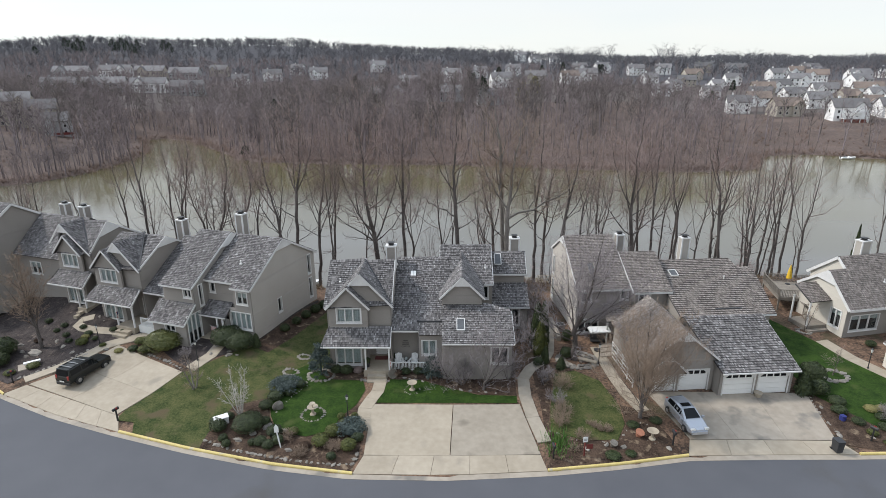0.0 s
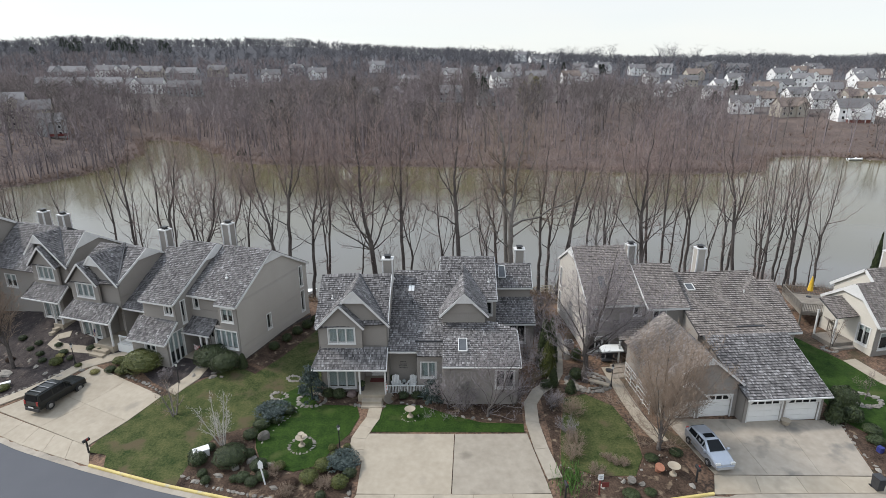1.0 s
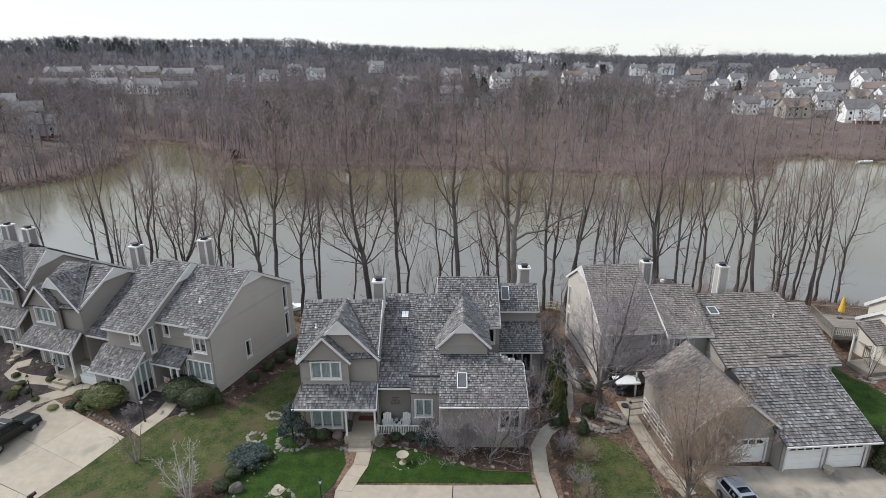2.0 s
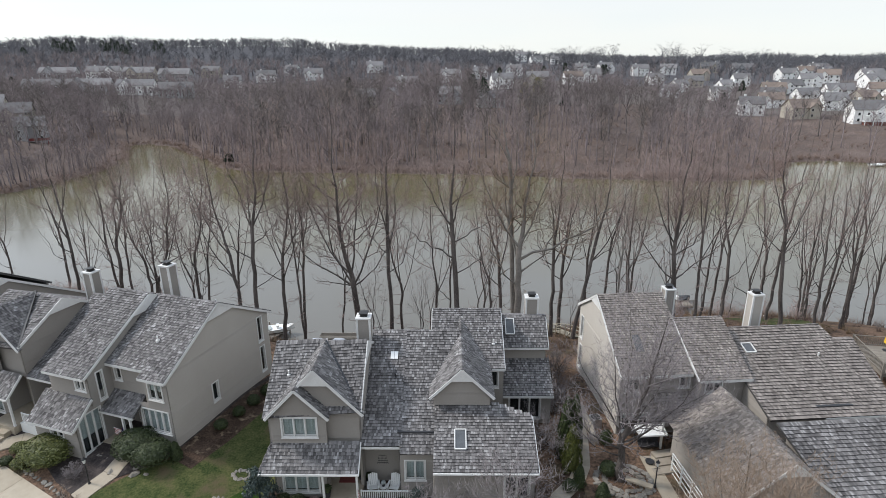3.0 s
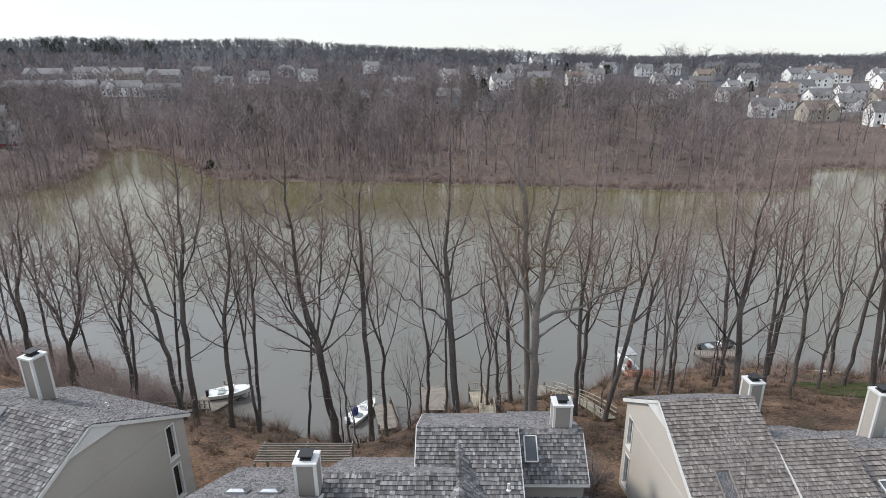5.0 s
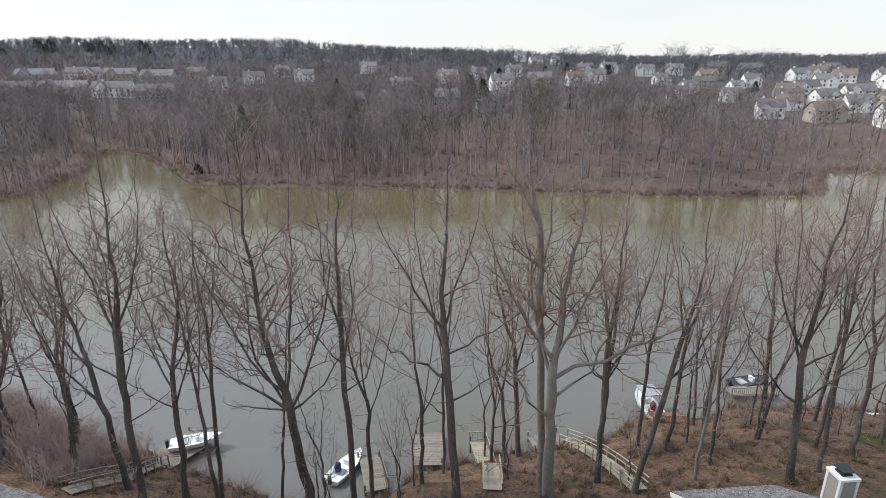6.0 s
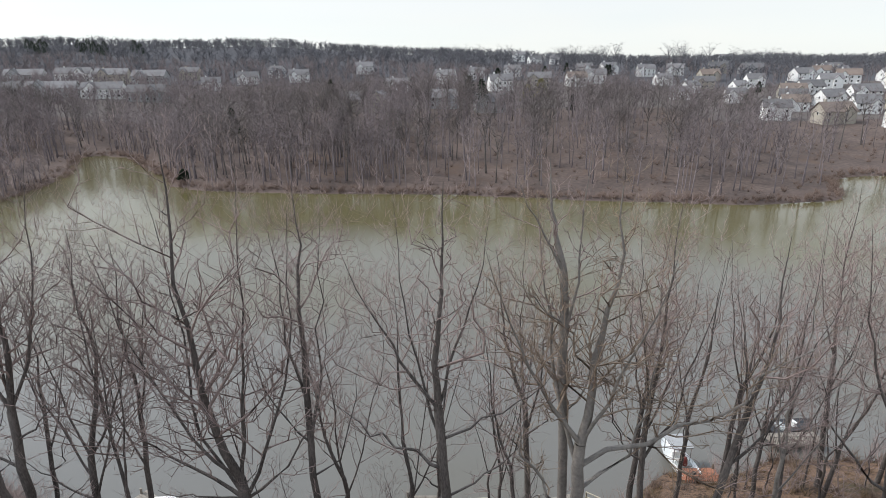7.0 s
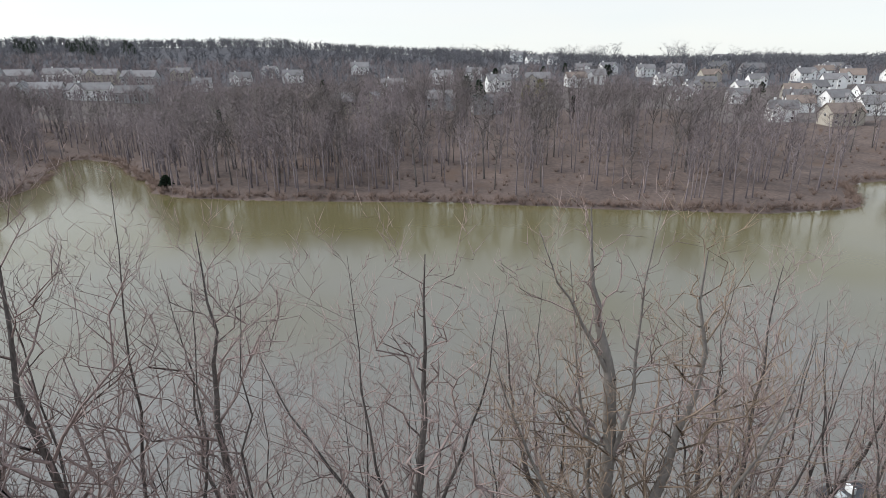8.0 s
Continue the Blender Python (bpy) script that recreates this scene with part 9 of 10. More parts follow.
tagged(new("tall_woods", scatter_mesh("tall_woods", TALL_TREES, rows_for(x, y, 17, 25, 5, 0.8, 1.3), M_BARK)), "tall dark bare trees standing above the far woods", "woods", kind="stuff")
ex_ = np.concatenate([far_rng.uniform(-15, 60, 13), far_rng.uniform(80, 165, 15), far_rng.uniform(190, 330, 14)])
ey_ = far_rng.uniform(640, 665, len(ex_))
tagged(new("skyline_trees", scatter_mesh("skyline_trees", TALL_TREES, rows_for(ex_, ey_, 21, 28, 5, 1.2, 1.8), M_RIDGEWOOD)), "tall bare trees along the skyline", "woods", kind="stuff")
x, y = sow(9500, 290, 640, 0.86, 90, 480, lambda a, b, f: (0.1 + 0.4 * open_slope(a, b, f)) * left_bank(a))
tagged(new("hill_woods", scatter_mesh("hill_woods", MID_TREES, rows_for(x, y, 9, 15, 5, 0.9, 1.4), M_FARWOOD)), "bare woods among the far houses", "woods", kind="stuff")
x, y = sow(5000, 540, 1100, 0.86, 200, 1400, lambda a, b, f: np.where(b < 640, 0.5, 1.0))
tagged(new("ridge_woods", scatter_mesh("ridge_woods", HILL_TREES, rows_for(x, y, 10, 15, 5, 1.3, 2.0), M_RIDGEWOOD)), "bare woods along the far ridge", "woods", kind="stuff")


def brush_template(seed, stems=16):
    rng = random.Random(seed)
    V, F = [], []
    for i in range(stems):
        a, l = rng.uniform(0, 6.28), rng.uniform(0.1, 0.75)
        b = (math.cos(a) * l, math.sin(a) * l, rng.uniform(0.5, 1.0))
        s = (rng.uniform(-0.15, 0.15), rng.uniform(-0.15, 0.15), -0.02)
        cone_tris(V, F, s, b, 0.016)
    return np.array(V), np.array(F)


BRUSH = [brush_template(400 + k) for k in range(5)]
x, y = sow(6600, 150, 330, 0.86, 0.2, 90, lambda a, b, f: np.where(f < 6, 1.0, 0.35))
edge = FAR_LINE[(FAR_LINE[:, 0] > -190) & (FAR_LINE[:, 0] < 240)]
ex = np.repeat(edge[:, 0], 7) + far_rng.normal(0, 1.5, len(edge) * 7)
ey = np.repeat(edge[:, 1], 7) + far_rng.uniform(0.2, 2.5, len(edge) * 7)
x, y = np.concatenate([x, ex]), np.concatenate([y, ey])
tagged(new("far_brush", scatter_mesh("far_brush", BRUSH, rows_for(x, y, 0.9, 2.6, 5, 0.9, 1.6), M_BRUSH)), "bare brown brush along the far shore", "brush", kind="stuff")
ux = np.concatenate([far_rng.uniform(6, 46, 620), far_rng.uniform(-34, 6, 260)])
uy = interp(ux, SHORE) - far_rng.uniform(0.3, 19, len(ux))
under = (uy > 66) & ~((ux > 33) & (uy > 79) & (uy < 86))
tagged(new("undergrowth", scatter_mesh("undergrowth", BRUSH, rows_for(ux[under], uy[under], 0.25, 1.1, 5, 0.9, 1.8), M_UNDER)), "low bare undergrowth and dead fern on the near bank", "brush", kind="stuff")
nx = far_rng.uniform(-75, 80, 1800)
ny = interp(nx, SHORE) - far_rng.uniform(-0.3, 1, 1800) ** 2 * 20
keep = (ny > 64) & (far_rng.rand(1800) < np.where((nx > -36) & (nx < 8), 0.3, np.where(nx < 0, 0.6, 0.4)))
tagged(new("bank_brush", scatter_mesh("bank_brush", BRUSH, rows_for(nx[keep], ny[keep], 0.5, 2.2, 5, 0.8, 1.5), M_BRUSH)), "bare brown brush on the near lake bank", "brush", kind="stuff")



def thicket_template(seed, stems=11):
    rng = random.Random(seed)
    V, F = [], []
    for i in range(stems):
        a, l = rng.uniform(0, 6.28), rng.uniform(0.05, 0.4)
        s = Vector((rng.uniform(-0.12, 0.12), rng.uniform(-0.12, 0.12), -0.02))
        b = Vector((math.cos(a) * l, math.sin(a) * l, rng.uniform(0.6, 1.0)))
        cone_tris(V, F, s, b, 0.008)
        for j in range(6):
            p = s + (b - s) * rng.uniform(0.3, 0.95)
            e = Vector((rng.gauss(0, 0.6), rng.gauss(0, 0.6), rng.uniform(0.4, 1.0))).normalized()
            cone_tris(V, F, p, p + e * rng.uniform(0.1, 0.25), 0.0035)
    return np.array(V), np.array(F)


THICKET = [thicket_template(500 + k) for k in range(5)]
tx = np.concatenate([far_rng.uniform(-64, -36, 230), far_rng.uniform(-38, -28.5, 90), far_rng.uniform(14, 40, 14), far_rng.uniform(40, 75, 26)])
ty = interp(tx, SHORE) - far_rng.uniform(0.3, 11, len(tx))
tagged(new("thicket", scatter_mesh("thicket", THICKET, rows_for(tx, ty, 1.8, 4.2, 5, 0.9, 1.5), M_TWIG)), "reddish-brown bare thicket on the near lake bank", "brush", kind="stuff")

# ---- pines and budding trees across the lake ----
def pine(x, y, hh, r, material, words, seed):
    t = empty("tree", pose(x, y, float(ground_z(x, y)), 0, 0, seed * 40), words, "tree")
    part("trunk", Geo().lathe([(0.28, -0.5), (0.2, hh * 0.5), (0.04, hh * 0.97)], 7), M_BARK, t)
    rng = random.Random(seed)
    g = Geo()
    for i in range(420):
        k = rng.random()
        zz = hh * (0.3 + 0.7 * k)
        rr = r * (1.05 - k) ** 0.7 * rng.uniform(0.25, 1.0)
        a = rng.uniform(0, 6.28)
        p = Vector((math.cos(a) * rr, math.sin(a) * rr, zz))
        s = rng.uniform(0.35, 0.8)
        d = Vector((math.cos(a), math.sin(a), rng.uniform(-0.3, 0.5))).normalized()
        w = d.orthogonal().normalized()
        w.rotate(Matrix.Rotation(rng.uniform(0, 6.3), 3, d))
        g.add([p - d * s * 0.4, p + w * s * 0.6, p + d * s, p - w * s * 0.6, p + d.cross(w) * s * 0.5], [(0, 1, 2), (0, 2, 3), (0, 4, 2)])
    part("crown", g, material, t)


PINES = [
    (0, 330, 18, 5.0, 1),
    (6, 338, 16, 4.5, 1),
    (-66, 322, 17, 3.0, 1),
    (-102, 290, 15, 3.2, 1),
    (-92.5, 224.5, 4.2, 2.2, 1),
    (38, 360, 14, 5, 0),
    (30, 350, 12, 4.5, 0),
    (118, 560, 13, 3, 1),
    (124, 575, 12, 3, 1),
    (90, 600, 12, 3, 1),
    (150, 370, 12, 3, 1),
    (-505, 650, 15, 6, 1),
    (-494, 687, 20, 6, 1),
    (-483, 679, 18, 6, 1),
    (-472, 671, 16, 6, 1),
    (-461, 663, 21, 6, 1),
    (-450, 655, 19, 6, 1),
    (-439, 692, 17, 6, 1),
]
PINES += [
    (-428, 684, 15, 6, 1),
    (-417, 676, 20, 6, 1),
    (-406, 668, 18, 6, 1),
    (-395, 660, 16, 6, 1),
    (-384, 652, 21, 6, 1),
    (-373, 689, 19, 6, 1),
    (-362, 681, 17, 6, 1),
    (60, 520, 12, 4, 1),
    (205, 470, 11, 3, 1),
    (-335, 420, 12, 4, 1),
    (20, 470, 12, 4, 1),
    (48, 318, 10, 3, 1),
]
for i, (x, y, hh, r, dark) in enumerate(PINES):
    pine(x, y, hh, r, M_LEAF_PINE if dark else M_LEAF_YELLOW, "dark green pine across the lake" if dark else "yellow-green budding tree across the lake", i + 1)

# ---- vehicles ----
def loft(sections):
    """sections: rings of equal count along the length."""
    g = Geo()
    n = len(sections[0])
    vs = [p for ring in sections for p in ring]
    fs = [(i * n + k, i * n + (k + 1) % n, (i + 1) * n + (k + 1) % n, (i + 1) * n + k) for i in range(len(sections) - 1) for k in range(n)]
    fs += [tuple(range(n - 1, -1, -1)), tuple(range((len(sections) - 1) * n, len(sections) * n))]
    return g.add(vs, fs)


def body_ring(x, w, z0, z1, tuck=0.08, crown=0.04):
    h = w / 2
    zm = z0 + (z1 - z0) * 0.55
    half = [(h - tuck, z0), (h - 0.01, z0 + 0.12), (h, zm), (h - 0.03, z1 - 0.05), (h - 0.12, z1), (h * 0.5, z1 + crown)]
    return [(x, y, z) for y, z in half] + [(x, -y, z) for y, z in reversed(half)]


def wheel(parent, x, y, r, w, side):
    t = Geo()
    prof = [(r * 0.62, -w / 2), (r * 0.93, -w / 2), (r, -w * 0.36), (r, w * 0.36), (r * 0.93, w / 2), (r * 0.62, w / 2)]
    turn = pose(x, y, r, 90, 0, 0)
    t.lathe(prof, 20, turn)
    tyre = part("tyre", t, M_RUBBER, parent)
    rim = Geo().lathe([(r * 0.64, -0.03), (r * 0.64, 0.0), (r * 0.5, 0.02), (r * 0.12, 0.045)], 16, pose(x, y + side * w * 0.42, r, 90 if side < 0 else -90, 0, 0))
    part("rim", rim, M_STEEL, tyre, "silver alloy wheel rim")
    return tyre


def car(name, m, words, paint, stations, cabin, wheels, r, light_z, roof_bits=None):
    """stations: (x, width, low, high) of the lower body; cabin: (x, half width low, half width high, low, high)."""
    c = empty(name, m, words, "car")
    part("body", loft([body_ring(*s) for s in stations]), paint, c, smooth=False)
    rings = [[(x, a, z0), (x, b, z1 - 0.05), (x, b - 0.12, z1), (x, -b + 0.12, z1), (x, -b, z1 - 0.05), (x, -a, z0)] for x, a, b, z0, z1 in cabin]
    part("cabin", loft(rings), paint, c)
    # side glass, front and rear glass
    for s in (-1, 1):
        for k in range(1, len(cabin) - 1):
            (x0, a0, b0, l0, h0), (x1, a1, b1, l1, h1) = cabin[k], cabin[k + 1] if k + 1 < len(cabin) else cabin[k]
            if abs(x1 - x0) < 0.3:
                continue
            e = 0.05
            xa, xb = x0 + (e if x1 > x0 else -e), x1 - (e if x1 > x0 else -e)

            def side_pt(x, t):
                f = (x - x0) / (x1 - x0)
                a, b, lo, hi = a0 + (a1 - a0) * f, b0 + (b1 - b0) * f, l0 + (l1 - l0) * f, h0 + (h1 - h0) * f - 0.05
                return Vector((x, s * (a + (b - a) * t + 0.008), lo + (hi - lo) * t))

            q = [side_pt(xa, 0.1), side_pt(xb, 0.1), side_pt(xb, 0.9), side_pt(xa, 0.9)]
            g = Geo().add(q + [p - Vector((0, s * 0.02, 0)) for p in q], [(0, 1, 2, 3), (7, 6, 5, 4), (0, 4, 5, 1), (1, 5, 6, 2), (2, 6, 7, 3), (3, 7, 4, 0)])
            part("side_window", g, M_CARGLASS, c)
    for k, nm in ((0, "rear_window"), (len(cabin) - 2, "windscreen")):
        (x0, a0, b0, l0, h0), (x1, a1, b1, l1, h1) = cabin[k], cabin[k + 1]
        if nm == "rear_window":
            lowp, highp = (x0, b0, h0), (x1, b1 - 0.06, h1)
        else:
            lowp, highp = (x1, b1, h1), (x0, b0 - 0.06, h0)
        n = Vector((highp[2] - lowp[2], 0, abs(highp[0] - lowp[0]))).normalized() * 0.03
        n.x *= 1 if nm == "windscreen" else -1
        q = [Vector((lowp[0], -lowp[1] * 0.92, lowp[2])), Vector((lowp[0], lowp[1] * 0.92, lowp[2])), Vector((highp[0], highp[1] * 0.95, highp[2])), Vector((highp[0], -highp[1] * 0.95, highp[2]))]
        cen = sum(q, Vector()) / 4
        q = [cen + (p - cen) * 0.9 + n for p in q]
        g = Geo().add(q + [p - n * 0.8 for p in q], [(0, 1, 2, 3), (7, 6, 5, 4), (0, 4, 5, 1), (1, 5, 6, 2), (2, 6, 7, 3), (3, 7, 4, 0)])
        part(nm, g, M_CARGLASS, c)
    for x in wheels:
        for s in (-1, 1):
            w = stations[len(stations) // 2][1]
            wheel(c, x, s * (w / 2 - 0.05), r, 0.22, s)
    x0, x1, w = stations[0][0], stations[-1][0], stations[-1][1]
    for s in (-1, 1):
        part("headlight", boxes(((x1 - 0.12, s * w * 0.4 - 0.16, light_z), (x1 + 0.03, s * w * 0.4 + 0.16, light_z + 0.14))), M_LAMP, c, "clear headlight")
        part("tail_light", boxes(((x0 - 0.03, s * w * 0.42 - 0.08, light_z + 0.05), (x0 + 0.08, s * w * 0.42 + 0.08, light_z + 0.4))), M_RED, c, "red tail light")
        part("mirror", boxes(((cabin[-1][0] - 0.28, s * (cabin[-1][1] + 0.17) - 0.1, cabin[-1][3]), (cabin[-1][0] - 0.14, s * (cabin[-1][1] + 0.17) + 0.1, cabin[-1][3] + 0.16))), paint, c)
    part("front_bumper", boxes(((x1 - 0.1, -w * 0.48, 0.28), (x1 + 0.09, w * 0.48, 0.5)), bevel=0.06), M_PLASTIC if paint == M_CARBLACK else paint, c)
    part("rear_bumper", boxes(((x0 - 0.09, -w * 0.48, 0.28), (x0 + 0.1, w * 0.48, 0.52)), bevel=0.06), M_PLASTIC if paint == M_CARBLACK else paint, c)
    part("number_plate", boxes(((x0 - 0.11, -0.26, 0.58), (x0 - 0.085, 0.26, 0.7))), M_LAMP, c, "plain plate")
    return c


hatch_at = Vector((18.8, 42.3)), Vector((19.62, 38.0))
hd = (hatch_at[1] - hatch_at[0]).normalized()
hc = (hatch_at[0] + hatch_at[1]) / 2
hatch = car(
    "car", pose(hc.x, hc.y, float(ground_z(hc.x, hc.y)) + 0.08, 0, 0, math.degrees(math.atan2(hd.y, hd.x))), "silver hatchback car parked on the driveway", M_CARSILVER,
    [(-2.05, 1.5, 0.4, 0.85), (-1.95, 1.66, 0.25, 0.98), (-1.0, 1.72, 0.22, 0.98), (0.6, 1.73, 0.22, 0.96), (1.2, 1.7, 0.22, 0.9), (1.85, 1.6, 0.25, 0.74), (2.05, 1.42, 0.3, 0.6)],
    [(-1.95, 0.76, 0.6, 0.95, 1.05), (-1.6, 0.78, 0.6, 0.95, 1.38), (-0.6, 0.8, 0.62, 0.95, 1.44), (0.18, 0.8, 0.6, 0.94, 1.41), (1.02, 0.78, 0.72, 0.86, 0.95)],
    (-1.28, 1.25), 0.31, 0.62,
)
part("sunroof", boxes(((-0.5, -0.38, 1.425), (-0.05, 0.38, 1.447))), M_CARGLASS, hatch)

suv = car(
    "car", pose(-35.25, 44.85, float(ground_z(-35.25, 44.85)) + 0.08, 0, 0, 77.0), "black boxy four-wheel-drive car on the driveway", M_CARBLACK,
    [(-2.3, 1.7, 0.5, 1.0), (-2.25, 1.78, 0.42, 1.08), (-0.8, 1.8, 0.42, 1.1), (0.8, 1.8, 0.42, 1.1), (1.0, 1.78, 0.42, 1.09), (2.15, 1.7, 0.44, 1.02), (2.25, 1.62, 0.5, 0.96)],
    [(-2.27, 0.84, 0.82, 1.06, 1.12), (-2.08, 0.84, 0.74, 1.06, 1.72), (-0.9, 0.84, 0.74, 1.08, 1.77), (0.25, 0.84, 0.72, 1.08, 1.74), (0.95, 0.82, 0.78, 1.06, 1.13)],
    (-1.4, 1.45), 0.39, 0.78,
)
for x in (-1.7, -1.0, -0.3):
    part("roof_bar", boxes(((x - 0.03, -0.64, 1.8), (x + 0.03, 0.64, 1.84))), M_STEEL, suv)
for y in (-0.62, 0.62):
    part("roof_rail", boxes(((-1.95, y - 0.025, 1.76), (0.0, y + 0.025, 1.81))), M_BLACK, suv)
part("grille", boxes(((2.24, -0.5, 0.62), (2.29, 0.5, 0.9))), M_STEEL, suv)
part("spoiler", boxes(((-2.16, -0.66, 1.68), (-1.98, 0.66, 1.76)), bevel=0.02), M_CARBLACK, suv)

# ---- porch and garden things ----
H = pose(0, 47, 0, 0, 0, 2.2)


def adirondack(m):
    c = empty("adirondack_chair", m, "white wooden slatted garden armchair on the porch", "chair", "chairs on the porch")
    for i in range(5):
        x = -0.26 + i * 0.13
        hh = 0.95 - 0.05 * abs(i - 2)
        g = Geo()
        beam(g, (x, 0.2, 0.3), (x, 0.5, hh + 0.15), 0.115, 0.025, Vector((0, 1, 0)))
        part("back_slat", g, M_WHITE, c)
    for i in range(5):
        y = -0.3 + i * 0.12
        part("seat_slat", boxes(((-0.28, y, 0.36 - i * 0.02), (0.28, y + 0.1, 0.385 - i * 0.02))), M_WHITE, c)
    for s in (-1, 1):
        part("arm", boxes(((s * 0.36 - 0.08, -0.4, 0.55), (s * 0.36 + 0.08, 0.3, 0.58))), M_WHITE, c)
        part("leg", boxes(((s * 0.33 - 0.03, -0.34, 0), (s * 0.33 + 0.03, -0.24, 0.55))), M_WHITE, c)
        part("leg", boxes(((s * 0.33 - 0.03, 0.2, 0), (s * 0.33 + 0.03, 0.3, 0.55))), M_WHITE, c)
    return c


chair = adirondack(H @ pose(-5.35, 0.5, 0.42, 0, 0, 12))
copy_thing(chair, H @ pose(-3.95, 0.5, 0.42, 0, 0, -12))
tb = empty("side_table", H @ pose(-4.65, 0.4, 0.42), "small white table with a plant between two chairs", "table")
part("tabletop", Geo().lathe([(0.3, 0.42), (0.3, 0.46)], 14), M_WHITE, tb)
for k in range(3):
    a = k * 2.1
    part("leg", Geo().tube([(0.22 * math.cos(a), 0.22 * math.sin(a), 0), (0.15 * math.cos(a), 0.15 * math.sin(a), 0.42)], 0.02, 6), M_WHITE, tb)
pl = empty("potted_plant", H @ pose(-4.65, 0.4, 0.88), "dark pot with a pale flowering plant on a table", "plant")
part("pot", Geo().lathe([(0.09, 0), (0.13, 0.16), (0.14, 0.18)], 12), M_PLASTIC, pl)
part("foliage", leaf_cloud(9, 120, 0.3, "round"), M_CURTAIN, pl).matrix_basis = pose(0, 0, 0.15) @ Matrix.Scale(0.17, 4)

deco = empty("wall_ornament", H @ pose(-4.78, 1.46, 1.8), "dark wire lattice ornament hung on the porch wall", "ornament")
for i in range(6):
    f = i / 5
    part("wire", Geo().tube([(-0.4 + 0.16 * f, 0, f * 0.75), (0.4 - 0.16 * f, 0, f * 0.75)], 0.016, 5), M_BLACK, deco)
for i in range(-3, 4):
    part("wire", Geo().tube([(i * 0.13, 0, 0), (i * 0.08, 0, 0.75)], 0.014, 5), M_BLACK, deco)


def planter(x, y, z, words, r=0.22, plant=True):
    p = empty("planter", H @ pose(x, y, z), words, "planter")
    part("pot", Geo().lathe([(r * 0.7, 0), (r, r * 1.6), (r * 1.08, r * 1.7), (r * 0.9, r * 1.72)], 14), M_PLASTIC, p)
    if plant:
        part("foliage", leaf_cloud(11, 160, 0.28, "round"), M_LEAF, p).matrix_basis = pose(0, 0, r * 1.5) @ Matrix.Scale(r * 1.2, 4)


planter(-8.25, -0.6, 0.88, "dark planter with leaves at the porch post", 0.26)
planter(-6.25, 1.1, 0.88, "dark planter beside the door", 0.2)
planter(-5.75, 1.2, 0.42, "round dark planter on the porch", 0.24)
part_mat = tagged(new("doormat", boxes(((-7.75, 0.7, 0.885), (-6.5, 1.35, 0.905))).mesh("doormat", M_REDDOOR)), "dark red-brown doormat before the door", "doormat")
part_mat.matrix_world = H


def flag(m, words):
    f = empty("flag", m, words, "flag")
    part("pole", Geo().tube([(0, 0, 0), (0.0, -0.55, 0.75)], 0.014, 6), M_WHITE, f)
    # striped cloth that hangs in folds
    for i in range(9):
        g = Geo()
        z0, z1 = 0.62 - i * 0.075, 0.62 - (i + 1) * 0.075
        vs = [(0.03 * math.sin(j * 1.4 + i * 0.2), -0.12 - j * 0.085, z - j * 0.0 - (0.0 if j else 0)) for z in (z0, z1) for j in range(6)]
        g.add(vs, [(j, j + 1, 7 + j, 6 + j) for j in range(5)])
        part("stripe", g, M_RED if i % 2 == 0 else M_WHITE, f)
    part("corner", Geo().add([(0.045, -0.12, 0.62), (0.05, -0.34, 0.62), (0.05, -0.34, 0.3), (0.045, -0.12, 0.3)], [(0, 1, 2, 3)]), M_BLUE, f)


flag(H @ pose(-6.1, -1.2, 1.5, 0, 0, 20), "small red and white striped flag on a porch post")
LROW = pose(-20.45, 50.0, 0, 0, 0, -15.6)
flag(LROW @ pose(-15.1, -2.6, 3.0, 0, 0, 30), "red and white striped flag on a porch post")
flag(LROW @ pose(-3.9, -0.9, 2.3, 0, 0, 30), "red and white striped flag beside the entry")


def lamp_post(x, y, words="black metal post lamp with a glass lantern"):
    l = empty("post_lamp", spot(x, y), words, "street lamp", "garden post lamps")
    part("post", Geo().lathe([(0.09, 0), (0.09, 0.15), (0.045, 0.25), (0.035, 1.75)], 10), M_BLACK, l)
    part("crossbar", Geo().tube([(-0.2, 0, 1.55), (0.2, 0, 1.55)], 0.012, 6), M_BLACK, l)
    part("lantern", Geo().lathe([(0.07, 1.75), (0.13, 2.05)], 6), M_LAMP, l)
    part("cap", Geo().lathe([(0.16, 2.05), (0.04, 2.2), (0.015, 2.28)], 6), M_BLACK, l)


for x, y in ((-8.65, 39.3), (-36.9, 49.6), (13.9, 48.6), (39.2, 48.9), (-25.0, 46.6)):
    lamp_post(x, y)


def birdbath(x, y, words, tiers=1, base_r=0.9):
    b = empty("birdbath", spot(x, y), words, "birdbath")
    part("pedestal", Geo().lathe([(0.28, 0.0), (0.26, 0.1), (0.12, 0.18), (0.1, 0.55), (0.18, 0.62)], 14), M_CONCRETE, b)
    part("bowl", Geo().lathe([(0.12, 0.62), (0.42, 0.74), (0.46, 0.8), (0.4, 0.78), (0.1, 0.7)], 18), M_CONCRETE, b)
    if tiers > 1:
        part("upper_bowl", Geo().lathe([(0.06, 0.7), (0.06, 1.0), (0.22, 1.08), (0.24, 1.12), (0.05, 1.08)], 14), M_CONCRETE, b)
    ring_of_stones(x, y, base_r, 22, "ring of pale stones round a birdbath")


stone_rng = random.Random(17)
STONE = [Geo().blob((0, 0, 0.3), (1, 0.75, 0.5), 0.6, k, 5, 7).mesh("stone", M_ROCK) for k in range(6)]


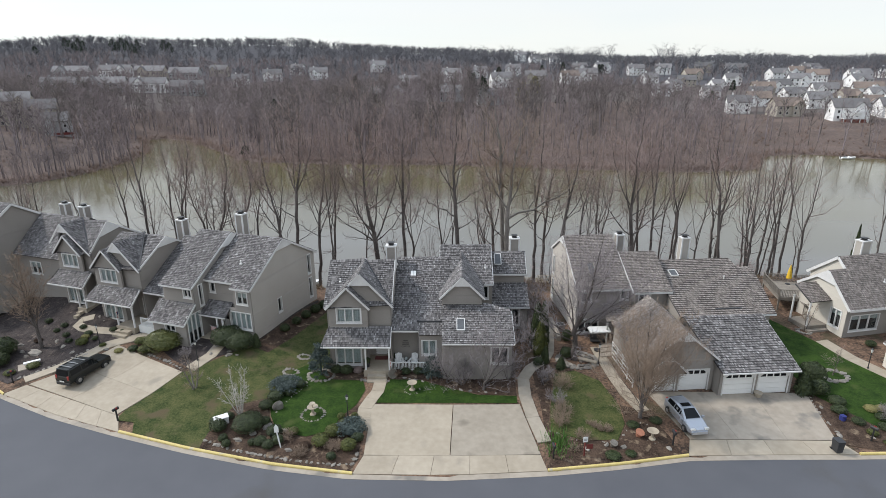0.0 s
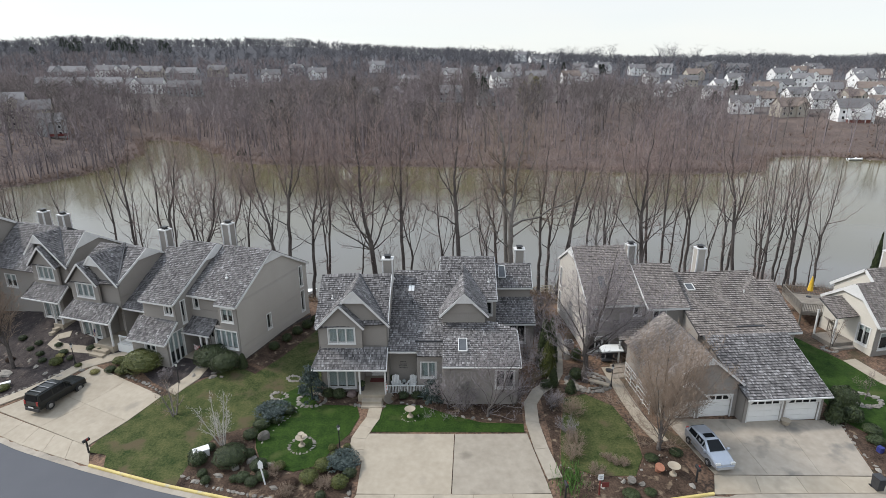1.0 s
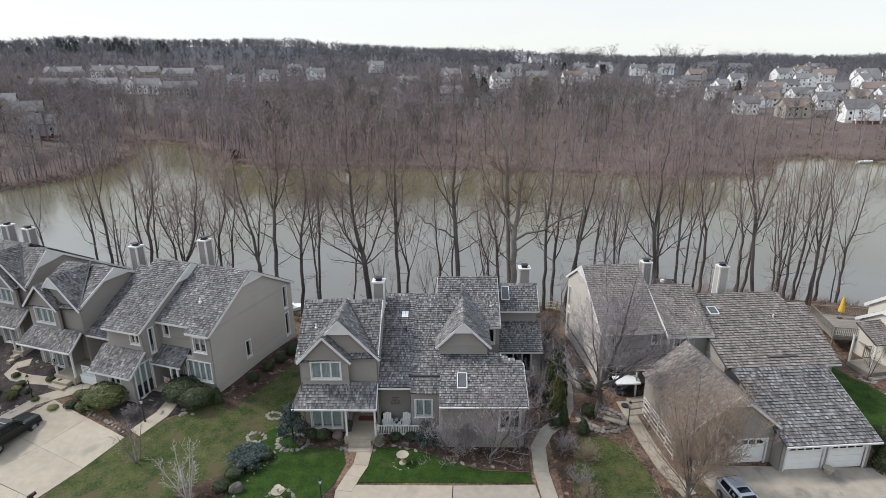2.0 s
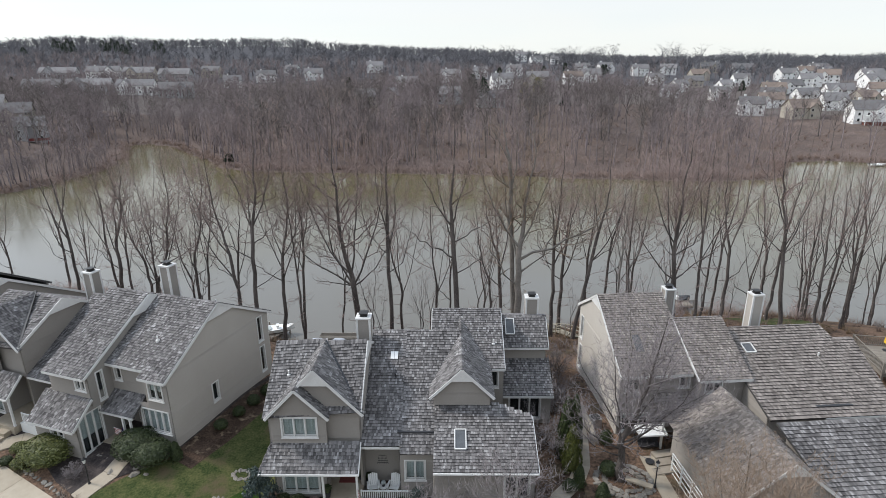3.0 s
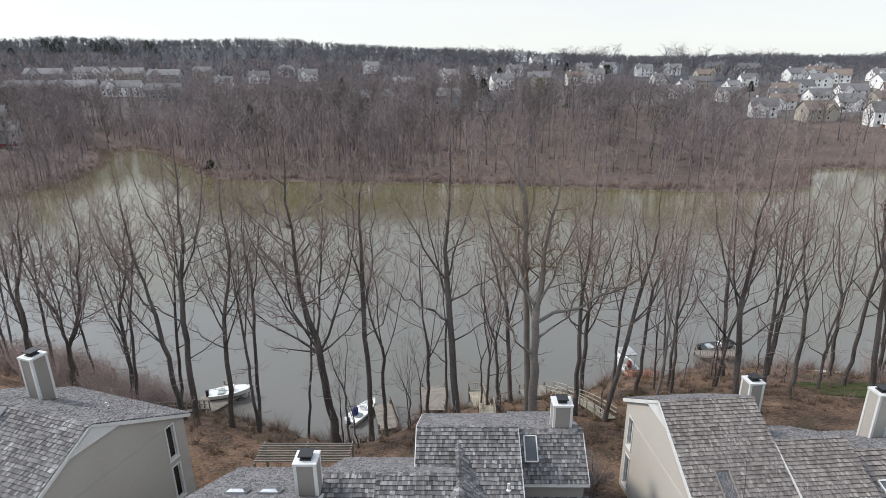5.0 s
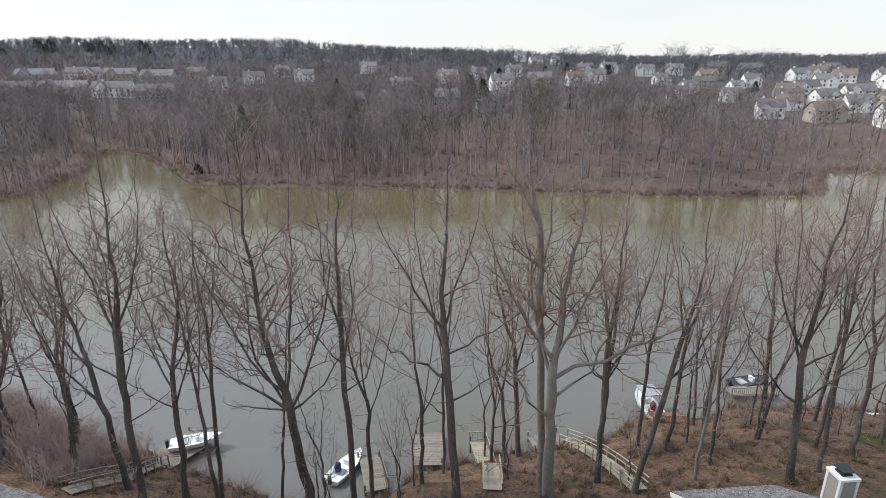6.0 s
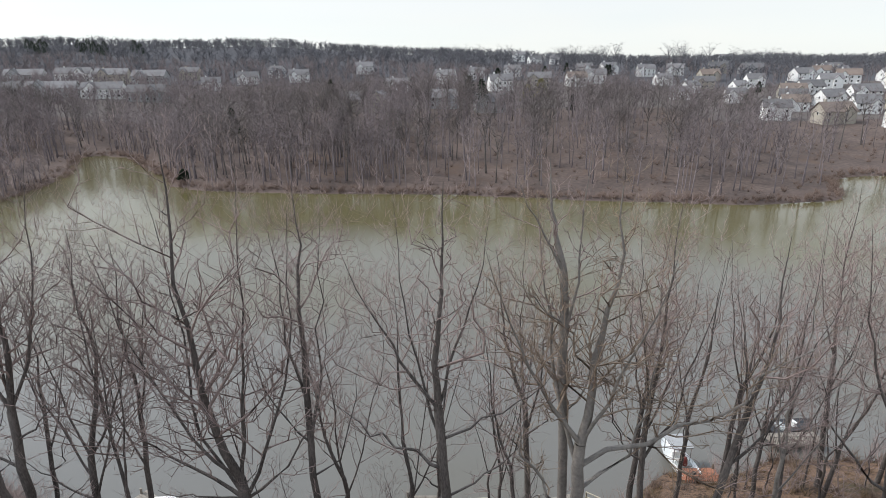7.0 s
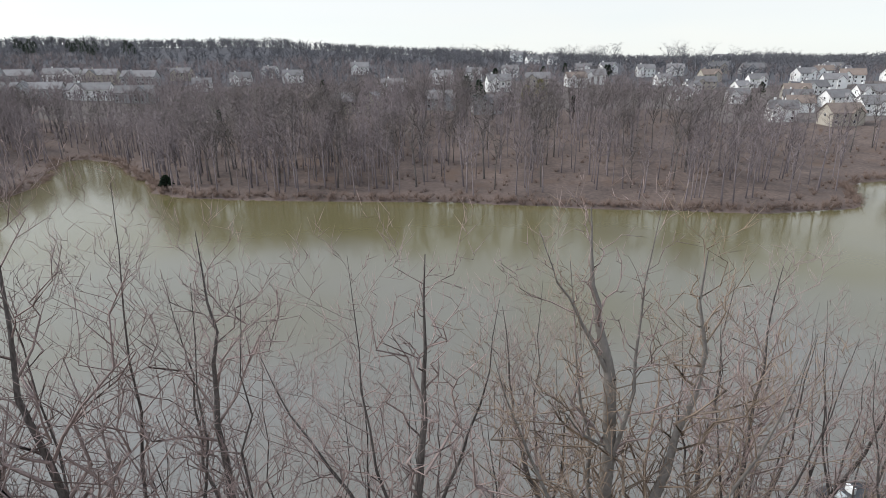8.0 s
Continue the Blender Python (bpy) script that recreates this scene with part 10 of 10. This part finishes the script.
def stone(x, y, s, parent=None, words="weathered grey field stone", turn=None, flat=0.7, local=None):
    ob = new("stone", STONE[stone_rng.randrange(6)])
    m = spot(x, y, stone_rng.uniform(0, 360) if turn is None else turn, -0.02) @ Matrix.Diagonal((s, s * stone_rng.uniform(0.7, 1), s * flat, 1))
    if parent is not None:
        ob.parent = parent
        ob.matrix_basis = parent.matrix_basis.inverted() @ m
    else:
        ob.matrix_world = m
        tagged(ob, words, "stone")
    return ob


def ring_of_stones(x, y, r, n, words, squash=1.0):
    e = empty("stone_edging", spot(x, y), words, "stone edging")
    for k in range(n):
        a = 2 * math.pi * k / n
        stone(x + r * math.cos(a), y + r * squash * math.sin(a), r * 4.2 / n * stone_rng.uniform(0.85, 1.15), e)
    return e


def edging(pts, words, step=0.32, size=0.17):
    e = empty("stone_edging", spot(*pts[0]), words, "stone edging")
    for (x0, y0), (x1, y1) in zip(pts, pts[1:]):
        n = max(1, int(math.hypot(x1 - x0, y1 - y0) / step))
        for k in range(n):
            f = (k + stone_rng.uniform(-0.2, 0.2)) / n
            stone(x0 + (x1 - x0) * f, y0 + (y1 - y0) * f, size * stone_rng.uniform(0.7, 1.3), e)
    return e


birdbath(-11.7, 39.6, "two-tiered pale concrete birdbath on the lawn", 2, 0.95)
birdbath(-3.7, 43.4, "small pale concrete birdbath in a ring of stones", 1, 0.7)
for sx_, sy_, ss_ in [(-46.3, 50.3, 0.5), (-43.4, 48.7, 0.7), (-43.9, 48.1, 0.4), (-40.8, 49.4, 0.35), (-39.1, 48.4, 0.35), (-24.1, 47.6, 0.35), (-22.2, 47.4, 0.4), (-45.0, 49.0, 0.4), (-37.4, 48.0, 0.3), (-35.6, 48.6, 0.3), (-42.2, 50.4, 0.35)]:
    stone(sx_, sy_, ss_)
birdbath(15.9, 37.9, "pale concrete birdbath in the garden bed", 1, 0.01 + 0.5)
ring_of_stones(-15.5, 45.6, 0.7, 13, "oval ring of pale stones on the lawn", 0.7)
ring_of_stones(-15.0, 48.3, 0.6, 12, "ring of pale stones on the lawn", 0.7)
ring_of_stones(35.2, 47.5, 1.2, 14, "ring of white stones round a small tree", 0.8)
ring_of_stones(37.2, 56.0, 0.7, 12, "ring of pale stones round a thin tree", 0.8)
ring_of_stones(11.9, 49.1, 1.9, 26, "low stone ring round a tree", 0.8)
ring_of_stones(11.9, 49.1, 1.3, 20, "inner stone ring round a tree", 0.8)
ring_of_stones(-12.5, 45.3, 1.2, 18, "stacked stone ring round a spruce", 0.8)
edging([(-16.2, 41.8), (-15.6, 43.9), (-14.2, 44.6), (-13.2, 43.9), (-14.2, 42.2), (-15.0, 39.5)], "stone edging along the curved bed")
edging([(-19.4, 36.1), (-16.8, 35.2), (-14.0, 34.6), (-11.5, 34.2), (-8.5, 33.9), (-7.2, 34.0), (-6.9, 35.5)], "rough stone edging behind the kerb", 0.4, 0.2)
edging([(-41.6, 44.3), (-39.0, 47.2), (-37.2, 49.0)], "pale stone edging along the walk", 0.45, 0.22)
edging([(-26.3, 45.6), (-28.0, 46.6), (-29.4, 47.2), (-31.0, 48.0)], "stone edging along the bed", 0.4, 0.2)
edging([(8.0, 38.4), (10.4, 37.2), (13.2, 37.4), (14.4, 39.2), (15.6, 39.8), (16.6, 39.4)], "stone edging round the lawn", 0.5, 0.13)
edging([(31.3, 44.4), (30.8, 41.5), (30.9, 38.6)], "pale stone edging beside the driveway", 0.4, 0.16)
edging([(33.4, 41.4), (35.0, 39.2), (37.0, 38.6)], "pale stone edging in the lawn", 0.5, 0.12)
edging([(-8.6, 44.7), (-7.7, 44.6)], "flat stones beside the front walk", 0.35, 0.3)
edging([(-6.0, 44.7), (-5.4, 44.9)], "flat stones beside the front walk", 0.35, 0.26)
edging([(0.0, 43.6), (2.2, 43.4), (4.4, 43.2)], "loose stones under bare shrubs", 0.6, 0.2)
edging([(-4.6, 45.2), (-2.4, 44.6)], "loose stones in the mulch", 0.5, 0.22)
for i in range(46):
    x, y = stone_rng.uniform(-40, -19), 0
    y = float(interp(x, KERB)) + stone_rng.uniform(9, 15)
    if x > -34 and y < 48.5:
        continue
    stone(x, y, stone_rng.uniform(0.12, 0.34), words="pale stone lying in the mulch bed")
for x, y, s in ((-22.4, 47.9, 0.3), (-21.4, 47.4, 0.26), (-15.1, 37.9, 0.45), (-13.6, 37.4, 0.4), (-15.9, 37.0, 0.4), (-16.8, 36.2, 0.4), (-12.4, 35.2, 0.34), (-18.4, 35.7, 0.24), (10.6, 36.4, 0.26), (13.4, 36.8, 0.3), (12.2, 37.0, 0.3), (16.9, 36.9, 0.3), (30.8, 39.0, 0.3), (31.4, 42.6, 0.3), (33.3, 38.9, 0.25)):
    stone(x, y, s)
for x, y, r_, words in ((14.9, 38.2, 0.35, "terracotta pot lying in the bed"), (12.6, 36.9, 0.3, "pale pot in the garden bed")):
    ob = tagged(new("flower_pot", Geo().lathe([(0.6, 0), (0.9, 1.2), (1.0, 1.25), (1.0, 1.4), (0.8, 1.4)], 12).mesh("flower_pot", M_TERRACOTTA if r_ > 0.32 else M_ROCK)), words, "flower pot")
    ob.matrix_world = spot(x, y) @ pose(0, 0, 0.05, 20, 10, 0) @ Matrix.Scale(r_, 4)
ob = tagged(new("planter", Geo().lathe([(0.24, 0), (0.34, 0.38), (0.38, 0.42), (0.3, 0.42)], 14).mesh("planter", M_CONCRETE)), "pale round planter between the garage doors", "planter")
ob.matrix_world = pose(12.5, 54, 0, 0, 0, 7) @ pose(12.9, -11.75, 0.05)

# boulder, bench and stone slab near the walk
ob = tagged(new("boulder", Geo().blob((0, 0, 0.3), (0.5, 0.26, 0.5), 0.3, 4, 6, 9).mesh("boulder", M_ROCK)), "pale upright boulder in the bed", "boulder")
ob.matrix_world = spot(-14.9, 40.2, 30)
bench = empty("stone_bench", spot(12.8, 48.6, -28), "pale stone slab bench beside the path", "bench")
part("slab", boxes(((-0.9, -0.22, 0.28), (0.9, 0.22, 0.4)), bevel=0.03), M_CONCRETE, bench)
for s in (-1, 1):
    part("support", boxes(((s * 0.6 - 0.14, -0.18, -0.1), (s * 0.6 + 0.14, 0.18, 0.28))), M_ROCK, bench)
bench = empty("stone_bench", spot(-42.0, 46.6, 40), "white stone bench on a grey slab", "bench")
part("seat", boxes(((-0.7, -0.2, 0.34), (0.7, 0.2, 0.44)), bevel=0.03), M_WHITE, bench)
for s in (-1, 1):
    part("support", boxes(((s * 0.5 - 0.08, -0.16, 0), (s * 0.5 + 0.08, 0.16, 0.34))), M_WHITE, bench)
part("footing", boxes(((-1.2, -0.7, -0.2), (1.2, 0.7, 0.08))), M_CONCRETE_OLD, bench)
for i, (x, y) in enumerate([(15.1, 50.2), (15.3, 51.0), (15.5, 51.8)]):
    ob = tagged(new("step", boxes(((-0.9, -0.35, -0.25), (0.9, 0.35, 0.12 + 0.05 * i)), bevel=0.04).mesh("step", M_CONCRETE_OLD)), "rough pale stone garden step", "step", "garden steps")
    ob.matrix_world = spot(x, y, 15)


def mailbox(x, y, turn, words, box=M_BLACK, post=M_BLACK, hh=1.1):
    b = empty("mailbox", spot(x, y, turn), words, "mailbox", "mailboxes by the kerb")
    part("post", boxes(((-0.05, -0.05, -0.2), (0.05, 0.05, hh))), post, b)
    ring = [(-0.1, 0)] + [(0.1 * math.cos(a), 0.1 + 0.1 * math.sin(a)) for a in np.linspace(math.pi, 0, 7)] + [(0.1, 0)]
    g = Geo()
    n = len(ring)
    g.add([(u, -0.26, hh + v) for u, v in ring] + [(u, 0.26, hh + v) for u, v in ring], [tuple(range(n)), tuple(range(2 * n - 1, n - 1, -1))] + [(i, n + i, n + (i + 1) % n, (i + 1) % n) for i in range(n)])
    part("box", g, box, b)
    part("flag", boxes(((0.1, -0.05, hh + 0.1), (0.12, 0.1, hh + 0.24))), M_RED, b)
    part("bracket", boxes(((-0.04, -0.25, hh - 0.05), (0.04, 0.25, hh))), post, b)


mailbox(-28.0, 38.3, -20, "black mailbox on a post beside the driveway")
mailbox(-41.6, 43.6, -30, "black mailbox on a post at the bend")
mailbox(7.85, 35.3, 8, "black mailbox on a post by the kerb")
mailbox(17.3, 37.3, 8, "dark mailbox on a post by the driveway")
mailbox(32.9, 38.5, 30, "dark mailbox on a post in the bed")
sign = empty("garden_sign", spot(-13.1, 35.5, 0), "white wooden spade-shaped garden sign leaning in the bed", "sign")
g = Geo()
beam(g, (0, 0, -0.1), (-0.25, 0.1, 1.5), 0.1, 0.05)
part("handle", g, M_WHITE, sign)
part("blade", Geo().add([(-0.42, 0.1, 1.3), (-0.06, 0.08, 1.35), (-0.08, 0.1, 1.8), (-0.28, 0.12, 2.0), (-0.44, 0.12, 1.75), (-0.42, 0.14, 1.3), (-0.06, 0.12, 1.35), (-0.08, 0.14, 1.8), (-0.28, 0.16, 2.0), (-0.44, 0.16, 1.75)], [(0, 1, 2, 3, 4), (9, 8, 7, 6, 5), (0, 5, 6, 1), (1, 6, 7, 2), (2, 7, 8, 3), (3, 8, 9, 4), (4, 9, 5, 0)]), M_WHITE, sign)
sg = empty("garden_sign", spot(10.2, 35.7, 5), "dark post with a small white sign board", "sign")
part("post", boxes(((-0.04, -0.04, -0.2), (0.04, 0.04, 1.5))), M_REDDOOR, sg)
part("board", boxes(((-0.18, -0.07, 1.3), (0.18, -0.045, 1.75))), M_WHITE, sg)
part("lettering", boxes(((-0.12, -0.078, 1.55), (0.12, -0.072, 1.6)), ((-0.1, -0.078, 1.45), (0.1, -0.072, 1.49))), M_PLASTIC, sg, "dark bars of writing too small to read")
part("lower_board", boxes(((0.1, -0.07, 0.7), (0.6, -0.045, 1.1))), M_REDDOOR, sg)
box = empty("utility_box", spot(-19.0, 38.2, 35), "white metal utility cabinet in the bed", "utility box")
part("cabinet", boxes(((-0.55, -0.3, -0.1), (0.55, 0.3, 0.6)), bevel=0.04), M_WHITE, box)
part("lid", boxes(((-0.58, -0.33, 0.6), (0.58, 0.33, 0.66)), bevel=0.04), M_WHITE, box)
b = empty("wheelie_bin", spot(29.6, 37.3, 8), "dark plastic wheeled refuse bin at the kerb", "bin")
part("body", Geo().prism([(-0.24, -0.28), (0.24, -0.28), (0.24, 0.28), (-0.24, 0.28)], 0.1, 1.0, None, 1.18), M_PLASTIC, b)
part("lid", boxes(((-0.31, -0.36, 1.0), (0.31, 0.36, 1.07)), bevel=0.05), M_PLASTIC, b)
for s in (-1, 1):
    part("wheel", Geo().lathe([(0.12, -0.03), (0.12, 0.03)], 12, pose(s * 0.26, 0.3, 0.12, 0, 90, 0)), M_RUBBER, b)
part("handle", Geo().tube([(-0.2, 0.38, 0.96), (0.2, 0.38, 0.96)], 0.02, 6), M_PLASTIC, b)
ob = tagged(new("watering_can", boxes(((-0.2, -0.2, 0), (0.2, 0.2, 0.45)), bevel=0.06).mesh("watering_can", M_BLUE)), "dark blue container in the garden bed", "container")
ob.matrix_world = spot(32.2, 41.0, 20)
for i in range(4):
    ob = tagged(new("wagon_wheel", None), "weathered wooden wagon wheel leaning in the bed", "wheel") if i == 0 else ob
ob.matrix_world = spot(-5.7, 45.2, 30) @ pose(0, 0, 0.45, 70, 0, 0)
part("rim", Geo().lathe([(0.4, -0.03), (0.46, -0.03), (0.46, 0.03), (0.4, 0.03), (0.4, -0.03)], 20), M_WOOD, ob)
for k in range(8):
    a = k * math.pi / 4
    part("spoke", Geo().tube([(0, 0, 0), (0.42 * math.cos(a), 0.42 * math.sin(a), 0)], 0.02, 5), M_WOOD, ob)
ac = empty("air_conditioner", spot(11.1, 55.0, 10), "grey outdoor air conditioner beside the house", "air conditioner")
part("case", boxes(((-0.42, -0.42, 0), (0.42, 0.42, 0.75)), bevel=0.08), M_STEEL, ac)
part("fan_grille", Geo().lathe([(0.36, 0.75), (0.36, 0.79), (0.1, 0.81)], 16), M_BLACK, ac)
low = tagged(new("retaining_wall", boxes(((-0.22, -2.2, -0.3), (0.22, 2.2, 0.45)), bevel=0.03).mesh("retaining_wall", M_CONCRETE_OLD)), "low grey concrete retaining wall beside the walk", "wall", kind="structure")
low.matrix_world = spot(10.5, 54.9, 4)
RH = pose(12.5, 54.0, 0, 0, 0, 7.0)
swing = empty("garden_swing", RH @ pose(2.0, -1.5, 0.22), "garden swing seat under a white canopy", "garden swing")
part("canopy", Geo().add([(-1.05, -0.65, 1.72), (1.05, -0.65, 1.72), (1.05, 0.0, 1.86), (-1.05, 0.0, 1.86), (1.05, 0.65, 1.76), (-1.05, 0.65, 1.76), (-1.05, -0.65, 1.6), (1.05, -0.65, 1.6), (-1.05, 0.65, 1.64), (1.05, 0.65, 1.64)], [(0, 1, 2, 3), (3, 2, 4, 5), (6, 7, 1, 0), (5, 4, 9, 8), (6, 0, 3, 5, 8), (1, 7, 9, 4, 2)]), M_WHITE, swing, "white cloth canopy")
for sx in (-1, 1):
    for sy in (-1, 1):
        part("leg", Geo().tube([(sx * 1.0, sy * 0.62, 0), (sx * 0.98, sy * 0.3, 1.72)], 0.025, 6), M_BLACK, swing)
part("seat", boxes(((-0.8, -0.3, 0.42), (0.8, 0.22, 0.52)), bevel=0.04), M_PLASTIC, swing)
part("backrest", boxes(((-0.8, 0.22, 0.5), (0.8, 0.3, 1.0)), bevel=0.03), M_PLASTIC, swing)
for x in (1.3, 3.2):
    p = empty("planter", RH @ pose(x, -3.3, 0.22), "dark round planter on the terrace", "planter")
    part("pot", Geo().lathe([(0.2, 0), (0.3, 0.4), (0.32, 0.44), (0.26, 0.44)], 12), M_PLASTIC, p)

# ---- docks and boats ----
def boards(parent, a, b, wide, z, step=0.22, material=None, name="board"):
    a, b = Vector((*a, 0)), Vector((*b, 0))
    d = (b - a)
    n = max(1, int(d.length / step))
    dn = d.normalized()
    s = Vector((-dn.y, dn.x, 0)) * wide / 2
    for i in range(n):
        p, q = a + d * (i / n), a + d * ((i + 0.92) / n)
        g = Geo()
        g.prism([(p - s).to_tuple()[:2], (q - s).to_tuple()[:2], (q + s).to_tuple()[:2], (p + s).to_tuple()[:2]], z - 0.05, z)
        part(name, g, material or M_WOOD, parent)
    for k in (-0.85, 0.85):
        g = Geo()
        beam(g, a + s * k + Vector((0, 0, z - 0.16)), b + s * k + Vector((0, 0, z - 0.16)), 0.08, 0.2)
        part("joist", g, M_WOOD, parent)


def piles(parent, pts, z1):
    for x, y in pts:
        part("dock_post", Geo().lathe([(0.11, WATER - 2), (0.1, z1)], 8, centre=(x, y)), M_WOOD, parent)


def dock(words, runs, pile_pts, z=-6.9, material=None, rails=()):
    d = empty("dock", Matrix.Identity(4), words, "dock", "docks along the bank")
    for a, b, wide in runs:
        boards(d, a, b, wide, z, 0.24, material)
    piles(d, pile_pts, z + 0.5)
    for a, b in rails:
        railing(d, (*a, 0), (*b, 0), z, 0.95, 0.22, material or M_WOOD)
    return d


dock("grey wooden dock and walkway with a rail", [((-34.8, 78.2), (-27.6, 82.0), 1.3), ((-28.6, 82.2), (-26.0, 87.0), 3.6)], [(-29.8, 83.6), (-27.0, 81.6), (-27.8, 87.4), (-24.4, 86.0)], rails=[((-34.4, 78.9), (-28.2, 82.3))])
dock("grey wooden dock with steps beside a moored boat", [((-7.4, 79.8), (-8.8, 84.2), 1.9)], [(-8.4, 79.8), (-6.4, 80.2), (-9.8, 84.0), (-7.9, 84.3)], rails=[((-6.4, 80.2), (-7.8, 84.2))])
dock("weathered wooden platform over the water", [((-3.2, 83.2), (-3.4, 88.0), 2.8)], [(-4.6, 83.4), (-1.9, 83.6), (-4.7, 87.8), (-2.1, 88.0)])
dock("pale wooden stair landing with rails", [((2.6, 79.8), (1.4, 86.0), 1.5)], [(1.8, 79.8), (3.3, 80.0), (0.7, 85.9), (2.2, 86.2)], -6.2, M_WOOD_PALE, [((3.35, 80.0), (2.15, 86.1)), ((0.65, 85.9), (2.15, 86.1))])
dock("small grey wooden dock", [((6.6, 86.8), (9.6, 87.7), 2.0)], [(6.4, 87.8), (9.3, 88.6), (6.9, 85.8), (9.8, 86.7)])
PLANK = {m.name: boxes(((-0.5, -0.13, -0.05), (0.5, 0.13, 0.0))).mesh("plank", m) for m in (M_WOOD, M_WOOD_PALE)}


def boardwalk(words, line, wide, material):
    """A plank walk down the slope with posts and handrails on both sides."""
    w = empty("boardwalk", Matrix.Identity(4), words, "boardwalk", "docks along the bank")
    for (x0, y0), (x1, y1) in zip(line, line[1:]):
        d = Vector((x1 - x0, y1 - y0, 0))
        n = max(1, int(d.length / 0.29))
        side = Vector((-d.y, d.x, 0)).normalized() * wide / 2

        def deck_at(f):
            x, y = x0 + d.x * f, y0 + d.y * f
            return Vector((x, y, max(float(ground_z(x, y)) + 0.28, WATER + 0.7)))

        for k in range(n):
            p = deck_at((k + 0.5) / n)
            ob = bpy.data.objects.new("plank", PLANK[material.name])
            bpy.context.scene.collection.objects.link(ob)
            ob.parent = w
            ob.matrix_basis = Matrix.Translation(p) @ Matrix.Rotation(math.atan2(side.y, side.x), 4, "Z") @ Matrix.Diagonal((wide, 1, 1, 1))
        m = max(1, round(d.length / 1.6))
        for s in (-1, 1):
            for k in range(m):
                a, b = deck_at(k / m) + side * s, deck_at((k + 1) / m) + side * s
                g = Geo()
                beam(g, a - Vector((0, 0, 0.5)), a + Vector((0, 0, 0.98)), 0.1, 0.1, Vector((0, 1, 0)))
                part("post", g, material, w)
                for hh in (0.95, 0.5):
                    g = Geo()
                    beam(g, a + Vector((0, 0, hh)), b + Vector((0, 0, hh)), 0.1, 0.05, Vector((0, 0, 1)))
                    part("handrail" if hh > 0.9 else "rail", g, material, w)
    return w


boardwalk("pale wooden boardwalk with rails down the bank", [(9.8, 87.2), (11.0, 86.0), (11.8, 81.2), (13.0, 74.5)], 1.3, M_WOOD_PALE)
boardwalk("grey wooden boardwalk down to the dock", [(-27.7, 82.0), (-26.4, 76.0), (-28.2, 71.9)], 1.3, M_WOOD)
boardwalk("pale wooden boardwalk down to the landing", [(2.5, 80.6), (2.4, 74.6)], 1.4, M_WOOD_PALE)
dock("red-stained wooden deck by the water", [((19.0, 90.4), (22.4, 90.6), 2.2)], [(19.2, 91.4), (22.2, 91.6)], -6.4, M_TERRACOTTA, [((19.0, 89.4), (22.4, 89.6))])
dock("dark wooden dock on the point", [((29.4, 96.4), (34.6, 96.8), 2.0)], [(29.5, 97.4), (34.5, 97.8), (32, 97.5)], -6.8, M_WOOD, [((29.4, 95.5), (34.6, 95.9))])


def boat(m, words, length, wide, hull, cover=None, canopy=None, hull_mat=None):
    b = empty("boat", m, words, "boat")
    rings = []
    for f, w, z in ((0.0, 0.85, 0.0), (0.25, 1.0, 0.0), (0.6, 0.95, 0.02), (0.85, 0.55, 0.1), (1.0, 0.06, 0.25)):
        x = (f - 0.5) * length
        h = wide / 2 * w
        rings.append([(x, h, 0.55 + z), (x, h * 0.8, 0.05 + z * 0.6), (x, 0, -0.15 + z), (x, -h * 0.8, 0.05 + z * 0.6), (x, -h, 0.55 + z), (x, -h * 0.8, 0.48 + z), (x, 0, 0.36 + z * 0.8), (x, h * 0.8, 0.48 + z)])
    part("hull", loft(rings), hull_mat or M_WHITE, b)
    part("seat", boxes(((-length * 0.3, -wide * 0.3, 0.3), (-length * 0.15, wide * 0.3, 0.62)), bevel=0.05), M_CURTAIN, b)
    part("console", boxes(((0.0, -wide * 0.2, 0.35), (0.35, wide * 0.2, 0.95)), bevel=0.05), M_WHITE, b)
    part("motor", boxes(((-length * 0.5 - 0.3, -0.16, 0.2), (-length * 0.5, 0.16, 0.95)), bevel=0.06), M_BLACK, b)
    if cover:
        part("cover", Geo().blob((-length * 0.25, wide * 0.05, 0.95), (0.35, 0.3, 0.55), 0.4, 3), cover, b)
    if canopy:
        for sx in (-1, 1):
            for sy in (-1, 1):
                part("canopy_post", boxes(((sx * 0.8 - 0.03, sy * 0.8 - 0.03, 0.4), (sx * 0.8 + 0.03, sy * 0.8 + 0.03, 2.0))), M_STEEL, b)
        part("canopy", boxes(((-1.05, -0.95, 2.0), (1.05, 0.95, 2.1)), bevel=0.1), canopy, b)
    return b


boat(pose(-10.7, 83.0, WATER + 0.1, 0, 0, 65), "small white motorboat with a blue cover beside a dock", 4.6, 1.9, None, M_BLUE)
boat(pose(-26.0, 85.3, WATER + 0.7, 0, 0, 20), "white motorboat on a lift at the dock", 4.8, 1.9, None)
boat(pose(-31.2, 83.0, WATER + 0.05, 0, 0, 28), "yellow rowing boat drawn up at the bank", 3.6, 1.3, None, None, None, M_LEAF_YELLOW)
boat(pose(19.6, 93.2, WATER + 0.6, 0, 0, 100), "pontoon boat under a pale grey canopy with red seats", 5.2, 2.2, None, M_REDDOOR, M_FARGREY)
boat(pose(33.0, 99.0, WATER + 0.1, 0, 0, 15), "dark covered boat moored at the point", 5.0, 2.0, None, None, None, M_PLASTIC)
boat(pose(41.5, 91.5, WATER + 0.3, 0, 0, 10), "white boat under a pale cover at the bank", 5.6, 2.1, None)
boat(pose(148, 227, WATER + 0.1, 0, 0, 5), "small pale boat at the far bank", 6.0, 2.2, None)
